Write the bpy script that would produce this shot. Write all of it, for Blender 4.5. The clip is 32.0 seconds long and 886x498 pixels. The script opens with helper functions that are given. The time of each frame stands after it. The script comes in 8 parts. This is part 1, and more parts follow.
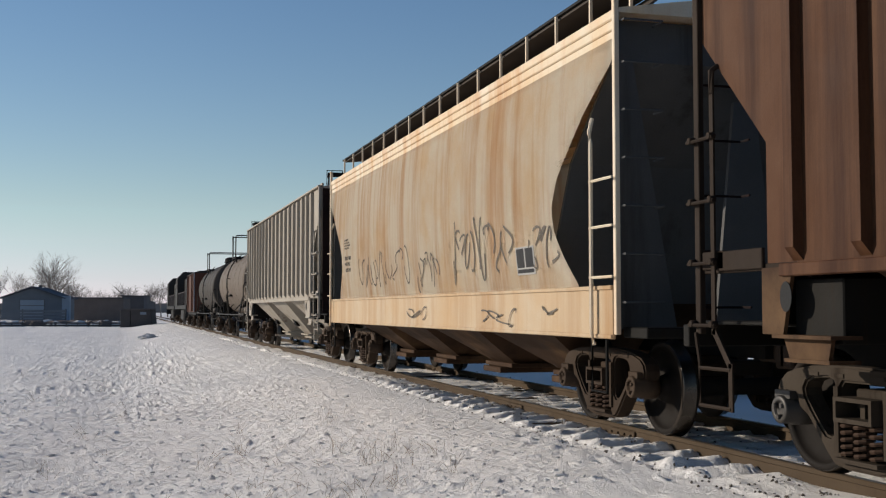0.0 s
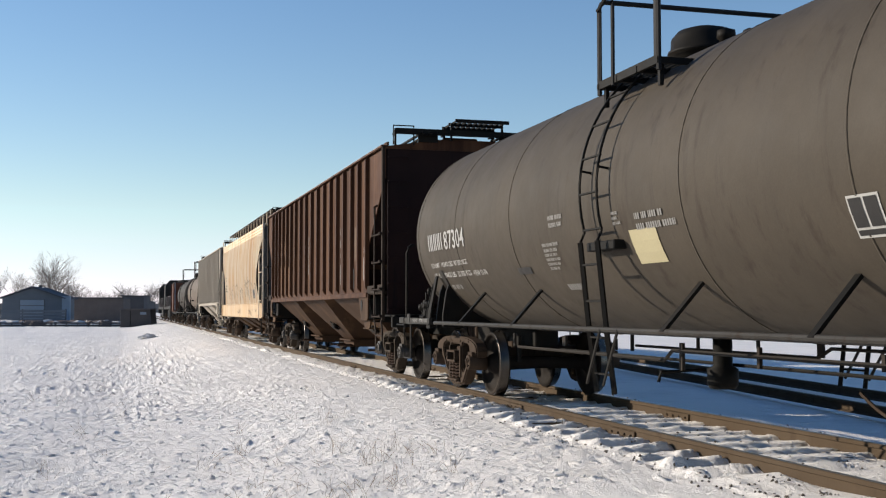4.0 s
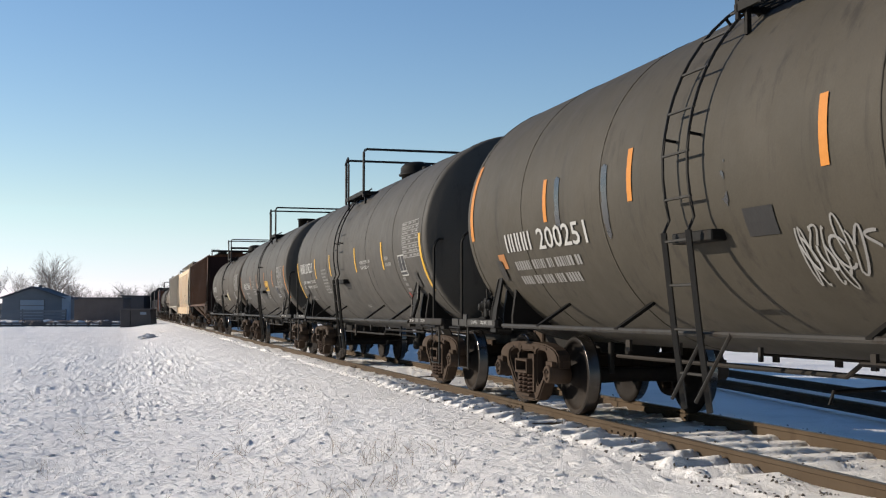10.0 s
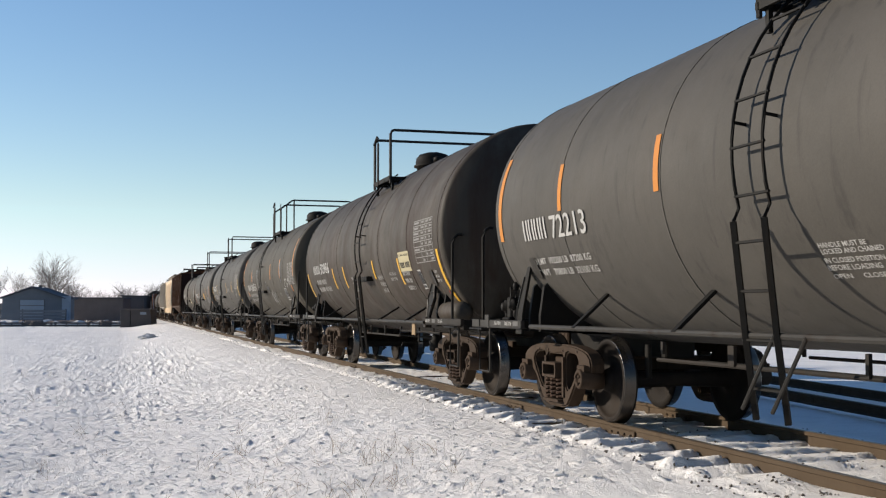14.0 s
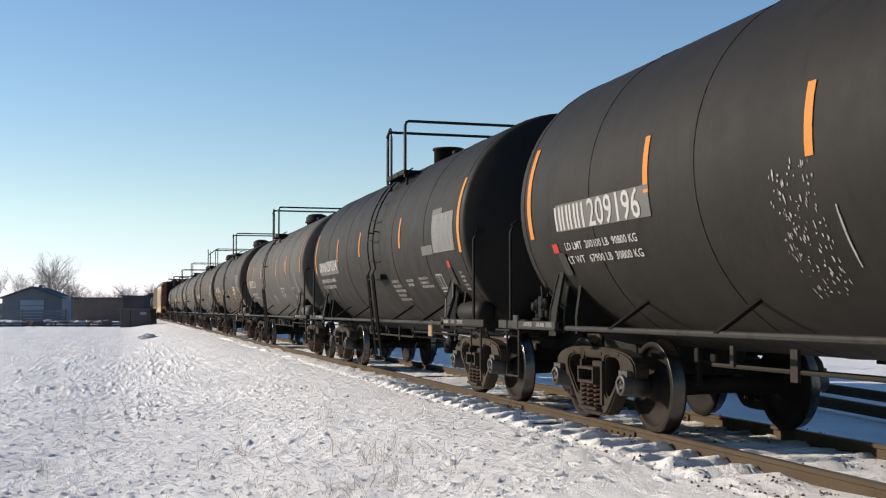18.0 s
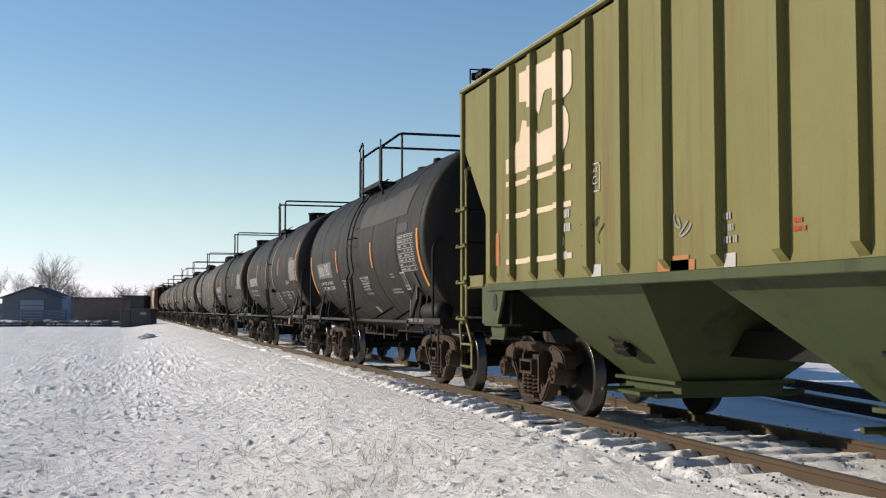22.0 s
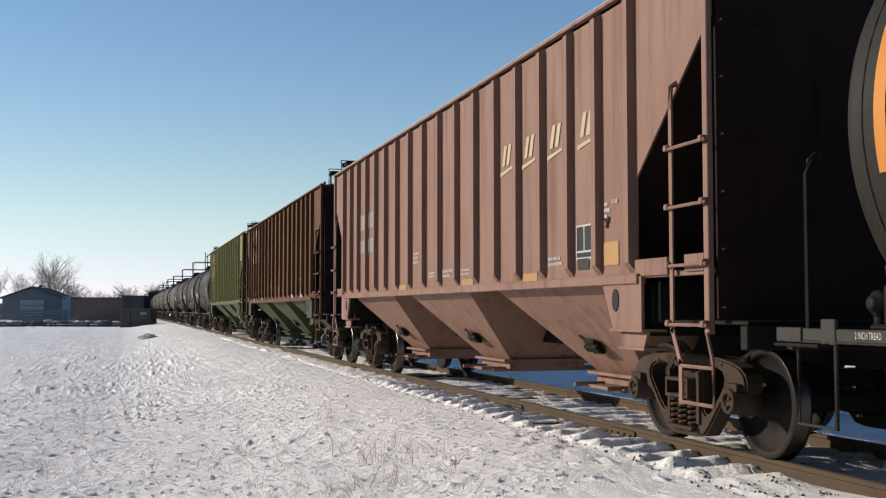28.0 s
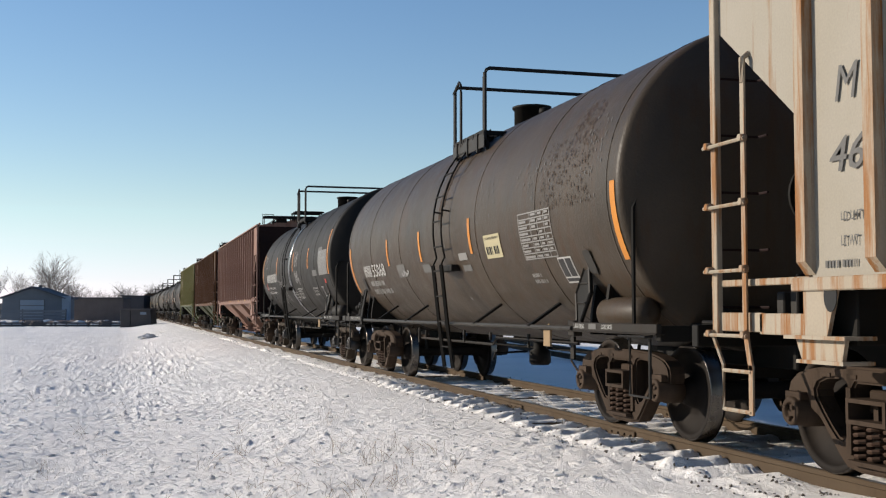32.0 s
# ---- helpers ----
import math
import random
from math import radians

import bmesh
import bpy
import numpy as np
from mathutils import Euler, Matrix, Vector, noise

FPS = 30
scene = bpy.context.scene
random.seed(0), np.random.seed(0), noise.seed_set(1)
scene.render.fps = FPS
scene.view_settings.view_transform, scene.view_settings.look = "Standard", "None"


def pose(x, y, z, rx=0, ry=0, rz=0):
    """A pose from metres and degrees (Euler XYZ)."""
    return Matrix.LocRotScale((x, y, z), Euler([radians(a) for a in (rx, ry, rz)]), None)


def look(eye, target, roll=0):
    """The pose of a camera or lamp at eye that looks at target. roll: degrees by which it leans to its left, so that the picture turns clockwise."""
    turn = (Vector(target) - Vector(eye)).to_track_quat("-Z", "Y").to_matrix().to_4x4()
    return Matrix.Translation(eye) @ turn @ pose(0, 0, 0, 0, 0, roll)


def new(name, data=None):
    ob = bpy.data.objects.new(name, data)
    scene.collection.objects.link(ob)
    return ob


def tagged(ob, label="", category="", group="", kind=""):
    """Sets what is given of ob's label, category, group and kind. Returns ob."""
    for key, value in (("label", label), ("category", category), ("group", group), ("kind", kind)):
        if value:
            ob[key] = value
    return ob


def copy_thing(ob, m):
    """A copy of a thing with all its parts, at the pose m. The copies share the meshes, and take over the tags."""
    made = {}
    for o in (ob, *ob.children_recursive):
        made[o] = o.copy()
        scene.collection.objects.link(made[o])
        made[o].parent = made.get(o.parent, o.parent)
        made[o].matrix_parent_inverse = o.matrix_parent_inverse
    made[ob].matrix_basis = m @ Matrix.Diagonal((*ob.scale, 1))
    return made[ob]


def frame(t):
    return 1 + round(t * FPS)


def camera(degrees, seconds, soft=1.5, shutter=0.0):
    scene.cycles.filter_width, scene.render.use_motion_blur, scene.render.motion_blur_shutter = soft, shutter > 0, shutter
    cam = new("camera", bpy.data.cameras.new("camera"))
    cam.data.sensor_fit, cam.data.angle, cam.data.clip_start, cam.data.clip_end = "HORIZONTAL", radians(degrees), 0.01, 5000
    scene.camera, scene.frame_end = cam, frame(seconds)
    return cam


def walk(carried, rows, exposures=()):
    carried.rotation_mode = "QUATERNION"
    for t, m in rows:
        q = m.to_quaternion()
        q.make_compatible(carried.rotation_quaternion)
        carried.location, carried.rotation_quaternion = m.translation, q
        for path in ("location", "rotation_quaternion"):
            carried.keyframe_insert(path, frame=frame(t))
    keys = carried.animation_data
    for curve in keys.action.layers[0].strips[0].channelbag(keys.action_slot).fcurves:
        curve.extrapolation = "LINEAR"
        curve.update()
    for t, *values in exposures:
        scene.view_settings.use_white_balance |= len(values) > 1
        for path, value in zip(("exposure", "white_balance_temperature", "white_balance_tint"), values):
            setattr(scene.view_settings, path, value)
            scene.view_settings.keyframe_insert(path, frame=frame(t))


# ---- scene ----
cam = camera(42.8, 32.0, soft=1.2)
EYE = 1.229            # camera above the rail heads
YAW = math.degrees(math.atan(567 / 2000))
walk(cam, [(0.0, pose(0, 0, EYE, 90 + 3.09, 0, -YAW)), (32.0, pose(0, 0, EYE, 90 + 3.09, 0, -YAW))], exposures=[(0.0, -0.45, 6500, 10), (1.0, -0.12, 6500, 10), (2.5, 0.12, 6500, 10), (9.0, 0.06, 6500, 10), (13.0, 0.06, 6500, 10), (18.0, 0.14, 6500, 10), (21.0, 0.10, 6500, 10), (23.0, -0.04, 6500, 10), (25.0, 0.06, 6500, 10), (28.0, -0.04, 6500, 10), (29.5, 0.12, 6500, 10), (31.0, 0.14, 6500, 10), (32.0, 0.04, 6500, 10)])

# ---- world and sun ----
SUN_EL, SUN_AZ = 17.5, -58.0      # degrees above the horizon; turned from the track's direction to its left
world = bpy.data.worlds.new("world")
scene.world = world
world.use_nodes = True
wn, wl = world.node_tree.nodes, world.node_tree.links
sky = wn.new("ShaderNodeTexSky")
sky.sky_type, sky.sun_disc = "NISHITA", False
sky.sun_elevation, sky.sun_rotation = radians(SUN_EL), radians(SUN_AZ)
sky.altitude, sky.air_density, sky.dust_density, sky.ozone_density = 200, 1.0, 0.0, 1.5
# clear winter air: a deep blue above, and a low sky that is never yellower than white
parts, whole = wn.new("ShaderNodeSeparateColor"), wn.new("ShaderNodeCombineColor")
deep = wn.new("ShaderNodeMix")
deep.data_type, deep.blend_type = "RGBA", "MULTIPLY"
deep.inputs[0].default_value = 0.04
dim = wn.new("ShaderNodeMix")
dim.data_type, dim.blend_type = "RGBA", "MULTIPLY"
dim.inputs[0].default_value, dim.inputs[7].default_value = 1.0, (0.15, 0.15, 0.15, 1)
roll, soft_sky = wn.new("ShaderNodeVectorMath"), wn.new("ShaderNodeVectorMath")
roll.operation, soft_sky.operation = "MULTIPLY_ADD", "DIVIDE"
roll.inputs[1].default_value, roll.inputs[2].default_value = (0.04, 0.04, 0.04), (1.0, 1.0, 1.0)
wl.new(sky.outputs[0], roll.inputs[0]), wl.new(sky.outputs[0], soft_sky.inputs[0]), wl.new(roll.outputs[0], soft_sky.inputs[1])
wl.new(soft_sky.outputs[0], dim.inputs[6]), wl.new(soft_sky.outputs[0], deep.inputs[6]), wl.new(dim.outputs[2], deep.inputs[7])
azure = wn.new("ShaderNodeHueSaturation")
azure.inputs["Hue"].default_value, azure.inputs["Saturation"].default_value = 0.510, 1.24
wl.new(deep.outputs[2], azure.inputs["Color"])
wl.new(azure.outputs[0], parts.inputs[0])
most = wn.new("ShaderNodeMath")
most.operation, most.inputs[2].default_value = "SMOOTH_MAX", 1.0
more = wn.new("ShaderNodeMath")
more.operation, more.inputs[1].default_value = "MULTIPLY", 1.03
wl.new(parts.outputs[1], more.inputs[0])
wl.new(more.outputs[0], most.inputs[0]), wl.new(parts.outputs[2], most.inputs[1])
wl.new(parts.outputs[0], whole.inputs[0]), wl.new(parts.outputs[1], whole.inputs[1]), wl.new(most.outputs[0], whole.inputs[2])
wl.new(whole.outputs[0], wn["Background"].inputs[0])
wn["Background"].inputs[1].default_value = 0.162
sun = new("sun", bpy.data.lights.new("sun", "SUN"))
sun.data.energy, sun.data.angle, sun.data.color = 6.5, radians(0.53), (1.0, 0.90, 0.77)
sun_way = Vector((math.sin(radians(SUN_AZ)) * math.cos(radians(SUN_EL)), math.cos(radians(SUN_AZ)) * math.cos(radians(SUN_EL)), math.sin(radians(SUN_EL))))
sun.matrix_basis = look(sun_way * 50, (0, 0, 0))

TRACK = 5.97           # the track's middle, to the camera's right
SCALE = 1.023


# ---- materials ----
def nodes_of(name):
    m = bpy.data.materials.new(name)
    m.use_nodes = True
    n = m.node_tree.nodes
    return m, n, m.node_tree.links, n["Principled BSDF"]


def noise_at(n, l, coord, scale, stretch=(1, 1, 1), detail=6, rough=0.6):
    mp = n.new("ShaderNodeMapping")
    mp.inputs["Scale"].default_value = stretch
    l.new(coord, mp.inputs["Vector"])
    t = n.new("ShaderNodeTexNoise")
    t.inputs["Scale"].default_value, t.inputs["Detail"].default_value, t.inputs["Roughness"].default_value = scale, detail, rough
    l.new(mp.outputs[0], t.inputs["Vector"])
    return t.outputs["Fac"]


def ramp(n, l, fac, lo, hi):
    r = n.new("ShaderNodeMapRange")
    r.inputs["From Min"].default_value, r.inputs["From Max"].default_value = lo, hi
    l.new(fac, r.inputs["Value"])
    return r.outputs[0]


def blend(n, l, fac, a, b, kind="MIX"):
    m = n.new("ShaderNodeMix")
    m.data_type, m.blend_type = "RGBA", kind
    if isinstance(fac, float):
        m.inputs[0].default_value = fac
    else:
        l.new(fac, m.inputs[0])
    for s, v in ((6, a), (7, b)):
        if isinstance(v, tuple):
            m.inputs[s].default_value = (*v, 1)
        else:
            l.new(v, m.inputs[s])
    return m.outputs[2]


def paint(name, base, dirt, stain=None, rough=0.5, metal=0.0, streak=6.0, stain_at=(0.55, 0.7), dirt_at=(0.35, 0.75), bump=0.02, grain=60, vary=0.0, pebble=0.0, spec=0.08, sheen=0.0):
    """Weathered paint: dust in large clouds, streaks that run down, fine grain."""
    base, dirt, stain = [c and tuple(0.78 * v for v in c) for c in (base, dirt, stain)]
    m, n, l, b = nodes_of(name)
    tc = n.new("ShaderNodeTexCoord").outputs["Object"]
    c = blend(n, l, ramp(n, l, noise_at(n, l, tc, 0.9, detail=8), *dirt_at), base, dirt)
    if stain:
        c = blend(n, l, ramp(n, l, noise_at(n, l, tc, streak, (1, 1, 0.07), 8, 0.65), *stain_at), c, stain)
    fine = noise_at(n, l, tc, grain, detail=4)
    g = n.new("ShaderNodeMapRange")
    g.inputs["To Min"].default_value, g.inputs["To Max"].default_value = 0.86, 1.14
    l.new(fine, g.inputs["Value"])
    hsv = n.new("ShaderNodeHueSaturation")
    l.new(c, hsv.inputs["Color"])
    if vary:
        oi = n.new("ShaderNodeObjectInfo")
        v = n.new("ShaderNodeMapRange")
        v.inputs["To Min"].default_value, v.inputs["To Max"].default_value = 1 - vary, 1 + vary
        l.new(oi.outputs["Random"], v.inputs["Value"])
        mu = n.new("ShaderNodeMath")
        mu.operation = "MULTIPLY"
        l.new(v.outputs[0], mu.inputs[0]), l.new(g.outputs[0], mu.inputs[1])
        l.new(mu.outputs[0], hsv.inputs["Value"])
    else:
        l.new(g.outputs[0], hsv.inputs["Value"])
    l.new(hsv.outputs[0], b.inputs["Base Color"])
    rr = n.new("ShaderNodeMapRange")
    rr.inputs["To Min"].default_value, rr.inputs["To Max"].default_value = max(rough - 0.12, 0.05), min(rough + 0.15, 1)
    l.new(noise_at(n, l, tc, 3.0), rr.inputs["Value"])
    l.new(rr.outputs[0], b.inputs["Roughness"])
    b.inputs["Metallic"].default_value = metal
    b.inputs["Specular IOR Level"].default_value = spec
    b.inputs["Sheen Weight"].default_value, b.inputs["Sheen Roughness"].default_value = sheen, 0.45
    bp = n.new("ShaderNodeBump")
    bp.inputs["Strength"].default_value, bp.inputs["Distance"].default_value = 0.35, bump
    h = noise_at(n, l, tc, 2.2, detail=5)
    if pebble:
        ad = n.new("ShaderNodeMath")
        ad.operation = "MULTIPLY_ADD"
        ad.inputs[1].default_value = pebble
        l.new(noise_at(n, l, tc, 38, detail=2), ad.inputs[0]), l.new(h, ad.inputs[2])
        h = ad.outputs[0]
    l.new(h, bp.inputs["Height"])
    l.new(bp.outputs[0], b.inputs["Normal"])
    return m


M = {}
M["tank_black"] = paint("tank_black", (0.0165, 0.0150, 0.0130), (0.025, 0.0215, 0.0172), (0.013, 0.0117, 0.0105), 0.6, pebble=0.05, spec=0.10)
M["tank_grey"] = paint("tank_grey", (0.063, 0.058, 0.050), (0.083, 0.075, 0.064), (0.047, 0.043, 0.038), 0.62, spec=0.11, sheen=0.012)
M["tank_brown"] = paint("tank_brown", (0.054, 0.0445, 0.0335), (0.074, 0.060, 0.044), (0.041, 0.031, 0.023), 0.62, spec=0.11, sheen=0.012)
M["tank_streaked"] = paint("tank_streaked", (0.050, 0.043, 0.034), (0.088, 0.076, 0.062), (0.040, 0.026, 0.019), 0.6, streak=3.4, stain_at=(0.46, 0.66), dirt_at=(0.46, 0.70), spec=0.11)
M["tank_olive"] = paint("tank_olive", (0.052, 0.045, 0.033), (0.069, 0.059, 0.044), (0.036, 0.031, 0.024), 0.62, spec=0.11, sheen=0.012)
M["tank_rusty"] = paint("tank_rusty", (0.046, 0.036, 0.026), (0.070, 0.052, 0.036), (0.060, 0.034, 0.018), 0.45, pebble=0.40, stain_at=(0.50, 0.75), spec=0.12)
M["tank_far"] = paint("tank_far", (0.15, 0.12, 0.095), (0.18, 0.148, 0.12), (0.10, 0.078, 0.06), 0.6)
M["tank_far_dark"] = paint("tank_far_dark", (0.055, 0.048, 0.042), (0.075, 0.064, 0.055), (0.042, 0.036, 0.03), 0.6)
M["pipe_dark"] = paint("pipe_dark", (0.022, 0.020, 0.017), (0.038, 0.031, 0.025), (0.032, 0.021, 0.014), 0.6)
M["black_steel"] = paint("black_steel", (0.009, 0.0088, 0.008), (0.019, 0.0165, 0.0135), (0.017, 0.012, 0.008), 0.6, streak=9)
M["dark_rail_paint"] = paint("dark_rail_paint", (0.02, 0.02, 0.02), (0.035, 0.032, 0.03), None, 0.5)
M["pipe_grey"] = paint("pipe_grey", (0.036, 0.034, 0.031), (0.052, 0.047, 0.040), (0.028, 0.020, 0.014), 0.5)
M["truck_rust"] = paint("truck_rust", (0.046, 0.030, 0.020), (0.068, 0.048, 0.034), (0.026, 0.017, 0.011), 0.75, streak=10, bump=0.01, vary=0.25)
M["truck_tan"] = paint("truck_tan", (0.040, 0.030, 0.022), (0.058, 0.046, 0.034), (0.022, 0.015, 0.010), 0.75, streak=10, bump=0.01, vary=0.2)
M["spring_rust"] = paint("spring_rust", (0.050, 0.030, 0.020), (0.070, 0.043, 0.030), None, 0.7)
M["wheel_face"] = paint("wheel_face", (0.016, 0.013, 0.011), (0.045, 0.032, 0.022), None, 0.7, dirt_at=(0.5, 0.8))
M["wheel_rim"] = paint("wheel_rim", (0.13, 0.12, 0.11), (0.05, 0.043, 0.037), None, 0.27, metal=1.0)
M["steel_cap"] = paint("steel_cap", (0.085, 0.082, 0.080), (0.060, 0.053, 0.046), None, 0.5, metal=0.6)
M["rail_side"] = paint("rail_side", (0.074, 0.052, 0.033), (0.094, 0.068, 0.045), (0.055, 0.038, 0.025), 0.8, streak=4)
M["rail_head"] = paint("rail_head", (0.15, 0.125, 0.10), (0.12, 0.1, 0.08), None, 0.45, metal=0.6)
M["tie_wood"] = paint("tie_wood", (0.09, 0.065, 0.045), (0.14, 0.11, 0.085), (0.05, 0.038, 0.028), 0.9, streak=12, vary=0.3)
M["ballast"] = paint("ballast", (0.12, 0.105, 0.09), (0.20, 0.175, 0.15), None, 0.95, grain=20)
M["white_mark"] = paint("white_mark", (0.446, 0.439, 0.418), (0.360, 0.353, 0.331), None, 0.6)
M["dim_mark"] = paint("dim_mark", (0.259, 0.252, 0.238), (0.202, 0.194, 0.180), None, 0.6)
M["cream_mark"] = paint("cream_mark", (0.475, 0.396, 0.274), (0.418, 0.331, 0.216), None, 0.6)
M["orange_stripe"] = paint("orange_stripe", (0.540, 0.216, 0.043), (0.490, 0.187, 0.043), None, 0.4)
M["faded_stripe"] = paint("faded_stripe", (0.360, 0.158, 0.058), (0.302, 0.144, 0.065), None, 0.5)
M["yellow_stripe"] = paint("yellow_stripe", (0.590, 0.346, 0.036), (0.547, 0.302, 0.036), None, 0.4)
M["placard_yellow"] = paint("placard_yellow", (0.562, 0.331, 0.043), (0.504, 0.302, 0.058), None, 0.5)
M["placard_pale"] = paint("placard_pale", (0.446, 0.396, 0.245), (0.396, 0.346, 0.216), None, 0.5)
M["placard_faded"] = paint("placard_faded", (0.40, 0.235, 0.10), (0.33, 0.20, 0.10), None, 0.6)
M["grey_patch"] = paint("grey_patch", (0.115, 0.112, 0.104), (0.144, 0.137, 0.130), None, 0.55)
M["green_patch"] = paint("green_patch", (0.155, 0.175, 0.115), (0.185, 0.205, 0.140), None, 0.55)
M["dark_patch"] = paint("dark_patch", (0.03, 0.03, 0.03), (0.045, 0.042, 0.04), None, 0.4)
M["red_mark"] = paint("red_mark", (0.396, 0.043, 0.029), (0.324, 0.050, 0.036), None, 0.5)
M["pale_band"] = paint("pale_band", (0.16, 0.158, 0.15), (0.22, 0.215, 0.20), None, 0.35)
M["dry_grass"] = paint("dry_grass", (0.34, 0.25, 0.17), (0.42, 0.33, 0.24), None, 0.8, vary=0.2)
# Distance haze is mixed into the bark, house, dark shed and hut colours.
M["bark"] = paint("bark", (0.25, 0.22, 0.20), (0.30, 0.265, 0.24), None, 0.9)
M["house_blue"] = paint("house_blue", (0.145, 0.165, 0.19), (0.17, 0.19, 0.215), None, 0.7)
M["door_pale"] = paint("door_pale", (0.30, 0.36, 0.42), (0.26, 0.31, 0.37), None, 0.6)
M["dark_wall"] = paint("dark_wall", (0.155, 0.128, 0.118), (0.19, 0.158, 0.142), None, 0.8)
M["grey_wall"] = paint("grey_wall", (0.13, 0.12, 0.125), (0.16, 0.15, 0.15), None, 0.8)
M["hut_dark"] = paint("hut_dark", (0.085, 0.080, 0.080), (0.11, 0.10, 0.098), None, 0.7)
M["shingle"] = paint("shingle", (0.09, 0.10, 0.12), (0.12, 0.13, 0.15), None, 0.8)
M["snow_lump"] = paint("snow_lump", (0.7, 0.69, 0.68), (0.55, 0.53, 0.5), None, 0.8)
M["emblem_cream"] = paint("emblem_cream", (0.60, 0.49, 0.37), (0.54, 0.42, 0.30), None, 0.6)
M["board_tan"] = paint("board_tan", (0.30, 0.215, 0.13), (0.24, 0.17, 0.10), None, 0.8)
M["faint_mark"] = paint("faint_mark", (0.16, 0.155, 0.145), (0.10, 0.097, 0.09), None, 0.7)
M["faded_ink"] = paint("faded_ink", (0.13, 0.115, 0.10), (0.24, 0.20, 0.15), None, 0.6)
M["ink"] = paint("ink", (0.02, 0.02, 0.02), (0.03, 0.03, 0.03), None, 0.6)
M["chalk"] = paint("chalk", (0.324, 0.317, 0.302), (0.216, 0.209, 0.202), None, 0.8, dirt_at=(0.4, 0.6))
M["hop_brown"] = paint("hop_brown", (0.084, 0.036, 0.017), (0.120, 0.060, 0.032), (0.046, 0.019, 0.010), 0.6, streak=3.5, stain_at=(0.42, 0.62))
M["hop_brown_low"] = paint("hop_brown_low", (0.056, 0.031, 0.018), (0.150, 0.088, 0.045), (0.030, 0.017, 0.011), 0.7, streak=3, dirt_at=(0.50, 0.72))
# Near-black maroon and green: shade of the car ends put into the colour.
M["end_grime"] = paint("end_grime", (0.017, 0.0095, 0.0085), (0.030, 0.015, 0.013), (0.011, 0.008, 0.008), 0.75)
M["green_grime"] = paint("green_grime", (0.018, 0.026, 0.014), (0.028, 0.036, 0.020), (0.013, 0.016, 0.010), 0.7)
M["plate_worn"] = paint("plate_worn", (0.085, 0.082, 0.075), (0.16, 0.156, 0.145), (0.06, 0.057, 0.053), 0.4, streak=3, spec=0.3)
M["grime_brown"] = paint("grime_brown", (0.026, 0.018, 0.013), (0.045, 0.031, 0.022), (0.018, 0.012, 0.009), 0.7)
M["hop_green"] = paint("hop_green", (0.160, 0.147, 0.050), (0.186, 0.170, 0.068), (0.140, 0.102, 0.040), 0.5, streak=4, stain_at=(0.50, 0.70))
# Green of the bays and sills, darkened by dirt and by shading painted in.
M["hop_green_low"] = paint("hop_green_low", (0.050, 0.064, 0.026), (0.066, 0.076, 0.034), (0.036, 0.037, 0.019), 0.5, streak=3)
M["hop_bn"] = paint("hop_bn", (0.092, 0.035, 0.014), (0.112, 0.056, 0.023), (0.062, 0.024, 0.010), 0.55, streak=3.5, stain_at=(0.48, 0.66))
M["hop_bn_low"] = paint("hop_bn_low", (0.044, 0.052, 0.026), (0.062, 0.062, 0.032), (0.038, 0.035, 0.018), 0.55, streak=3)
M["hop_mauve"] = paint("hop_mauve", (0.215, 0.124, 0.092), (0.255, 0.155, 0.120), (0.165, 0.085, 0.064), 0.55, streak=5, stain_at=(0.5, 0.68))
M["hop_tan"] = paint("hop_tan", (0.80, 0.69, 0.53), (0.75, 0.51, 0.28), (0.60, 0.32, 0.14), 0.6, streak=1.9, stain_at=(0.46, 0.70), dirt_at=(0.47, 0.74))
M["hop_tan_low"] = paint("hop_tan_low", (0.56, 0.47, 0.35), (0.54, 0.37, 0.21), (0.44, 0.28, 0.15), 0.65, streak=2.2, stain_at=(0.45, 0.68), dirt_at=(0.3, 0.7))
# Dark grey for the cream car's ends: their shade is in the base colour.
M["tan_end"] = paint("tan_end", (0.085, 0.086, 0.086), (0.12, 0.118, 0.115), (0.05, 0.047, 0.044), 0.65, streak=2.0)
M["walk_mesh"] = paint("walk_mesh", (0.075, 0.062, 0.054), (0.10, 0.083, 0.07), None, 0.8, grain=90)
M["hop_grey"] = paint("hop_grey", (0.36, 0.32, 0.265), (0.43, 0.385, 0.325), (0.20, 0.14, 0.10), 0.6, streak=4)
M["hop_cream"] = paint("hop_cream", (0.300, 0.270, 0.215), (0.330, 0.300, 0.250), (0.230, 0.125, 0.055), 0.55, streak=6, stain_at=(0.62, 0.75))
M["gloss_black"] = paint("gloss_black", (0.026, 0.025, 0.024), (0.035, 0.033, 0.030), None, 0.26, spec=0.6)
M["rust_stain"] = paint("rust_stain", (0.050, 0.034, 0.023), (0.072, 0.048, 0.032), (0.034, 0.021, 0.014), 0.7, streak=5)
M["dull_brown"] = paint("dull_brown", (0.115, 0.075, 0.052), (0.14, 0.10, 0.075), None, 0.7)
M["cream_rusty"] = paint("cream_rusty", (0.33, 0.28, 0.21), (0.36, 0.31, 0.24), (0.26, 0.12, 0.045), 0.6, streak=9, stain_at=(0.47, 0.60))
M["dull_patch"] = paint("dull_patch", (0.055, 0.052, 0.046), (0.068, 0.064, 0.057), None, 0.6)
M["rust_patch"] = paint("rust_patch", (0.135, 0.068, 0.038), (0.21, 0.130, 0.082), (0.10, 0.045, 0.022), 0.75, streak=5)
M["loco_black"] = paint("loco_black", (0.03, 0.03, 0.03), (0.06, 0.055, 0.05), None, 0.5)
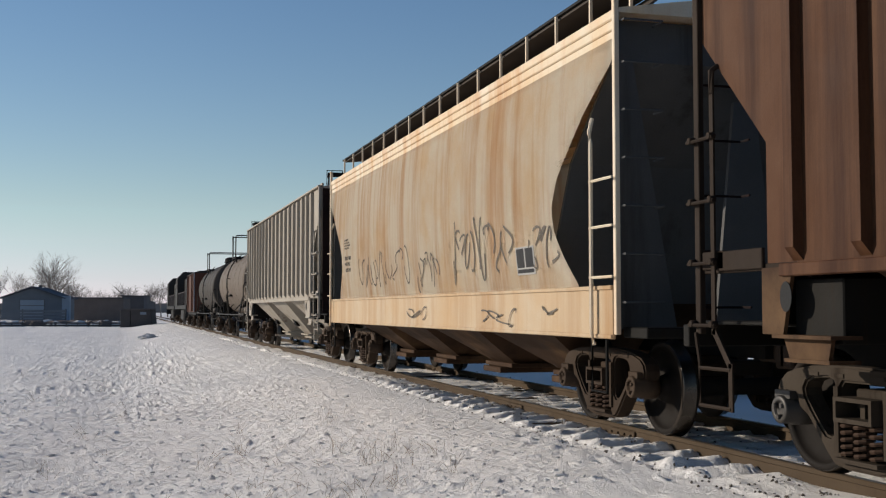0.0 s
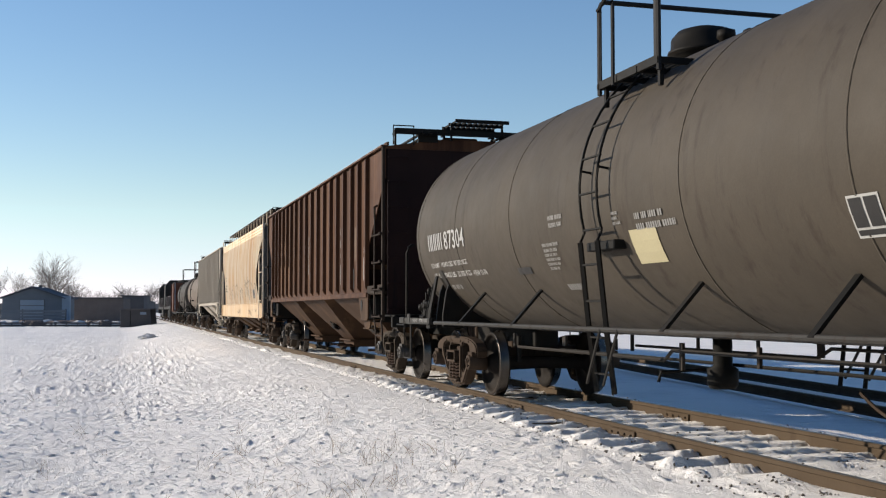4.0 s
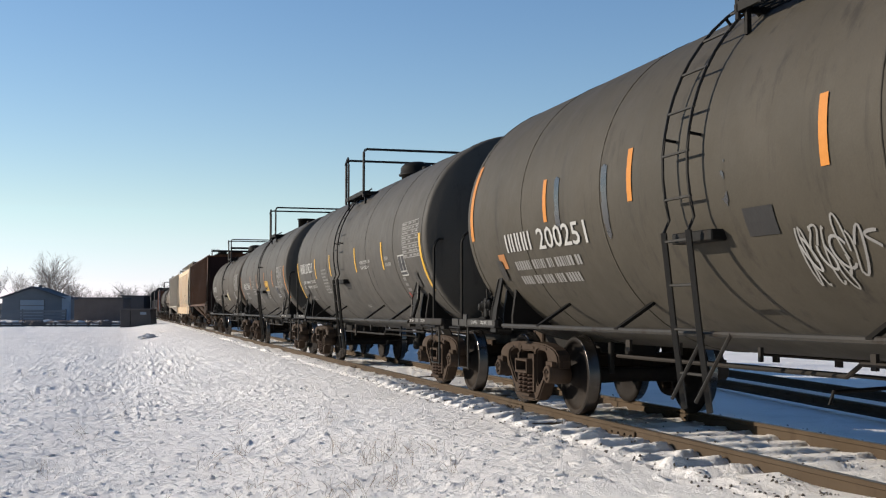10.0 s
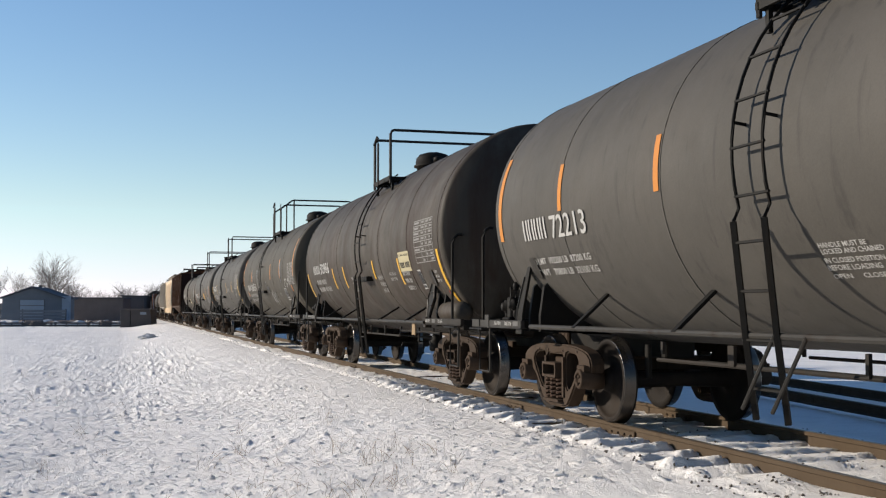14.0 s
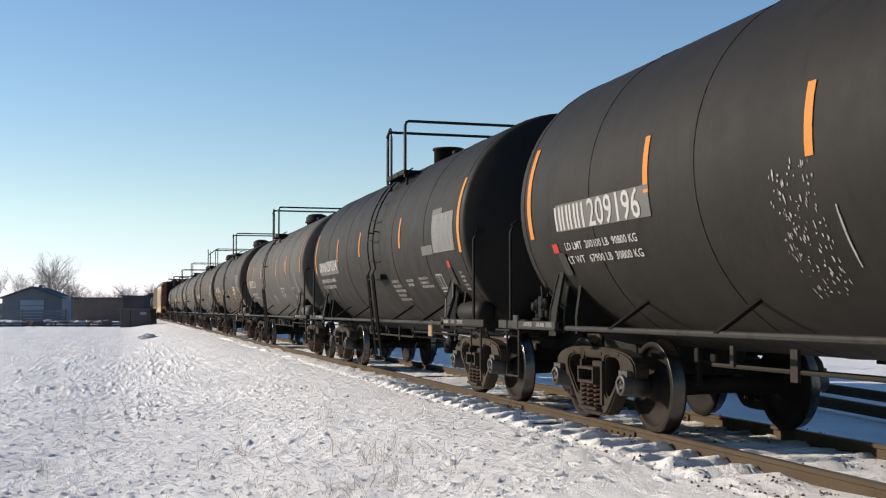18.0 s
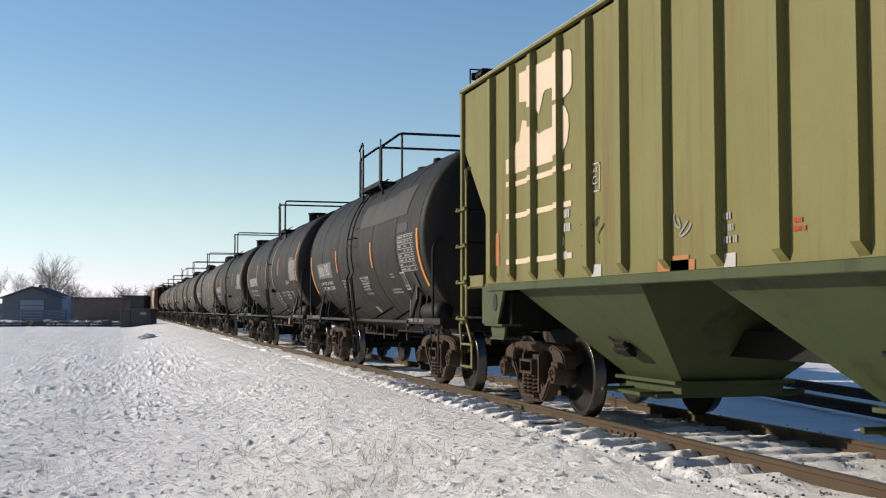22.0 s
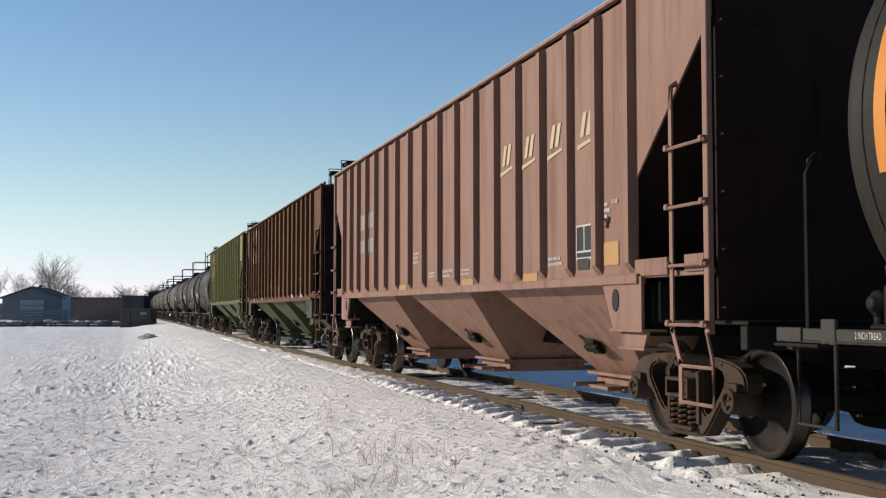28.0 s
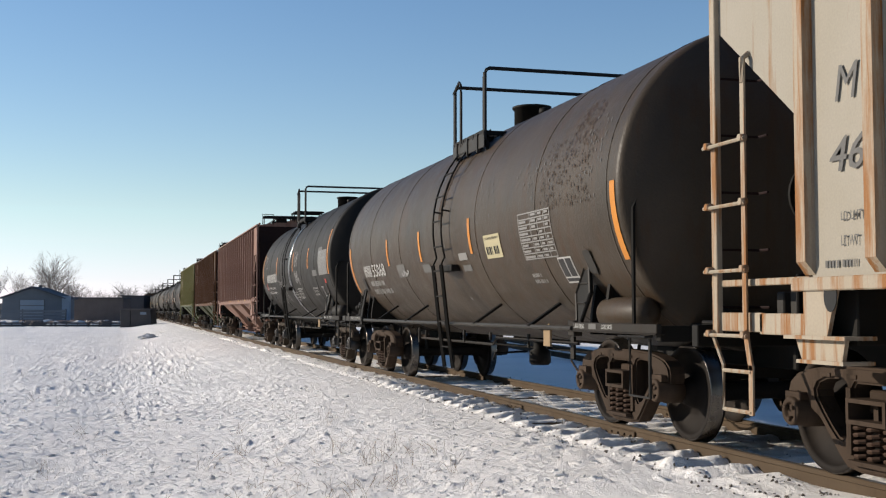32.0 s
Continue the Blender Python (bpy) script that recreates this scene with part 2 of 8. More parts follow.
M["loco_red"] = paint("loco_red", (0.085, 0.036, 0.024), (0.11, 0.05, 0.034), None, 0.6)


def cracked(name, top, under):
    """Old paint cracked into scales, with the ground showing between them."""
    m, n, l, b = nodes_of(name)
    tc = n.new("ShaderNodeTexCoord").outputs["Object"]
    v = n.new("ShaderNodeTexVoronoi")
    v.feature = "DISTANCE_TO_EDGE"
    v.inputs["Scale"].default_value = 16
    l.new(tc, v.inputs["Vector"])
    c = blend(n, l, ramp(n, l, noise_at(n, l, tc, 3.0), 0.3, 0.7), top, tuple(0.8 * q for q in top))
    wear = n.new("ShaderNodeMath")
    wear.operation = "MULTIPLY_ADD"
    wear.inputs[1].default_value = -0.10
    l.new(noise_at(n, l, tc, 2.2), wear.inputs[0]), l.new(v.outputs["Distance"], wear.inputs[2])
    c = blend(n, l, ramp(n, l, wear.outputs[0], -0.035, -0.01), under, c)
    l.new(c, b.inputs["Base Color"])
    b.inputs["Roughness"].default_value, b.inputs["Specular IOR Level"].default_value = 0.6, 0.15
    return m


M["cracked_cream"] = cracked("cracked_cream", (0.36, 0.24, 0.16), (0.08, 0.035, 0.018))
M["worn_cream"] = paint("worn_cream", (0.33, 0.20, 0.13), (0.24, 0.14, 0.09), None, 0.6)


# ---- mesh helpers ----
def box(bm, c, s, mat=0, rot=None):
    r = bmesh.ops.create_cube(bm, size=1.0)
    m = Matrix.Translation(c) @ (rot or Matrix()) @ Matrix.Diagonal((*s, 1))
    bmesh.ops.transform(bm, matrix=m, verts=r["verts"])
    if mat:
        for f in {f for v in r["verts"] for f in v.link_faces}:
            f.material_index = mat
    return r["verts"]


def tube(bm, pts, r, n=6, closed=False):
    """A bar or pipe along a line of points."""
    pts = [Vector(p) for p in pts]
    rings = []
    k = len(pts)
    for i, p in enumerate(pts):
        a, b = (pts[(i - 1) % k] if closed or i else p), (pts[(i + 1) % k] if closed or i < k - 1 else p)
        d = (b - a).normalized()
        u = d.cross(Vector((0, 0, 1)))
        if u.length < 0.1:
            u = d.cross(Vector((0, 1, 0)))
        u.normalize()
        w = d.cross(u)
        rings.append([bm.verts.new(p + (u * math.cos(q) + w * math.sin(q)) * r) for q in (2 * math.pi * j / n for j in range(n))])
    for i in range(k if closed else k - 1):
        A, B = rings[i], rings[(i + 1) % k]
        for j in range(n):
            bm.faces.new((A[j], A[(j + 1) % n], B[(j + 1) % n], B[j]))
    if not closed:
        bm.faces.new(rings[0][::-1]), bm.faces.new(rings[-1])


def lathe(bm, prof, axis, at=(0, 0, 0), n=32, mats=None):
    """Turn a profile of (along, radius) about the axis 'x', 'y' or 'z' through the point at."""
    rings = []
    for s, r in prof:
        ring = []
        for j in range(n):
            q = 2 * math.pi * j / n
            a, b = r * math.cos(q), r * math.sin(q)
            v = {"x": (s, a, b), "y": (b, s, a), "z": (a, b, s)}[axis]
            ring.append(bm.verts.new(Vector(v) + Vector(at)))
        rings.append(ring)
    for i in range(len(rings) - 1):
        for j in range(n):
            f = bm.faces.new((rings[i][j], rings[i][(j + 1) % n], rings[i + 1][(j + 1) % n], rings[i + 1][j]))
            f.smooth = True
            if mats:
                f.material_index = mats[i]
    bm.faces.new(rings[0][::-1]), bm.faces.new(rings[-1])
    return rings


def prism(bm, poly, x0, x1, plane="yz"):
    """A polygon of two coordinates, given thickness along the third."""
    def at(a, b, t):
        return {"yz": (t, a, b), "xz": (a, t, b), "xy": (a, b, t)}[plane]
    A = [bm.verts.new(at(a, b, x0)) for a, b in poly]
    B = [bm.verts.new(at(a, b, x1)) for a, b in poly]
    bm.faces.new(A), bm.faces.new(B[::-1])
    k = len(poly)
    for i in range(k):
        bm.faces.new((A[i], B[i], B[(i + 1) % k], A[(i + 1) % k]))


def part(name, bm, mat, parent, label="", bevel=0.0):
    if bevel:
        bmesh.ops.bevel(bm, geom=bm.edges[:], offset=bevel, segments=1, affect="EDGES", clamp_overlap=True)
    bmesh.ops.recalc_face_normals(bm, faces=bm.faces[:])
    me = bpy.data.meshes.new(name)
    bm.to_mesh(me)
    bm.free()
    for mm in (mat if isinstance(mat, (list, tuple)) else [mat]):
        me.materials.append(M[mm] if isinstance(mm, str) else mm)
    ob = new(name, me)
    ob.parent = parent
    if label:
        ob["label"] = label
    return ob


def clone(ob, parent, m):
    c = copy_thing(ob, m)
    c.parent = parent
    return c


def share(ob, name, parent, m=None):
    """Another object on the same mesh."""
    c = new(name, ob.data)
    c.parent = parent
    if m:
        c.matrix_basis = m
    return c


# ---- running gear ----
AXLE, WHEEL = 0.889, 0.457
WHEELSETS = []
TEMPLATES = {}


def wheelset(parent, y):
    if "wheelset" not in TEMPLATES:
        half = [(-1.08, 0.055), (-0.86, 0.07), (-0.845, 0.12), (-0.80, 0.135), (-0.745, 0.16), (-0.735, 0.24), (-0.76, 0.36), (-0.80, 0.395), (-0.8215, 0.402), (-0.8215, 0.448),
                (-0.812, 0.457), (-0.715, 0.460), (-0.703, 0.482), (-0.682, 0.480), (-0.6765, 0.40), (-0.70, 0.36), (-0.685, 0.18), (-0.64, 0.13), (-0.60, 0.10), (-0.1, 0.082)]
        prof = half + [(-s, r) for s, r in half[::-1]]
        k = len(half)
        shiny = {9, 10, 11}
        mats = [1 if (i in shiny or (2 * k - 2 - i) in shiny) else 0 for i in range(len(prof) - 1)]
        bm = bmesh.new()
        lathe(bm, prof, "x", n=44, mats=mats)
        ob = part("wheelset", bm, ["wheel_face", "wheel_rim"], parent, "steel wheels on an axle with bright treads")
        TEMPLATES["wheelset"] = ob
    else:
        ob = share(TEMPLATES["wheelset"], "wheelset", parent)
        ob["label"] = "steel wheels on an axle with bright treads"
    ob.matrix_basis = pose(0, y, WHEEL)
    WHEELSETS.append(ob)


def ribbon(bm, pts, w, x0, x1):
    """A bar of width w along a line in the y-z plane, given thickness along x."""
    for (a, b), (c, d) in zip(pts, pts[1:]):
        t = Vector((c - a, d - b)).normalized() * (w / 2)
        nrm = Vector((-t.y, t.x))
        a2, b2, c2, d2 = a - t.x * 0.4, b - t.y * 0.4, c + t.x * 0.4, d + t.y * 0.4
        prism(bm, [(a2 + nrm.x, b2 + nrm.y), (c2 + nrm.x, d2 + nrm.y), (c2 - nrm.x, d2 - nrm.y), (a2 - nrm.x, b2 - nrm.y)], x0, x1)


def truck(parent, y, look_of="truck_rust"):
    """A freight truck: bolster with side frames, springs, bearings and wheelsets."""
    bm = bmesh.new()
    box(bm, (0, 0, 0.60), (2.05, 0.30, 0.16))
    box(bm, (0, 0, 0.70), (0.5, 0.4, 0.1))
    for s in (-1, 1):
        box(bm, (0, s * 0.40, 0.42), (1.5, 0.08, 0.10))
        for q in (-1, 1):
            box(bm, (q * 0.74, s * 0.40, 0.45), (0.09, 0.10, 0.26))
    key = "truck" + look_of
    t = part("truck", bm, look_of, parent, "cast steel freight truck, brown with rust and road dirt", 0.012)
    t.matrix_basis = pose(0, y, 0)
    for s in (-1, 1):
        wheelset(t, s * AXLE)
    if key not in TEMPLATES:
        half_out = [(0.30, 0.835), (0.60, 0.82), (0.80, 0.79), (0.93, 0.755), (1.01, 0.70), (1.04, 0.63), (1.035, 0.55), (1.005, 0.54), (0.98, 0.59), (0.90, 0.61), (0.79, 0.585), (0.75, 0.50),
                    (0.68, 0.465), (0.635, 0.435), (0.53, 0.325), (0.42, 0.205), (0.34, 0.135), (0.18, 0.11)]
        outer = half_out + [(-a, b) for a, b in half_out[::-1]]
        tri = [(0.315, 0.70), (0.335, 0.73), (0.39, 0.745), (0.56, 0.735), (0.655, 0.70), (0.69, 0.65), (0.68, 0.60), (0.605, 0.51), (0.50, 0.40), (0.425, 0.335), (0.365, 0.325), (0.325, 0.36), (0.312, 0.46)]
        win = [(0.215, 0.72), (0.24, 0.69), (0.24, 0.23), (0.215, 0.19), (-0.215, 0.19), (-0.24, 0.23), (-0.24, 0.69), (-0.215, 0.72)]
        bm = bmesh.new()
        for loop in (outer, tri, [(-a, b) for a, b in tri], win):
            vs = [bm.verts.new((-0.085, a, b)) for a, b in loop]
            for i in range(len(vs)):
                bm.edges.new((vs[i], vs[(i + 1) % len(vs)]))
        bmesh.ops.triangle_fill(bm, use_beauty=True, use_dissolve=False, edges=bm.edges[:])
        ex = bmesh.ops.extrude_face_region(bm, geom=bm.faces[:])
        bmesh.ops.translate(bm, vec=(0.17, 0, 0), verts=[v for v in ex["geom"] if isinstance(v, bmesh.types.BMVert)])
        bmesh.ops.recalc_face_normals(bm, faces=bm.faces[:])
        sharp = [e for e in bm.edges if len(e.link_faces) == 2 and e.calc_face_angle(0) > 1.2]
        bmesh.ops.bevel(bm, geom=sharp, offset=0.018, segments=2, affect="EDGES", clamp_overlap=True)
        box(bm, (-0.02, 0, 0.185), (0.26, 0.47, 0.03))
        # hollow end of the bolster over the springs
        box(bm, (-0.03, 0, 0.465), (0.28, 0.42, 0.03))
        box(bm, (-0.03, 0, 0.61), (0.28, 0.42, 0.028))
        for q in (-0.195, 0.195):
            box(bm, (-0.03, q, 0.535), (0.28, 0.03, 0.15))
        box(bm, (0.02, 0.03, 0.53), (0.16, 0.05, 0.13))
        for q in (-0.27, 0.27):
            box(bm, (-0.075, q, 0.46), (0.06, 0.05, 0.46))
        for q in (-0.62, -0.2, 0.25, 0.55):
            box(bm, (-0.088, q, 0.765), (0.012, 0.11, 0.028))
        fr = part("side_frame", bm, look_of, t, "cast side frame with triangular openings")
        bm = bmesh.new()
        pts = []
        for i in range(46):
            q = i / 45 * 5 * 2 * math.pi
            pts.append((0.062 * math.cos(q), 0.062 * math.sin(q), 0.205 + 0.245 * i / 45))
        tube(bm, pts, 0.016, 6)
        sp = part("spring", bm, "spring_rust", t, "rusty coil spring")
        bm = bmesh.new()
        lathe(bm, [(-0.130, 0.05), (-0.132, 0.060), (-0.148, 0.064), (-0.152, 0.072), (-0.152, 0.098), (-0.140, 0.108), (-0.05, 0.108), (-0.04, 0.12), (0.12, 0.12), (0.13, 0.08)], "x", n=24)
        box(bm, (-0.02, 0, 0.115), (0.20, 0.20, 0.06))
        for j in range(3):
            q = j * 2.094 + 0.5
            lathe(bm, [(-0.17, 0.018), (-0.125, 0.02)], "x", (0, 0.055 * math.cos(q), 0.055 * math.sin(q)), 6)
        be = part("bearing", bm, "steel_cap" if look_of == "truck_tan" else look_of, t, "round axle bearing end with bolts")
        TEMPLATES[key] = (fr, sp, be)
        first = True
    else:
        fr, sp, be = TEMPLATES[key]
        first = False
    for side in (-1, 1):
        flip = pose(side * 1.0, 0, 0, 0, 0, 180 if side > 0 else 0)
        if side < 0 and first:
            fr.matrix_basis = flip
        else:
            share(fr, "side_frame", t, flip)["label"] = "cast side frame with triangular openings"
        for k, (dy, dx) in enumerate(((-0.16, -0.06), (0.0, -0.07), (0.16, -0.06))):
            m = pose(side * (1.0 - dx), dy, 0)
            if side < 0 and k == 0 and first:
                sp.matrix_basis = m
            else:
                share(sp, "spring", t, m)
        for s in (-1, 1):
            m = pose(side * 1.02, s * AXLE, WHEEL + 0.02, 0, 0, 180 if side > 0 else 0)
            if side < 0 and s < 0 and first:
                be.matrix_basis = m
            else:
                share(be, "bearing", t, m)
    return t


def coupler(parent, y, s):
    bm = bmesh.new()
    box(bm, (0, y - s * 0.28, 0.82), (0.16, 0.56, 0.17))
    box(bm, (-0.02, y - s * 0.04, 0.82), (0.30, 0.16, 0.26))
    box(bm, (0.12 * s, y + s * 0.06, 0.82), (0.10, 0.2, 0.24))
    part("coupler", bm, "truck_rust", parent, "cast steel knuckle coupler", 0.02)
    bm = bmesh.new()
    tube(bm, [(-0.32 * s, y - s * 0.35, 0.78), (-0.34 * s, y - s * 0.15, 0.66), (-0.30 * s, y - s * 0.02, 0.42), (-0.16 * s, y + s * 0.06, 0.33)], 0.024)
    part("air_hose", bm, "ink", parent, "black rubber brake hose")


def stirrup(parent, x, y0, y1, top, low, mat):
    bm = bmesh.new()
    tube(bm, [(x, y0, top), (x, y0, low), (x, y1, low), (x, y1, top)], 0.017)
    return part("step", bm, mat, parent, "bent bar step below the sill")


# ---- markings on a side wall or on a tank ----
def tank_surface(R, zc):
    def at(y, z, lift):
        q = (z - zc) / R
        return Vector((-(R + lift) * math.cos(q), y, zc + (R + lift) * math.sin(q)))
    return at


def wall_surface(x):
    return lambda y, z, lift: Vector((-x - lift, y, z))


def arc_z(R, zc, z):
    """The height measured along the tank's skin at true height z."""
    return zc + R * math.asin(max(-1, min(1, (z - zc) / R)))


def patch(name, at, y, z, w, h, mat, parent, label="", lift=0.008, skew=0.0):
    """A flat mark w long and h high with its front top corner at (y, z); it goes rearwards and down."""
    bm = bmesh.new()
    nh = max(1, int(h / 0.09))
    rows = []
    for i in range(nh + 1):
        zz = z - h * i / nh
        rows.append([bm.verts.new(at(y - j * w + skew * (i / nh), zz, lift)) for j in (0, 1)])
    for a, b in zip(rows, rows[1:]):
        bm.faces.new((a[0], a[1], b[1], b[0]))
    return part(name, bm, mat, parent, label)


def flakes(name, at, y, z, w, h, mat, parent, label="patch of flaked paint", cell=0.02, seed=0, lift=0.006):
    """Worn paint with a ragged outline and holes."""
    bm = bmesh.new()
    nu, nv = max(2, int(w / cell)), max(2, int(h / cell))
    for i in range(nu):
        for k in range(nv):
            u, v = (i + 0.5) / nu, (k + 0.5) / nv
            edge = min(u, 1 - u) * 2.2 * w / max(w, 0.2) + 0.35
            q = noise.noise(Vector((u * w * 5, v * h * 2.2, seed * 3.7))) + 0.6 * noise.noise(Vector((u * w * 16, v * h * 9, seed * 1.3)))
            if q < min(edge, min(v, 1 - v) * 5 + 0.1) - 0.45:
                bm.faces.new([bm.verts.new(at(y - a * w / nu, z - b * h / nv, lift)) for a, b in ((i, k), (i + 1, k), (i + 1, k + 1), (i, k + 1))])
    if not bm.faces:
        box(bm, at(y, z, 0), (0.01, 0.01, 0.01))
    return tagged(part(name, bm, mat, parent, label), kind="stuff")


def bars(name, at, y, z, w, n, h, mat, parent, gap=1.7, lift=0.010, seed=1, ragged=0.35):
    """Lines of small writing as plain bars."""
    rnd = random.Random(seed)
    bm = bmesh.new()
    for i in range(n):
        zz = z - i * h * gap
        ln = w * (1 - ragged * rnd.random())
        p = 0.0
        while p < ln - h:
            for q0 in range(rnd.choice((3, 4, 5, 6, 7))):
                if p < ln - 0.5 * h:
                    k = 0.5 * h * rnd.choice((0.5, 1.0, 1.0, 1.1))
                    bm.faces.new([bm.verts.new(at(y - q, zz - r, lift)) for q, r in ((p, 0), (p + k, 0), (p + k, h), (p, h))])
                    p += k + h * 0.22
            p += h * 0.5
    return tagged(part(name, bm, mat, parent, "small stencilled lines"), kind="stuff")


def words(name, text, at, y, z, h, mat, parent, label="", wide=0.85, lift=0.014, slant=0.0):
    """Letters with their front lower corner at (y, z) and capitals h high."""
    cu = bpy.data.curves.new(name, "FONT")
    cu.body, cu.size, cu.offset, cu.resolution_u, cu.shear = text, 1.0, 0.008 if len(text) > 1 else 0.0, 2, slant
    tmp = bpy.data.objects.new(name, cu)
    me = bpy.data.meshes.new_from_object(tmp)
    bpy.data.objects.remove(tmp)
    bpy.data.curves.remove(cu)
    k = h / 0.70
    for v in me.vertices:
        v.co = at(y - v.co.x * k * wide, z + v.co.y * k, lift)
    me.materials.clear()
    me.materials.append(M[mat])
    me.name = name
    ob = new(name, me)
    ob.parent = parent
    return tagged(ob, label or "white stencilled letters", kind="stuff")


def scrawl(name, at, y, z, w, h, mat, parent, seed, strokes=7, thick=0.02, label="sprayed scrawl that cannot be read"):
    """Sprayed loops and strokes."""
    rnd = random.Random(seed)
    bm = bmesh.new()
    for s in range(strokes):
        cx = y - w * (s + 0.5) / strokes
        a = [rnd.uniform(-1, 1) for _ in range(6)]
        pts = []
        for i in range(15):
            q = i / 14
            u = cx + (w / strokes) * 0.75 * math.sin(5.2 * q + 3 * a[0]) * (0.7 + 0.3 * a[1])
            v = z - h * (0.5 - 0.48 * math.cos(3.1 * q * (1.2 + 0.8 * a[2]) + 2 * a[3]) * (0.75 + 0.25 * a[4]))
            pts.append((u, v))
        prev = None
        for (u, v), (u2, v2) in zip(pts, pts[1:]):
            t = Vector((u2 - u, v2 - v))
            if t.length < 1e-5:
                continue
            nrm = Vector((-t.y, t.x)).normalized() * thick / 2
            cur = [bm.verts.new(at(u + nrm.x, v + nrm.y, 0.009)), bm.verts.new(at(u - nrm.x, v - nrm.y, 0.009))]
            if prev:
                bm.faces.new((prev[0], prev[1], cur[1], cur[0]))
            prev = cur
    return tagged(part(name, bm, mat, parent, label), kind="stuff")


def data_box(at, y, z, w, h, parent, mat="white_mark", fill="dark_patch"):
    """The framed service panel."""
    patch("service_panel", at, y, z, w, h, mat, parent, "white framed service stencil", 0.006)
    patch("service_field", at, y - 0.06 * w, z - 0.06 * h, w * 0.40, h * 0.68, fill, parent, "", 0.010)
    patch("service_field", at, y - 0.54 * w, z - 0.06 * h, w * 0.40, h * 0.68, fill, parent, "", 0.010)
    patch("service_field", at, y - 0.06 * w, z - 0.80 * h, w * 0.88, h * 0.13, fill, parent, "", 0.010)


def table_box(at, y, z, w, h, parent, mat="dim_mark", seed=3):
    """The capacity table: a framed grid of small lines."""
    bm = bmesh.new()
    def quad(y0, z0, ww, hh):
        k = max(1, int(hh / 0.1))
        for i in range(k):
            bm.faces.new([bm.verts.new(at(y0 - a, z0 - b, 0.009)) for a, b in ((0, hh * i / k), (ww, hh * i / k), (ww, hh * (i + 1) / k), (0, hh * (i + 1) / k))])
    t = 0.014
    for yy in (0, 0.38 * w, 0.6 * w, 0.8 * w, w - t):
        quad(y - yy, z, t, h)
    for i in range(9):
        quad(y, z - (h - t) * i / 8, w, t)
    rnd = random.Random(seed)
    for i in range(8):
        for c0, c1 in ((0.03, 0.36), (0.42, 0.58), (0.64, 0.78), (0.84, 0.97)):
            if rnd.random() < 0.85:
                quad(y - c0 * w, z - h * (i + 0.3) / 8, (c1 - c0) * w * rnd.uniform(0.5, 1), h * 0.05)
    part("capacity_table", bm, mat, parent, "white stencilled table of small lines")


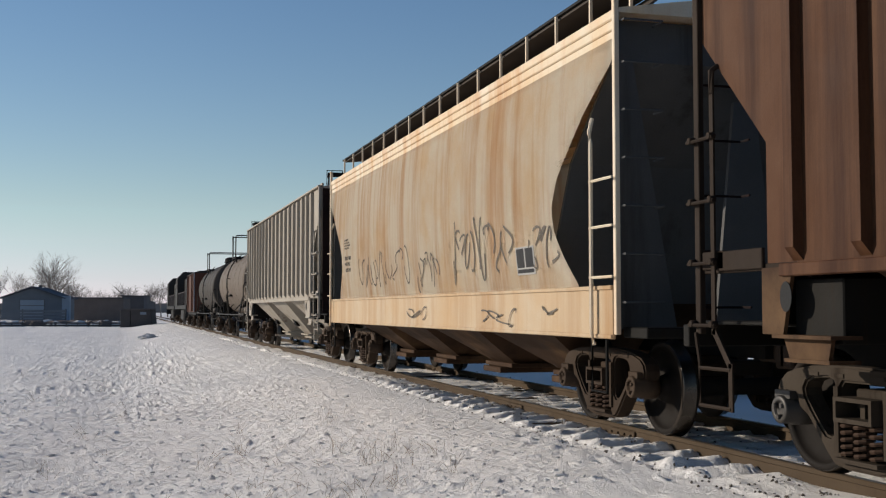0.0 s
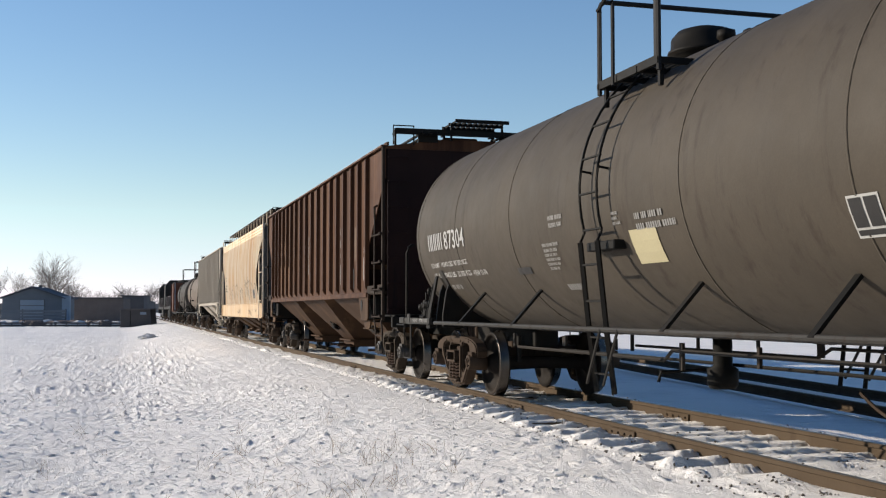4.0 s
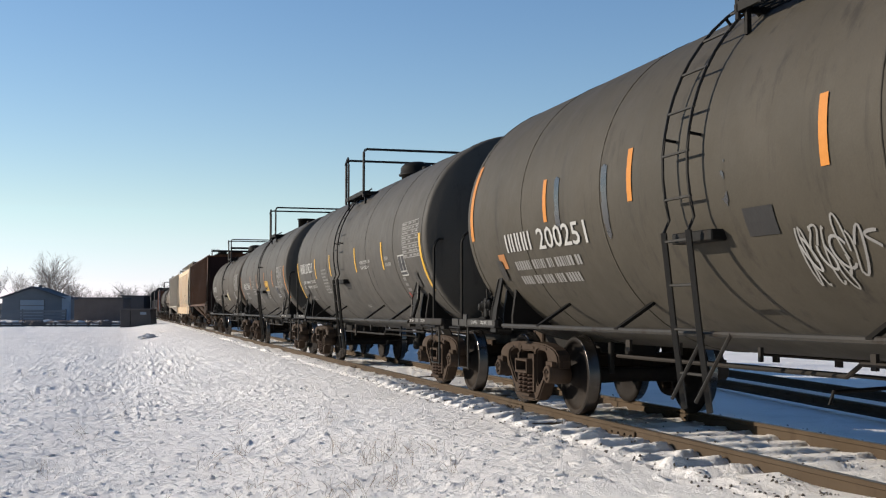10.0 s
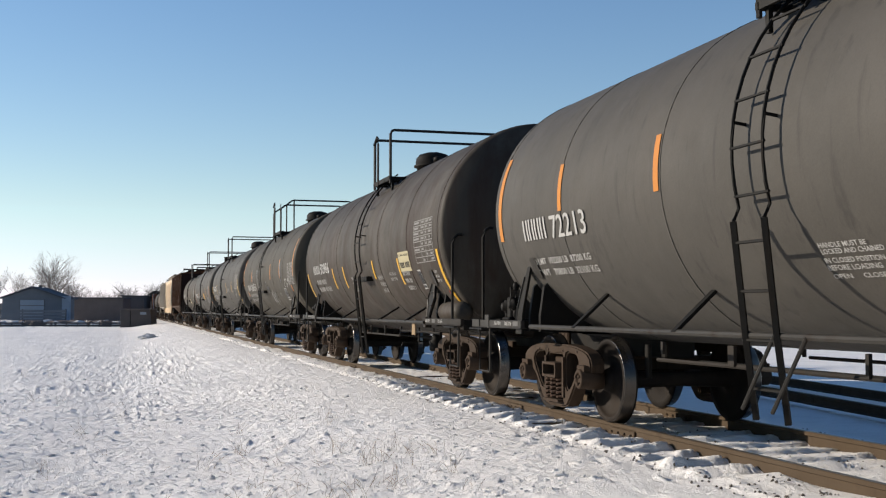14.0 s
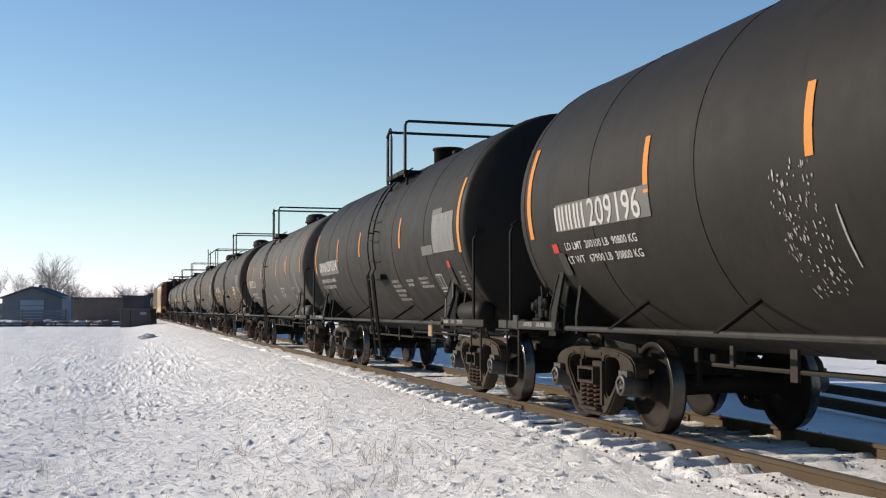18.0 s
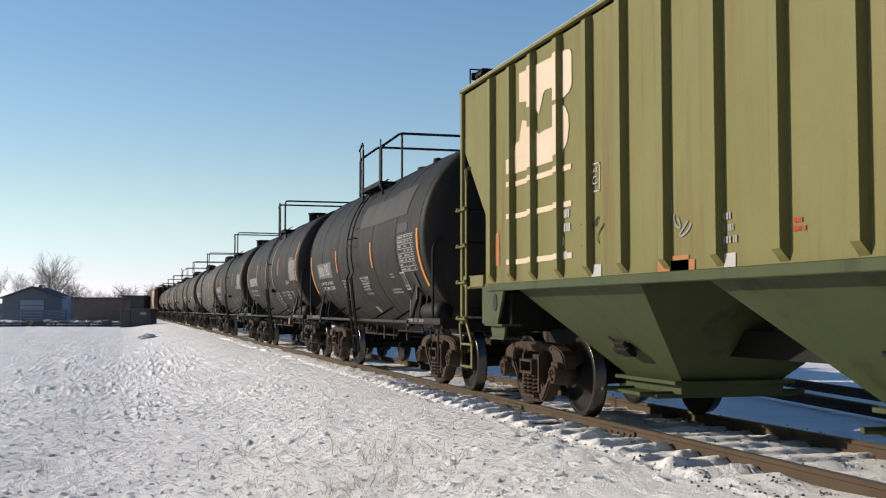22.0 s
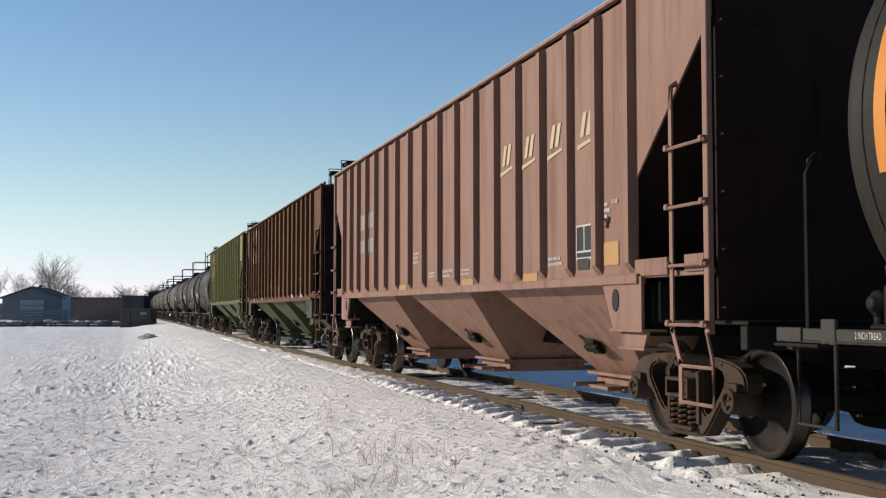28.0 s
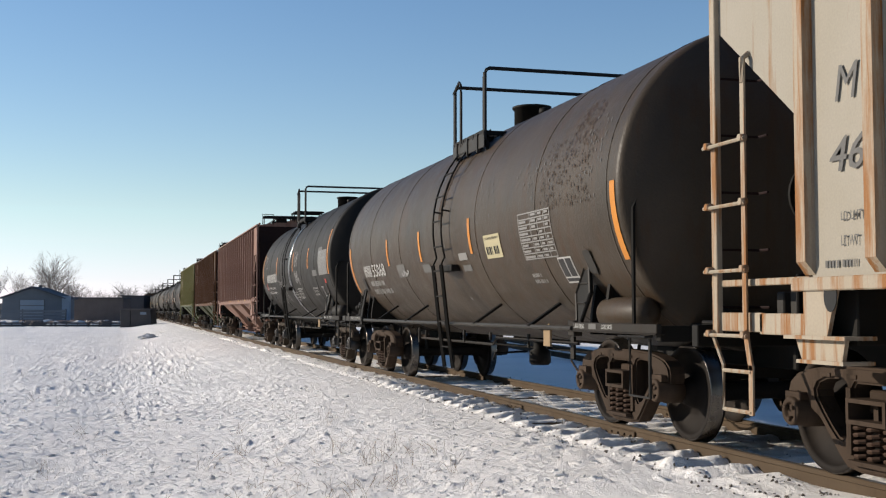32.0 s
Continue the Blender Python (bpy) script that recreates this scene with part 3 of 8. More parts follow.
# ---- tank cars ----
def tank_car(y0, half, R, mat="tank_black", label="", gear="truck_rust", seed=0, ladder=-0.6, tall=0.88, dome="can", dome_at=0.0, reservoir=True, straps=(), band="tank_black", rod_brace=False, zc=2.40, far=False, front=0.0, rear=0.0, slope_rail=False, deck_y=(0.38, -0.95), shift=0.0, beam=True, board=False, fascia=False):
    car = tagged(new("tank_car"), label, "tank car", "cars of the freight train")
    car.matrix_basis = pose(TRACK, y0, 0)
    at = tank_surface(R, zc)
    L = half + 0.86
    rnd = random.Random(seed)
    # shell with dished heads
    rk, rc = 0.07 * R, 1.7 * R
    turn = math.asin((R - rk) / (rc - rk))
    deep = rc - math.sqrt((rc - rk) ** 2 - (R - rk) ** 2)
    head = [(rk * math.sin(a), R - rk + rk * math.cos(a)) for a in ((math.pi / 2 - turn) * i / 7 for i in range(1, 8))]
    head += [(deep - rc + rc * math.cos(b), max(rc * math.sin(b), 0.02)) for b in (turn * (1 - i / 8) for i in range(1, 9))]
    prof = [(-L - rear - a, r) for a, r in head[::-1]]
    for k in range(13):
        prof.append((-L - rear + (2 * L + rear + front) * k / 12, R))
    prof += [(L + front + a, r) for a, r in head]
    bm = bmesh.new()
    lathe(bm, prof, "y", (0, 0, zc), 72 if not far else 40)
    part("shell", bm, mat, car, "long cylindrical tank with dished ends and weld seams")
    for s in (-L + 0.10, -L * 0.68, -L * 0.33, L * 0.33, L * 0.68, L - 0.10):
        bm = bmesh.new()
        lathe(bm, [(s - 0.012, R - 0.01), (s - 0.010, R + 0.006), (s + 0.010, R + 0.006), (s + 0.012, R - 0.01)], "y", (0, 0, zc), 64)
        part("jacket_seam", bm, mat, car)
    for s in straps:
        bm = bmesh.new()
        bw = 0.21 if band == "gloss_black" else 0.08
        rings = lathe(bm, [(s - bw, R - 0.01), (s - bw, R + 0.012), (s + bw, R + 0.012), (s + bw, R - 0.01)], "y", (0, 0, zc), 64)
        part("jacket_band", bm, band, car, "flat band round the tank")
    top = zc + R
    # platform with railing and dome
    fy, ry, deck = ladder + deck_y[0], ladder + deck_y[1], top - 0.34
    my, ly = (fy + ry) / 2, fy - ry
    for sx in (-1, 1):
        bm = bmesh.new()
        xa, xb = sx * 1.27, sx * 0.80
        for y in (ry, my - ly * 0.17, my + ly * 0.17, fy):
            box(bm, ((xa + xb) / 2, y, deck - 0.01), (abs(xa - xb) + 0.05, 0.035, 0.06))
        box(bm, (xa, my, deck), (0.035, ly + 0.03, 0.08))
        box(bm, (xb, my, deck), (0.035, ly + 0.03, 0.06))
        for y in (ry + 0.06, fy - 0.06):
            box(bm, (sx * 1.22, y, deck - 0.10), (0.04, 0.045, 0.26))
        pl = part("platform", bm, "black_steel", car, "steel grating beside the dome")
        tmpl = None
        for k in range(9):
            m = pose(xa + (xb - xa) * (k + 0.5) / 9, my, deck + 0.012)
            if tmpl is None:
                bm = bmesh.new()
                box(bm, (0, 0, 0), (0.012, ly, 0.03))
                tmpl = part("grating_bar", bm, "black_steel", pl)
                tmpl.matrix_basis = m
            else:
                share(tmpl, "grating_bar", pl, m)
    z0, z1 = deck, deck + tall
    for ya in (fy, ry):
        bm = bmesh.new()
        if slope_rail:
            tube(bm, [(-1.27, ya, z0 - 0.10), (-1.27, ya, z1 - 0.30), (-1.25, ya, z1 - 0.26), (-0.92, ya, z1 - 0.02), (-0.86, ya, z1), (0.86, ya, z1), (0.92, ya, z1 - 0.02), (1.25, ya, z1 - 0.26), (1.27, ya, z1 - 0.30), (1.27, ya, z0 - 0.10)], 0.027)
            tube(bm, [(-0.86, ya, z0), (-0.86, ya, z1)], 0.022)
        else:
            tube(bm, [(-1.27, ya, z0 - 0.10), (-1.27, ya, z1 - 0.07), (-1.245, ya, z1 - 0.02), (-1.20, ya, z1), (1.20, ya, z1), (1.245, ya, z1 - 0.02), (1.27, ya, z1 - 0.07), (1.27, ya, z0 - 0.10)], 0.027)
        rl = part("railing", bm, "dark_rail_paint", car, "black pipe railing across the tank top")
        for sx in (-1, 1):
            bm = bmesh.new()
            box(bm, (sx * 1.27, ya + (0.05 if ya == ry else 0.0), z0 + tall * 0.43), (0.014, 0.075, tall * 0.90))
            part("rail_post", bm, "dark_rail_paint", rl, "flat steel post")
    for sx in (-1, 1):
        bm = bmesh.new()
        xx = sx * 1.29
        tube(bm, [(xx, fy, z1 - 0.10), (xx, fy - 0.28, z1 + 0.02), (xx, fy - 0.35, z1 - 0.03), (xx, fy - 0.37, z1 - 0.14), (xx, fy - 0.37, z0 - 0.06)], 0.022)
        part("grab_rail", bm, "dark_rail_paint", car, "hooped grab rail over the ladder")
    bm = bmesh.new()
    if dome == "can":
        lathe(bm, [(top - 0.12, 0.27), (top + 0.30, 0.27), (top + 0.30, 0.30), (top + 0.335, 0.30), (top + 0.345, 0.1)], "z", (0, dome_at, 0), 24)
    elif dome == "low":
        lathe(bm, [(top - 0.12, 0.25), (top + 0.05, 0.25), (top + 0.08, 0.28), (top + 0.11, 0.26), (top + 0.13, 0.05)], "z", (0, dome_at, 0), 24)
    else:
        lathe(bm, [(top - 0.12, 0.33), (top + 0.08, 0.33), (top + 0.09, 0.39), (top + 0.12, 0.39), (top + 0.13, 0.36), (top + 0.26, 0.35), (top + 0.34, 0.28), (top + 0.38, 0.15), (top + 0.39, 0.03)], "z", (0, dome_at, 0), 24)
    part("dome", bm, "black_steel", car, "black manway cover on the tank top")
    for dy, rr, hh in ((-0.55, 0.07, 0.22), (0.5, 0.09, 0.16), (-0.95, 0.05, 0.13)):
        bm = bmesh.new()
        lathe(bm, [(top - 0.05, rr), (top + hh * 0.6, rr), (top + hh * 0.65, rr * 1.4), (top + hh, rr * 1.3), (top + hh + 0.02, rr * 0.4)], "z", (0.1 * rnd.uniform(-1, 1), dome_at + dy, 0), 12)
        part("valve", bm, "black_steel", car)
    # side ladders
    zsill = 1.04
    for sx in (-1, 1):
        rails = []
        up = []
        for i in range(13):
            q = radians(56 - i * 5.9)
            up.append((-(R + 0.105) * math.cos(q) * -sx, zc + (R + 0.105) * math.sin(q)))
        low = [(sx * (R + 0.10), zc - 0.34 * R), (sx * (R + 0.01), zsill), (sx * (R - 0.07), 0.42)]
        line = up + low
        for k, dy in enumerate((-0.21, 0.21)):
            bm = bmesh.new()
            tube(bm, [(x, ladder + dy, z) for x, z in up] + [(low[0][0], ladder + dy, low[0][1])], 0.014)
            tube(bm, [(x, ladder + dy, z) for x, z in low], 0.030, 4)
            part("ladder_rail", bm, "black_steel" if mat != "tank_olive" else "pipe_grey", car)
        arc = 0.0
        nxt = 0.12
        for (xa, za), (xb, zb) in zip(line, line[1:]):
            seg = math.hypot(xb - xa, zb - za)
            while nxt < arc + seg:
                f = (nxt - arc) / seg
                bm = bmesh.new()
                x, z = xa + (xb - xa) * f, za + (zb - za) * f
                tube(bm, [(x, ladder - 0.23, z), (x, ladder + 0.23, z)], 0.013, 5)
                part("rung", bm, "black_steel" if mat != "tank_olive" else "pipe_grey", car)
                nxt += 0.36
            arc += seg
        for dy in (-0.21, 0.21):
            for q in (50, 8):
                bm = bmesh.new()
                a = radians(q)
                box(bm, (sx * (R + 0.05) * math.cos(a), ladder + dy, zc + (R + 0.05) * math.sin(a)), (0.11, 0.018, 0.022), rot=Matrix.Rotation(-a * sx, 4, "Y"))
                part("ladder_bracket", bm, "black_steel", car)
        if beam:
            bm = bmesh.new()
            box(bm, (sx * (0.93 * R + 0.05), ladder - 0.08, zc - 0.37 * R), (0.14, 0.66, 0.09))
            part("ladder_beam", bm, "black_steel", car, "thick bracket behind the ladder", 0.01)
        # long rail along the side, braces
        bm = bmesh.new()
        tube(bm, [(sx * 1.50, -half + 0.30, zsill), (sx * 1.50, half - 0.30, zsill)], 0.027, 8)
        part("side_rail", bm, "pipe_grey", car, "long grey pipe rail along the sill")
        for y in (-half * 0.72, -half * 0.34, half * 0.34, half * 0.72):
            bm = bmesh.new()
            zt = zc - math.sqrt(R * R - 1.13 ** 2)
            box(bm, (sx * 1.31, y, (zsill + zt) / 2 + 0.02), (math.hypot(0.38, zt - zsill) + 0.06, 0.07, 0.03), rot=Matrix.Rotation(math.atan2(zt - zsill, 0.38) * sx, 4, "Y"))
            part("brace", bm, "black_steel", car, "flat steel brace from the rail to the tank")
        if rod_brace:
            bm = bmesh.new()
            for q in (-1, 1):
                tube(bm, [(sx * 1.52, ladder + q * 0.2 - 0.35, zsill), (sx * (R + 0.02), ladder + q * 0.2 + 0.05, 0.5)], 0.016)
            part("ladder_stay", bm, "pipe_grey", car)
    # lower piping between the trucks
    for sx in (-1, 1):
        bm = bmesh.new()
        tube(bm, [(sx * 0.88, -half + 1.6, 0.84), (sx * 0.88, -0.9, 0.84), (sx * 0.86, -0.7, 0.74), (sx * 0.86, half - 2.2, 0.74)], 0.020)
        for k in range(6):
            y = -half + 1.9 + (2 * half - 4.2) * k / 5 + rnd.uniform(-0.3, 0.3)
            hh = rnd.choice((0.12, 0.18, 0.26))
            box(bm, (sx * 0.88, y, 0.92 - hh / 2), (0.03, rnd.choice((0.04, 0.06, 0.10)), hh))
        part("heater_pipe", bm, "pipe_dark", car, "thin pipes hung below the tank")
    bm = bmesh.new()
    lathe(bm, [(0.42, 0.13), (0.46, 0.16), (0.62, 0.16), (0.66, 0.10), (zc - R + 0.02, 0.10)], "z", (0, -0.3, 0), 16)
    tube(bm, [(-0.2, -0.3, 0.62), (-0.70, -0.3, 0.60), (-0.73, -0.3, 0.50)], 0.018)
    part("bottom_outlet", bm, "black_steel", car)
    bm = bmesh.new()
    lathe(bm, [(-half + 1.3, 0.02), (-half + 1.32, 0.17), (-half + 2.0, 0.17), (-half + 2.02, 0.02)], "y", (0.4, 0, 0.80), 16)
    part("brake_cylinder", bm, "black_steel", car)
    bm = bmesh.new()
    tube(bm, [(0.15, -half + 1.2, 0.66), (0.15, half - 1.2, 0.66)], 0.02)
    part("brake_rod", bm, "black_steel", car)
    bm = bmesh.new()
    tube(bm, [(-0.75, -half + 1.25 + 0.1 * k, 0.62 - 0.17 * math.sin(math.pi * k / 9)) for k in range(10)], 0.014)
    part("brake_chain", bm, "truck_rust", car, "slack brake chain")
    bm = bmesh.new()
    box(bm, (-0.62, -half + 1.15, 0.66), (0.05, 0.09, 0.42))
    box(bm, (-0.55, half - 1.35, 0.68), (0.05, 0.08, 0.36))
    part("brake_lever", bm, "black_steel", car, "", 0.008)
    # ends: stub sill, saddle, end sill, hoops, steps
    for s in (-1, 1):
        yt = s * half
        truck(car, yt, gear)
        bm = bmesh.new()
        box(bm, (0, yt + s * 0.35, 0.84), (0.36, 2.75, 0.30))
        part("stub_sill", bm, "black_steel", car, "", 0.015)
        for sx in (-1, 1):
            bm = bmesh.new()
            zb = zc - math.sqrt(R * R - 1.05 ** 2)
            poly = [(sx * 1.34, 0.98), (sx * 1.34, 1.16), (sx * 1.29, 1.50), (sx * 1.24, zc - math.sqrt(max(R * R - 1.24 ** 2, 0.01)) + 0.03), (sx * 1.05, zb + 0.03), (sx * 0.6, zc - math.sqrt(R * R - 0.36) + 0.03), (sx * 0.2, zc - R + 0.05), (sx * 0.2, 0.98)]
            prism(bm, poly, yt - 0.20, yt - 0.14, "xz")
            prism(bm, poly, yt + 0.14, yt + 0.20, "xz")
            part("saddle", bm, "black_steel", car, "black bolster saddle under the tank")
            # leaning post plate with slots
            bm = bmesh.new()
            lean = lambda z: 1.475 - 0.10 * max(0.0, z - 1.1) / 0.6
            yc = yt - s * 0.17
            if s > 0:
                yc = yt + 0.16
                prof = [(0.12, 0.95), (0.12, 1.16), (0.11, 1.26), (0.03, 1.62), (-0.02, 1.74), (-0.11, 1.74), (-0.10, 1.62), (-0.07, 1.26), (-0.08, 1.16), (-0.08, 0.95)]
            else:
                prof = [(0.035, 1.06), (0.045, 1.12), (0.19, 1.40), (0.045, 1.68), (0.035, 1.74), (-0.035, 1.74), (-0.045, 1.68), (-0.19, 1.40), (-0.045, 1.12), (-0.035, 1.06)]
            A = [bm.verts.new((sx * lean(z), yc + a, z)) for a, z in prof]
            B = [bm.verts.new((sx * (lean(z) - 0.03), yc + a, z)) for a, z in prof]
            bm.faces.new(A), bm.faces.new(B[::-1])
            for i in range(10):
                bm.faces.new((A[i], B[i], B[(i + 1) % 10], A[(i + 1) % 10]))
            pp = part("post_plate", bm, "black_steel", car, "leaning steel post plate" if s > 0 else "diamond-shaped steel post plate with raised ribs")
            ribs_at = (((0.05, 1.12), (0.18, 1.40)), ((-0.05, 1.12), (-0.18, 1.40)), ((0.18, 1.40), (0.05, 1.68)), ((-0.18, 1.40), (-0.05, 1.68)), ((0.10, 1.30), (-0.10, 1.30)), ((0.10, 1.50), (-0.10, 1.50))) if s < 0 else (((0.10, 1.05), (0.10, 1.26)), ((0.10, 1.26), (0.02, 1.62)))
            for (a, b), (c, d) in ribs_at:
                bm = bmesh.new()
                tube(bm, [(sx * (lean(b) + 0.006), yc + a, b), (sx * (lean(d) + 0.006), yc + c, d)], 0.013, 4)
                part("plate_rib", bm, "pipe_grey", pp)
            bm = bmesh.new()
            zz = arc_z(R, zc, 1.72)
            pts = [(0, 0.1), (0.03, 0.13), (0.15, 0.13), (0.18, 0.1), (0.18, -0.1), (0.15, -0.13), (0.03, -0.13), (0, -0.1)]
            vs = [bm.verts.new((sx * -1 * at(0, zz - b, 0.02).x * -1, yt - s * 0.05 - a, at(0, zz - b, 0.02).z)) for a, b in pts]
            bm.faces.new(vs)
            part("reinforcing_pad", bm, "pipe_grey", car)
            bm = bmesh.new()
            ymid, ylong = (yt + 0.98, 1.86) if s > 0 else (yt - 0.62, 1.98)
            box(bm, (sx * 1.47, ymid, 1.062), (0.05, ylong, 0.085))
            box(bm, (sx * 1.46, ymid, 1.015), (0.09, ylong, 0.014))
            if s < 0:
                box(bm, (sx * 1.44, yt + 0.36, 1.04), (0.10, 0.16, 0.16))
            else:
                box(bm, (sx * 1.49, yt + 1.30, 1.085), (0.03, 0.16, 0.17))
                box(bm, (sx * 1.485, yt + 1.75, 1.06), (0.05, 0.30, 0.10))
            part("side_sill", bm, "pipe_dark" if s < 0 else "pipe_grey", car, "short steel sill over the truck", 0.006)
            patch("sill_stencil", wall_surface(1.497) if sx < 0 else (lambda y, z, lift: Vector((1.497 + lift, y, z))), yt + s * 0.22 + 0.09, 1.095, 0.18, 0.055, "grey_patch", car, "", 0.004)
            if sx < 0:
                for kk, (wd, yy) in enumerate((("2 INCH TREAD", 0.13), ("COND SHOES", -0.56)) if s < 0 else (("2 INCH TREAD", 1.02), ("COND SHOES", 0.62))):
                    words("sill_stencil", wd, wall_surface(1.497), yt + yy + (0.12 if s < 0 else 0), 1.045, 0.045, "white_mark", car, "", 0.62, 0.004)
            bm = bmesh.new()
            ye = yt + (1.58 if s > 0 else -1.09)
            tube(bm, [(sx * 1.46, ye, 1.05), (sx * 1.46, ye, 2.17), (sx * 1.43, ye, 2.26), (sx * 1.38, ye, 2.30), (sx * 1.32, ye + s * 0.03, 2.30)], 0.021)
            part("corner_hoop", bm, "black_steel", car, "tall bent handrail at the tank end")
            stirrup(car, sx * 1.47, yt + (1.26 if s > 0 else -1.02), yt + (1.69 if s > 0 else -1.43), 1.0, 0.45, "pipe_grey")
            bm = bmesh.new()
            tube(bm, [(sx * 1.50, q, 1.0) if h == 0 else (sx * 1.56, q, 0.99) for q, h in ((yt + s * 0.95 + (0.35 if s > 0 else 0), 0), (yt + s * 0.97 + (0.35 if s > 0 else 0), 1), (yt + s * 1.53 + (0.30 if s > 0 else 0), 1), (yt + s * 1.55 + (0.30 if s > 0 else 0), 0))], 0.013)
            part("grab_iron", bm, "black_steel", car)
        bm = bmesh.new()
        box(bm, (0, yt + (1.84 if s > 0 else -1.54), 1.02), (2.88, 0.08, 0.14))
        box(bm, (0, yt + s * 1.10, 1.09), (1.7, 0.6, 0.03))
        for sx in (-1, 1):
            tube(bm, [(sx * 0.45, yt + s * 1.40, 1.05), (sx * 0.85, yt + s * 0.95, 1.55)], 0.018)
        part("end_sill", bm, "black_steel", car, "black end platform", 0.006)
        coupler(car, yt + s * 1.98, s)
    # brake gear on the front end, reservoir on the rear
    vx, vy = -1.28, half + 0.86
    bm = bmesh.new()
    box(bm, (vx, vy, 1.26), (0.16, 0.13, 0.26))
    box(bm, (vx - 0.02, vy + 0.02, 1.12), (0.20, 0.26, 0.04))
    part("pipe_bracket", bm, "black_steel", car, "", 0.015)
    for k, (dy, z, r) in enumerate(((-0.13, 1.29, 0.075), (0.13, 1.27, 0.085))):
        bm = bmesh.new()
        lathe(bm, [(vx - 0.13, 0.02), (vx - 0.12, r * 0.6), (vx - 0.08, r * 0.65), (vx - 0.075, r), (vx - 0.05, r), (vx - 0.045, r * 0.7), (vx + 0.08, r * 0.7)], "x", (0, vy + dy, z), 14)
        lathe(bm, [(z - 0.16, 0.03), (z - 0.13, 0.045), (z + 0.02, 0.045)], "z", (vx - 0.03, vy + dy * 1.15, 0), 10)
        part("brake_valve", bm, "black_steel", car, "round capped brake valve")
    bm = bmesh.new()
    tube(bm, [(vx, vy - 0.05, 1.38), (vx, vy - 0.05, 1.52), (vx + 0.03, vy - 0.02, 1.57), (vx + 0.25, vy, 1.57)], 0.016)
    tube(bm, [(vx - 0.02, vy + 0.07, 1.38), (vx - 0.02, vy + 0.10, 1.50), (vx + 0.2, vy + 0.12, 1.52)], 0.014)
    lathe(bm, [(1.47, 0.02), (1.48, 0.038), (1.55, 0.038), (1.58, 0.015)], "z", (vx, vy - 0.05, 0), 10)
    part("air_pipe", bm, "black_steel", car)
    if board:
        bm = bmesh.new()
        box(bm, (-1.46, -half + 1.10, 0.93), (0.025, 0.20, 0.20))
        box(bm, (-1.44, -half + 1.10, 1.03), (0.02, 0.05, 0.10))
        part("tag_board", bm, "board_tan", car, "small tan wooden card board hung below the rail", 0.005)
    if fascia:
        bm = bmesh.new()
        box(bm, (-1.285, my, deck - 0.11), (0.02, ly + 0.05, 0.19))
        for y in (ry + 0.25, my, fy - 0.2):
            box(bm, (-1.30, y, deck - 0.12), (0.03, 0.05, 0.26))
        part("platform_fascia", bm, "pipe_grey", car, "steel plate below the edge of the platform", 0.005)
    if reservoir:
        bm = bmesh.new()
        lathe(bm, [(-half - 0.98, 0.04), (-half - 0.94, 0.12), (-half - 0.86, 0.155), (-half - 0.06, 0.155), (-half + 0.02, 0.12), (-half + 0.04, 0.04)], "y", (-1.23, 0, 1.20), 20)
        part("air_reservoir", bm, mat, car, "grey cylindrical air reservoir over the sill")
    if shift:
        skin = at
        at = lambda y, z, lift: skin(y + shift, z + 0.12 * shift, lift)
    return car, at


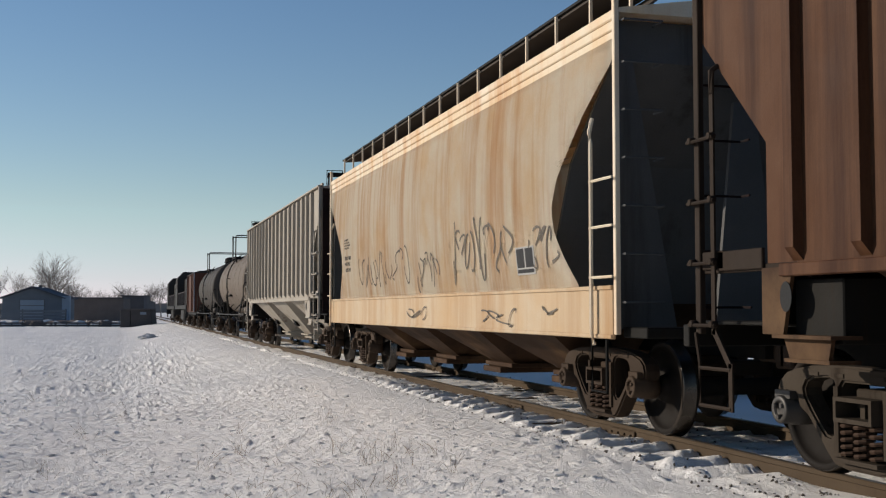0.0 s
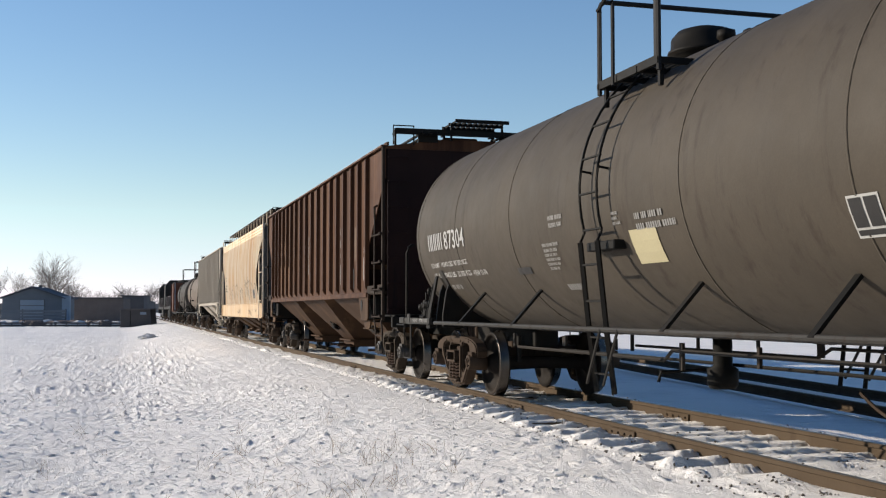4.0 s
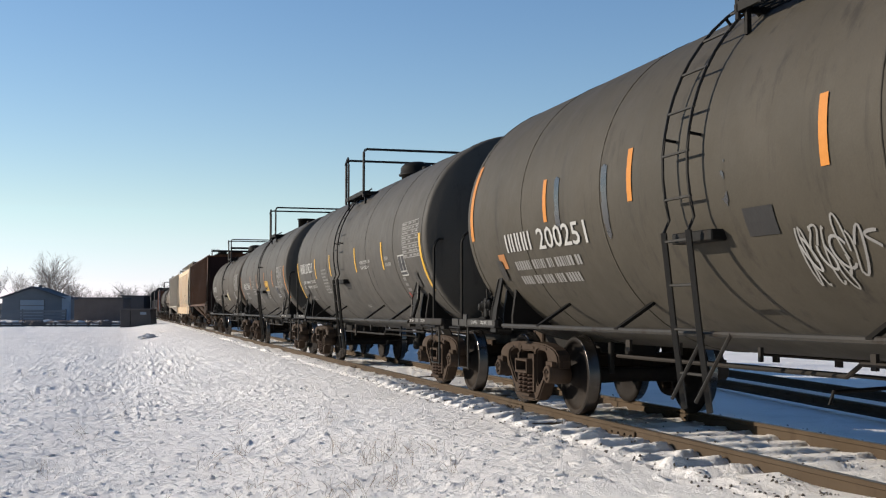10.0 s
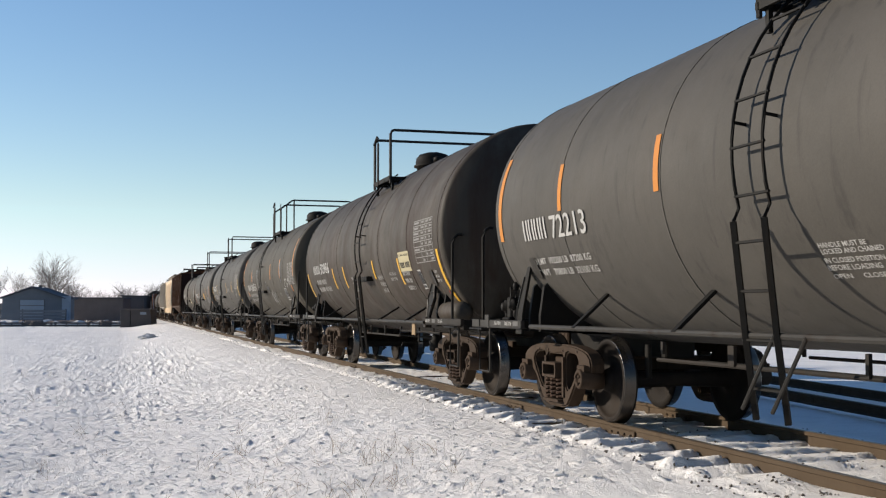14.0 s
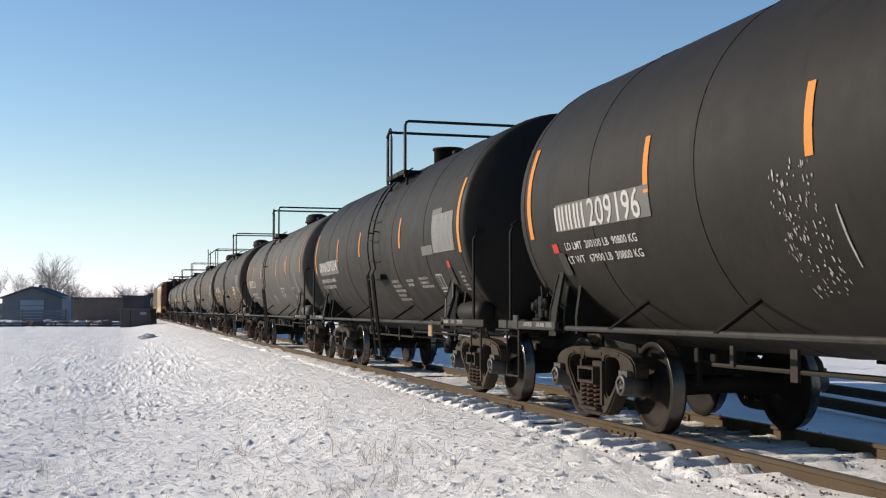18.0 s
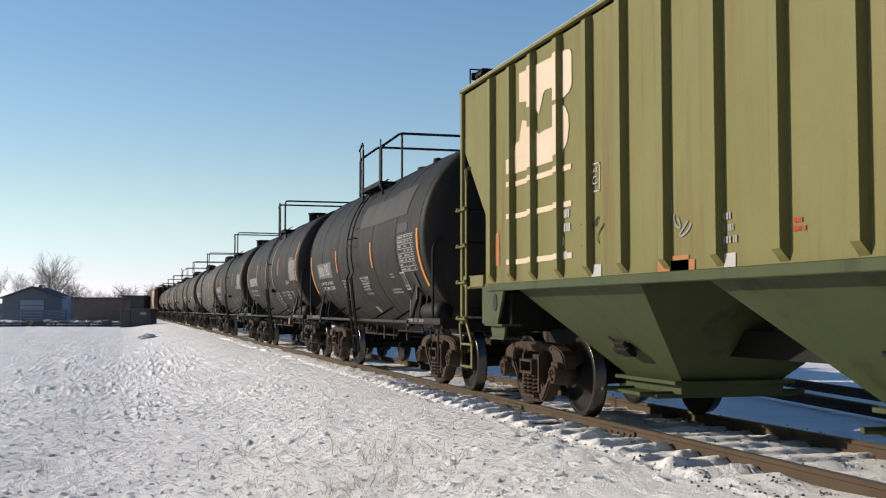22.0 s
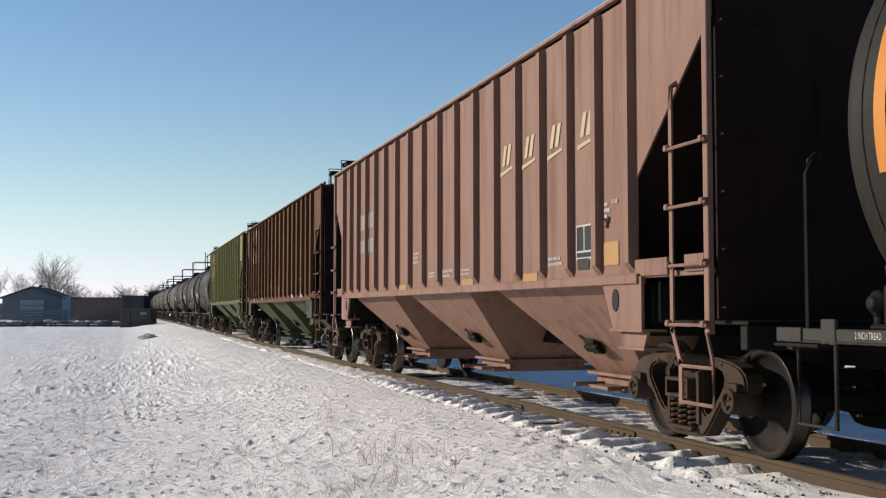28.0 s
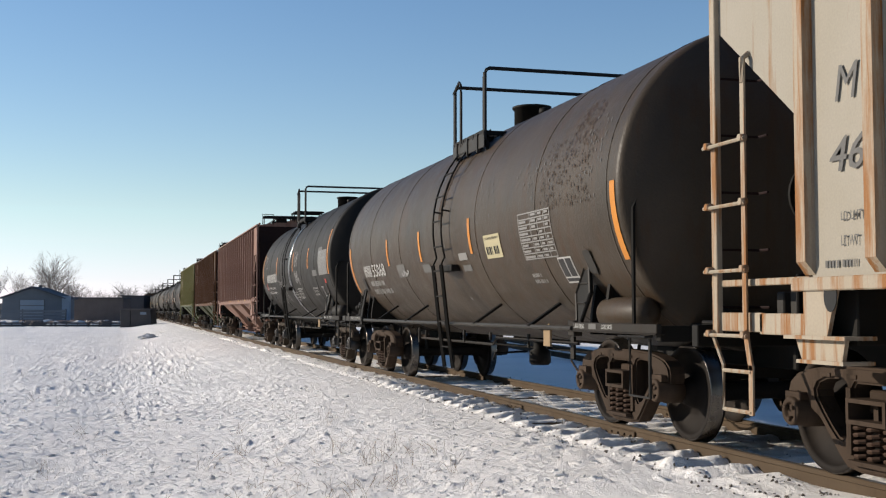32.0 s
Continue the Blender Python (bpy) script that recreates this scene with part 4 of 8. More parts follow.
# ---- covered hoppers ----
RIBS = [s * y for y in (0.44, 1.31, 2.18, 3.02, 3.81, 4.59, 5.38, 6.09, 6.82) for s in (-1, 1)]
def hopper_car(y0, half, mats, label="", ribs=18, gear="truck_rust", eave=4.12, sheet=1.55, rib=0.075, sill=1.535, bays=3, seed=0, ladder_mat="", cut_front=0.40, rail_front=1.07, rib_shift=0.0, narrow_web=False, low_end=False, end_len=1.36):
    """A ribbed covered hopper: sheeted sides with posts, cut-away ends, pyramid bays below."""
    body, low, post = mats
    car = tagged(new("hopper_car"), label, "hopper car", "cars of the freight train")
    car.matrix_basis = pose(TRACK, y0, 0)
    E = half + end_len
    rnd = random.Random(seed)
    lad = ladder_mat or post
    cut = {1: half + cut_front, -1: half + 0.02}
    for sx in (-1, 1):
        bm = bmesh.new()
        prism(bm, [(-cut[-1], sill), (cut[1], sill), (cut[1], 2.43), (E, 3.41), (E, eave), (-E, eave), (-E, 3.55), (-cut[-1], 2.41)], sx * (sheet - 0.02), sx * sheet)
        part("side_sheet", bm, body, car, "tall steel side sheet with cut-away ends")
        tmpl = None
        for y in RIBS:
            if tmpl is None:
                bm = bmesh.new()
                xa, xb = sheet * sx, (sheet + rib) * sx
                for v in ((sill + 0.02, 0.10, eave - 0.12),):
                    prism(bm, [(xa, -0.06), (xb, -0.052), (xb, 0.052), (xa, 0.06)], sill + 0.03, eave - 0.02, "xy")
                for vv in bm.verts:
                    if abs(vv.co.x) > sheet + 0.02 and vv.co.z < sill + 0.1:
                        vv.co.z += 0.09
                    if abs(vv.co.x) > sheet + 0.02 and vv.co.z > eave - 0.3:
                        vv.co.z -= 0.05
                tmpl = part("side_post", bm, post, car)
                tmpl.matrix_basis = pose(0, y + rib_shift, 0)
            else:
                share(tmpl, "side_post", car, pose(0, y + rib_shift, 0))
        bm = bmesh.new()
        box(bm, (sx * (sheet + 0.025), 0, sill - 0.03), (0.10, 2 * half + 0.3, 0.09))
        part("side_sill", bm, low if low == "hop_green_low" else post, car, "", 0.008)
        bm = bmesh.new()
        box(bm, (sx * (sheet + 0.01), 0, eave + 0.005), (0.10, 2 * E, 0.035))
        box(bm, (sx * (sheet - 0.06), 0, eave + 0.05), (0.04, 2 * E, 0.06))
        part("top_chord", bm, post, car)
        if body != "hop_cream":
            bm = bmesh.new()
            box(bm, (sx * (sheet + 0.01), 0, eave + 0.032), (0.05, 2 * E - 0.2, 0.022))
            part("snow_edge", bm, "snow_lump", car, "thin line of snow on the roof edge")
    # roof, hatch coaming, running boards
    bm = bmesh.new()
    prism(bm, [(-sheet, eave), (-0.5, eave + 0.16), (0.5, eave + 0.16), (sheet, eave), (sheet, eave - 0.04), (-sheet, eave - 0.04)], -E, E, "xz")
    part("roof", bm, post, car, "low pitched steel roof")
    n = 8
    for k in range(n):
        bm = bmesh.new()
        box(bm, (0, -E + 1.2 + (2 * E - 2.4) * k / (n - 1), eave + 0.22), (0.62, 1.5, 0.10))
        part("hatch", bm, post, car, "long roof hatch", 0.015)
    for sx in (-1, 1):
        bm = bmesh.new()
        for j in range(3):
            box(bm, (sx * (0.62 + j * 0.14), 0, eave + 0.24), (0.05, 2 * E + 0.5, 0.03))
        for k in range(16):
            box(bm, (sx * 0.76, -E + 2 * E * k / 15, eave + 0.16), (0.36, 0.05, 0.13))
        part("running_board", bm, "black_steel", car, "roof walkway of steel strips")
    for s in (-1, 1):
        bm = bmesh.new()
        ye = s * (E + 0.12)
        for j in range(6):
            box(bm, (0, ye - s * 0.06 * j, eave + 0.30), (2.7, 0.02, 0.035))
        box(bm, (0, ye, eave + 0.26), (2.8, 0.03, 0.10))
        for x in (-1.35, -0.45, 0.45, 1.35):
            box(bm, (x, ye - s * 0.15, eave + 0.25), (0.03, 0.36, 0.04))
            box(bm, (x, ye - s * 0.15, eave + 0.12), (0.03, 0.05, 0.25))
        part("end_walkway", bm, "black_steel", car, "grating across the roof end")
        bm = bmesh.new()
        for j in range(10):
            box(bm, (-0.30 + 0.1 * j, ye - s * 0.20, eave + 0.46), (0.02, 0.95, 0.035))
        for j in (-0.62, 0.0, 0.62):
            box(bm, (0.15, ye - s * (0.20 + j * 0.7), eave + 0.45), (1.0, 0.03, 0.06))
        for x in (-0.33, 0.63):
            box(bm, (x, ye - s * 0.1, eave + 0.30), (0.03, 0.05, 0.32))
            box(bm, (x, ye - s * 0.6, eave + 0.30), (0.03, 0.05, 0.32))
        tagged(part("centre_walkway", bm, "black_steel", car), "raised black steel grating in the middle of the roof end", kind="stuff")
        for x in (-1.42, 1.05):
            bm = bmesh.new()
            tube(bm, [(x, ye, eave + 0.02), (x, ye, eave + 0.36), (x + 0.37, ye, eave + 0.36), (x + 0.37, ye, eave + 0.02)], 0.014)
            part("roof_grab", bm, "black_steel", car)
    # bays
    inner, outer = 0.55, sheet - 0.03
    w = (2 * half - 0.2) / bays
    for b in range(bays):
        yc = -half + 0.1 + w * (b + 0.5) + rib_shift
        bm = bmesh.new()
        lo, zl, hi = 0.62, 0.50, 0.37 * w
        levels = []
        for xx, hw, z in ((inner, lo, zl), (outer, hi, sill - 0.03), (outer, w / 2, sill + 0.55)):
            levels.append([bm.verts.new(v) for v in ((-xx, yc - hw, z), (xx, yc - hw, z), (xx, yc + hw, z), (-xx, yc + hw, z))])
        bm.faces.new(levels[0]), bm.faces.new(levels[-1])
        for A, Bq in zip(levels, levels[1:]):
            for i in range(4):
                bm.faces.new((A[i], A[(i + 1) % 4], Bq[(i + 1) % 4], Bq[i]))
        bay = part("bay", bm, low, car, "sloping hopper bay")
        bm = bmesh.new()
        box(bm, (0, yc, zl + 0.0), (1.36, 1.42, 0.04))
        box(bm, (0, yc, zl - 0.07), (1.16, 1.30, 0.10))
        box(bm, (0, yc, zl - 0.14), (1.6, 1.1, 0.04))
        tube(bm, [(-0.95, yc - 0.45, zl - 0.12), (0.95, yc - 0.45, zl - 0.12)], 0.03)
        tube(bm, [(-0.95, yc + 0.45, zl - 0.12), (0.95, yc + 0.45, zl - 0.12)], 0.03)
        part("outlet_gate", bm, low, bay, "flanged discharge gate", 0.006)
        q = math.atan2(sill - 0.03 - zl, outer - inner)
        for sx in (-1, 1):
            bm = bmesh.new()
            xx, zz = sx * (inner + (outer - inner) * 0.36), zl + (sill - 0.03 - zl) * 0.36
            rot = Matrix.Rotation(-q * sx, 4, "Y")
            nx, nz = sx * math.sin(q) * 0.05, -math.cos(q) * 0.05
            box(bm, (xx + nx, yc - 0.1, zz + nz), (0.20, 0.26, 0.05), rot=rot)
            box(bm, (xx + 1.6 * nx, yc - 0.1, zz + 1.6 * nz), (0.09, 0.34, 0.05), rot=rot)
            tube(bm, [(xx + 2 * nx - sx * 0.05, yc - 0.26, zz - 0.09), (xx + 2 * nx + sx * 0.05, yc + 0.12, zz + 0.08)], 0.02)
            part("vibrator_bracket", bm, "black_steel", bay, "cast bracket on the bay side", 0.008)
    bm = bmesh.new()
    box(bm, (0, 0, 0.90), (0.34, 2 * half + 3.6, 0.26))
    part("centre_sill", bm, "black_steel", car)
    # ends
    for s in (-1, 1):
        yt = s * half
        truck(car, yt, gear)
        bm = bmesh.new()
        zk = 3.41 if s > 0 else 3.55
        prism(bm, [(s * (cut[s] - 0.45), 1.45), (s * (cut[s] - 0.02), 2.43), (s * (E - 0.04), zk), (s * (E - 0.04), eave - 0.05), (s * (E - 0.08), eave - 0.05), (s * (E - 0.08), zk + 0.01), (s * (cut[s] - 0.06), 2.43), (s * (cut[s] - 0.50), 1.45)], -sheet + 0.025, sheet - 0.025)
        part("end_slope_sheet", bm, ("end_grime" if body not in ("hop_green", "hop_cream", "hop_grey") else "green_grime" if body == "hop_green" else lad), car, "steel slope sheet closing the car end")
        if s < 0:
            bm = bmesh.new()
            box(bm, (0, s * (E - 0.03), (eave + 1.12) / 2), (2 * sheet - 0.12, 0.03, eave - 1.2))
            part("end_panel", bm, "end_grime" if body != "hop_green" else "green_grime", car, "upright end panel with its shade painted near black")
        for sx in (-1, 1):
            bm = bmesh.new()
            we = 0.20 if s < 0 else 0.04 if low_end else 0.40
            wt, wb = (0.38, 0.26) if narrow_web and s > 0 else (0.86, 0.60)
            prism(bm, [(s * (half - wt + we), sill - 0.01), (s * (half + we), sill - 0.01), (s * (half + we), 1.06), (s * (half - wb + we), 1.06)], sx * (sheet + 0.02), sx * (sheet + 0.05))
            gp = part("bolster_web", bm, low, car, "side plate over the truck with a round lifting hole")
            bm = bmesh.new()
            prism(bm, [(s * (half - 0.34), 1.035), (s * (half + 0.21), 1.035), (s * (half + 0.14), 0.89), (s * (half - 0.30), 0.89)], sx * (sheet - 0.03), sx * (sheet + 0.0))
            part("web_foot", bm, low, gp)
            for fb in (((sx * (sheet - 0.05), s * (half - 0.09), 1.048), (0.24, 0.68, 0.025)), ((sx * (sheet - 0.10), s * (half - 0.08), 0.885), (0.24, 0.52, 0.025))):
                bm = bmesh.new()
                box(bm, *fb)
                part("web_flange", bm, low, gp)
            bm = bmesh.new()
            lathe(bm, [(0.0, 0.07), (0.006, 0.07)], "x", (sx * (sheet + 0.053) - (0.006 if sx < 0 else 0), s * (half - (0.31 if narrow_web and s > 0 else 0.53) + we), 1.32), 16)
            for vv in bm.verts:
                vv.co.z = 1.32 + (vv.co.z - 1.32) * 1.5
            part("lifting_hole", bm, "ink", gp)
            bm = bmesh.new()
            zs = 1.13 if low_end else 1.60
            box(bm, (sx * (sheet + (0.0 if low_end else 0.02)), s * (cut[s] + 0.33), zs), (0.03, 0.62, 0.15))
            box(bm, (sx * (sheet + (0.0 if low_end else 0.02)), s * (E - (0.34 if low_end else 0.24)), zs + 0.01), (0.03, 0.60 if low_end else 0.32, 0.14))
            box(bm, (sx * (sheet - 0.02), s * (half + 0.68), sill), (0.06, 1.3, 0.05))
            part("end_side_sill", bm, lad, car, "short side sill at the car end", 0.006)
            # corner post and ladder
            yl = s * E
            bm = bmesh.new()
            box(bm, (sx * (sheet + 0.02), yl - s * 0.02, (eave + 1.04) / 2), (0.05, 0.08, eave - 1.04))
            part("corner_post", bm, lad, car, "upright post at the car corner", 0.006)
            bm = bmesh.new()
            yr = s * (half + (rail_front if s > 0 else 0.79))
            xo = sx * (sheet + 0.055)
            kick, kick2 = (0.07, 0.16) if low_end else (0.24, 0.06) if s > 0 else (0.14, 0.09)
            tube(bm, [(sx * sheet, yr, 3.12), (xo, yr, 3.08), (xo, yr, 2.9)], 0.024, 6)
            for pa, pb in (((yr, 2.95), (yr, 1.05)), ((yr, 1.07), (yr - kick, 0.80)), ((yr - kick, 0.82), (yr - kick, 0.48))):
                c, d = Vector((0, *pa)), Vector((0, *pb))
                box(bm, (xo, (pa[0] + pb[0]) / 2, (pa[1] + pb[1]) / 2), (0.016, 0.055, (d - c).length + 0.02), rot=Matrix.Rotation(math.atan2(pb[0] - pa[0], pb[1] - pa[1]) * -1, 4, "X"))
            tube(bm, [(xo, yl, 1.05), (xo, yl - kick2, 0.82), (xo, yl - kick2, 0.48)], 0.018)
            part("ladder_rail", bm, lad, car)
            for k, z in enumerate((1.04, 1.52, 2.01, 2.48) if low_end else (1.11, 1.59, 2.07, 2.56)):
                bm = bmesh.new()
                tube(bm, [(sx * (sheet + 0.085), yr - s * 0.06, z), (sx * (sheet + 0.085), yl + s * 0.06, z)], 0.015, 6)
                for yb in (yr - s * 0.02, yl):
                    lathe(bm, [(sx * (sheet + 0.05), 0.03), (sx * (sheet + 0.105), 0.026)], "x", (0, yb, z + 0.01), 8)
                part("rung", bm, lad, car)
            for z in (0.49, 0.78):
                bm = bmesh.new()
                tube(bm, [(xo, yr - kick, z), (xo, yl - kick2, z)], 0.016, 6)
                part("step", bm, lad, car)
            # ladder on the end face
            for k, z in enumerate((1.25, 1.7, 2.15, 2.6, 3.05, 3.5, 3.92)):
                bm = bmesh.new()
                tube(bm, [(sx * (sheet - 0.05), yl + s * 0.04, z), (sx * (sheet - 0.05), yl + s * 0.10, z), (sx * (sheet - 0.42), yl + s * 0.10, z), (sx * (sheet - 0.42), yl - s * 0.04, z)], 0.010, 5)
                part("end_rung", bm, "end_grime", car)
        bm = bmesh.new()
        box(bm, (0, s * (half + 1.72), 1.02), (3.0, 0.10, 0.18))
        box(bm, (0, s * (half + 1.1), 1.13), (2.9, 1.2, 0.03))
        part("end_platform", bm, "black_steel", car, "", 0.008)
        bm = bmesh.new()
        box(bm, (0, s * (half - 0.1), 1.22), (2 * sheet - 0.14, 0.55, 0.44))
        box(bm, (0, s * (half + 0.30), 1.30), (2 * sheet - 0.14, 0.03, 0.36))
        part("body_bolster", bm, "black_steel", car, "black cross member over the truck", 0.01)
        coupler(car, yt + s * 1.98, s)
    bm = bmesh.new()
    lathe(bm, [(half + 1.30, 0.27), (half + 1.33, 0.27)], "y", (-0.6, 0, 2.15), 24)
    box(bm, (-0.6, half + 1.2, 2.15), (0.3, 0.2, 0.4))
    part("brake_wheel", bm, "black_steel", car)
    for k in range(5):
        bm = bmesh.new()
        box(bm, (-1.25 + 0.15 * rnd.random(), half + 0.3 + 0.13 * k, 1.25), (0.14, 0.1, 0.2 + 0.12 * rnd.random()))
        part("brake_valve", bm, "pipe_grey", car, "", 0.012)
    bm = bmesh.new()
    lathe(bm, [(half + 0.2, 0.02), (half + 0.22, 0.16), (half + 0.8, 0.16), (half + 0.82, 0.02)], "y", (-0.9, 0, 1.33), 16)
    part("air_reservoir", bm, "pipe_grey", car)
    return car, wall_surface(sheet)


# ---- ground: one sheet of snow to the horizon ----
def bank(x, y):
    """Height of the snow, from the rail heads: the field, the shoulder and the bed of the track."""
    d = x - TRACK
    def step(a, b, v):
        t = max(0.0, min(1.0, (v - a) / (b - a)))
        return t * t * (3 - 2 * t)
    field = -0.62
    left = field + (-0.15 - field) * step(-6.4, -1.25, d)
    if d < 0:
        z = left
    else:
        z = -0.15 - 0.25 * step(1.4, 3.2, d)
    return z


def ground_sheet():
    def axis(dense, far):
        out = list(dense)
        a, st = dense[0], dense[1] - dense[0]
        while a > -far:
            st *= 1.22
            a -= st
            out.insert(0, a)
        a, st = dense[-1], dense[-1] - dense[-2]
        while a < far:
            st *= 1.22
            a += st
            out.append(a)
        return out
    xs = axis(list(np.arange(-14.0, -3.0, 0.10)) + list(np.arange(-3.0, 5.4, 0.027)) + list(np.arange(5.4, 7.6, 0.06)), 3500)
    ys = list(np.arange(8.6, 19.0, 0.036))
    st = 0.036
    while ys[-1] < 3500:
        st *= 1.03 if ys[-1] < 120 else 1.25
        ys.append(ys[-1] + st)
    st = 0.1
    while ys[0] > -3500:
        st *= 1.3
        ys.insert(0, ys[0] - st)
    nx, ny = len(xs), len(ys)
    verts = []
    for y in ys:
        near = max(0.0, min(1.0, (130 - y) / 100)) if y > 0 else 0.4
        for x in xs:
            z = bank(x, y)
            d = x - TRACK
            if -14 < x < 11 and 4 < y < 130:
                # ripples lie across the wind
                u, v = x * 0.962 - y * 0.273, x * 0.273 + y * 0.962
                a = noise.noise(Vector((x * 0.55, y * 0.4, 3.1)))
                b = noise.noise(Vector((u * 1.1, v * 1.5, 7.7)))
                c = noise.noise(Vector((u * 2.7, v * 5.0, 1.3)))
                e = noise.noise(Vector((u * 8.0, v * 13.0, 5.3)))
                f = noise.noise(Vector((u * 17.0, v * 24.0, 2.9)))
                # some stretches are smooth, others broken into crusts
                rough = 0.55 + 1.3 * max(0.0, noise.noise(Vector((x * 0.45, y * 0.22, 12.3))) + 0.12)
                amp = 1.0 if d < -3.4 else 1.0 - 0.6 * min(1.0, (d + 3.4) / 1.2)
                if abs(d) < 1.35:
                    amp = 0.2
                far = min(1.0, max(0.0, y - 24) / 40)
                z += amp * (0.05 * a + (0.022 + 0.02 * far) * b + (1 - 0.65 * far) * rough * (0.018 * c + 0.021 * e + 0.012 * f))
                # drifts that break through as small crusts
                z += amp * (1 - 0.5 * far) * rough * 0.07 * max(0.0, noise.noise(Vector((u * 2.3 + 9, v * 4.2, 2.2))) - 0.28)
                z += amp * (1 - 0.3 * far) * rough * 0.14 * max(0.0, noise.noise(Vector((u * 7.0 + 4, v * 9.5, 8.2))) - 0.34)
                # the ties show as low ridges beside the rails
                if -1.45 < d < 1.45:
                    ph = (y / 0.53) % 1.0
                    ph = (ph + 0.06 * noise.noise(Vector((y * 1.3, d * 5, 9)))) % 1.0
                    ridge = ph / 0.14 if ph < 0.14 else (1 - ph) / 0.86
                    end = max(0.0, min(1.0, (1.42 - abs(d)) / 0.12))
                    z += (0.090 if d < -0.8 else 0.055) * ridge * end * (0.80 + 0.5 * noise.noise(Vector((y * 1.7, d * 3, 4)))) + 0.006 * c + 0.008 * e + 0.010 * noise.noise(Vector((x * 21, y * 19, 5.3)))
            elif y < 400:
                z += 0.06 * noise.noise(Vector((x * 0.2, y * 0.2, 3.1)))
            verts.append((x, y, z))
    faces = [(j * nx + i, j * nx + i + 1, (j + 1) * nx + i + 1, (j + 1) * nx + i) for j in range(ny - 1) for i in range(nx - 1)]
    me = bpy.data.meshes.new("ground")
    me.from_pydata(verts, [], faces)
    me.polygons.foreach_set("use_smooth", [True] * len(faces))
    me.materials.append(snow_material())
    return tagged(new("ground", me), "field of crusted snow with wind ripples and lumps", "snow", kind="structure")


def snow_material():
    m, n, l, b = nodes_of("snow")
    tc = n.new("ShaderNodeTexCoord").outputs["Object"]
    big = noise_at(n, l, tc, 0.35, detail=6)
    dirt = noise_at(n, l, tc, 6.0, (1, 0.8, 1), 9, 0.72)
    c = blend(n, l, ramp(n, l, big, 0.3, 0.7), (0.755, 0.72, 0.68), (0.80, 0.765, 0.722))
    c = blend(n, l, ramp(n, l, noise_at(n, l, tc, 1.1, (0.55, 1, 1), 7, 0.68), 0.52, 0.76), c, (0.63, 0.60, 0.562))
    c = blend(n, l, ramp(n, l, dirt, 0.62, 0.82), c, (0.52, 0.48, 0.43))
    l.new(c, b.inputs["Base Color"])
    b.inputs["Roughness"].default_value = 0.75
    b.inputs["Specular IOR Level"].default_value = 0.25
    bp = n.new("ShaderNodeBump")
    bp.inputs["Strength"].default_value, bp.inputs["Distance"].default_value = 1.0, 0.040
    h = n.new("ShaderNodeMath")
    h.operation = "MULTIPLY_ADD"
    h.inputs[1].default_value = 0.6
    l.new(noise_at(n, l, tc, 22.0, (1, 0.8, 1), 7, 0.7), h.inputs[0])
    l.new(noise_at(n, l, tc, 4.5, (1, 0.6, 1), 6, 0.6), h.inputs[2])
    h2 = n.new("ShaderNodeMath")
    h2.operation = "MULTIPLY_ADD"
    h2.inputs[1].default_value = 0.28
    l.new(noise_at(n, l, tc, 60.0, (1, 1, 1), 4, 0.6), h2.inputs[0]), l.new(h.outputs[0], h2.inputs[2])
    l.new(h2.outputs[0], bp.inputs["Height"])
    l.new(bp.outputs[0], b.inputs["Normal"])
    return m


ground = ground_sheet()


# ---- track ----
def rail_line(name, x0, y0, x1, y1, label, joints=()):
    """A rail of real section between two points, rail head at height 0."""
    L = math.hypot(x1 - x0, y1 - y0)
    sec = [(-0.070, -0.172), (0.070, -0.172), (0.070, -0.160), (0.012, -0.140), (0.009, -0.048), (0.036, -0.038), (0.036, -0.008), (0.026, 0.0), (-0.026, 0.0), (-0.036, -0.008), (-0.036, -0.038), (-0.009, -0.048), (-0.012, -0.140), (-0.070, -0.160)]
    bm = bmesh.new()
    prism(bm, sec, 0, L, "xz")
    for f in bm.faces:
        if f.normal.z > 0.9 and f.calc_center_median().z > -0.002:
            f.material_index = 1
    bmesh.ops.recalc_face_normals(bm, faces=bm.faces[:])
    for f in bm.faces:
        f.material_index = 1 if f.normal.z > 0.9 and f.calc_center_median().z > -0.002 else 0
    ob = part(name, bm, ["rail_side", "rail_head"], None)
    ob.matrix_basis = pose(x0, y0, 0, 0, 0, -math.degrees(math.atan2(x1 - x0, y1 - y0)))
    tagged(ob, label, "rail", kind="structure")
    for y in joints:
        bm = bmesh.new()
        for s in (-1, 1):
            box(bm, (s * 0.024, y, -0.095), (0.022, 0.62, 0.085))
            for k in range(4):
                lathe(bm, [(s * 0.034, 0.016), (s * 0.056, 0.014)], "x", (0, y - 0.24 + 0.16 * k, -0.095), 6)
        part("joint_bar", bm, "rail_side", ob, "bolted rusty joint bar", 0.004)
    return ob


GAUGE = 0.7525
near_rail = rail_line("rail_near", TRACK - GAUGE, -60, TRACK - GAUGE, 420, "rusty brown steel rail with a worn head", joints=(60 + 14.72, 60 + 11.25, 60 + 26.0))
far_rail = rail_line("rail_far", TRACK + GAUGE, -60, TRACK + GAUGE, 420, "rusty brown steel rail with a worn head", joints=(60 + 12.9, 60 + 24.6))
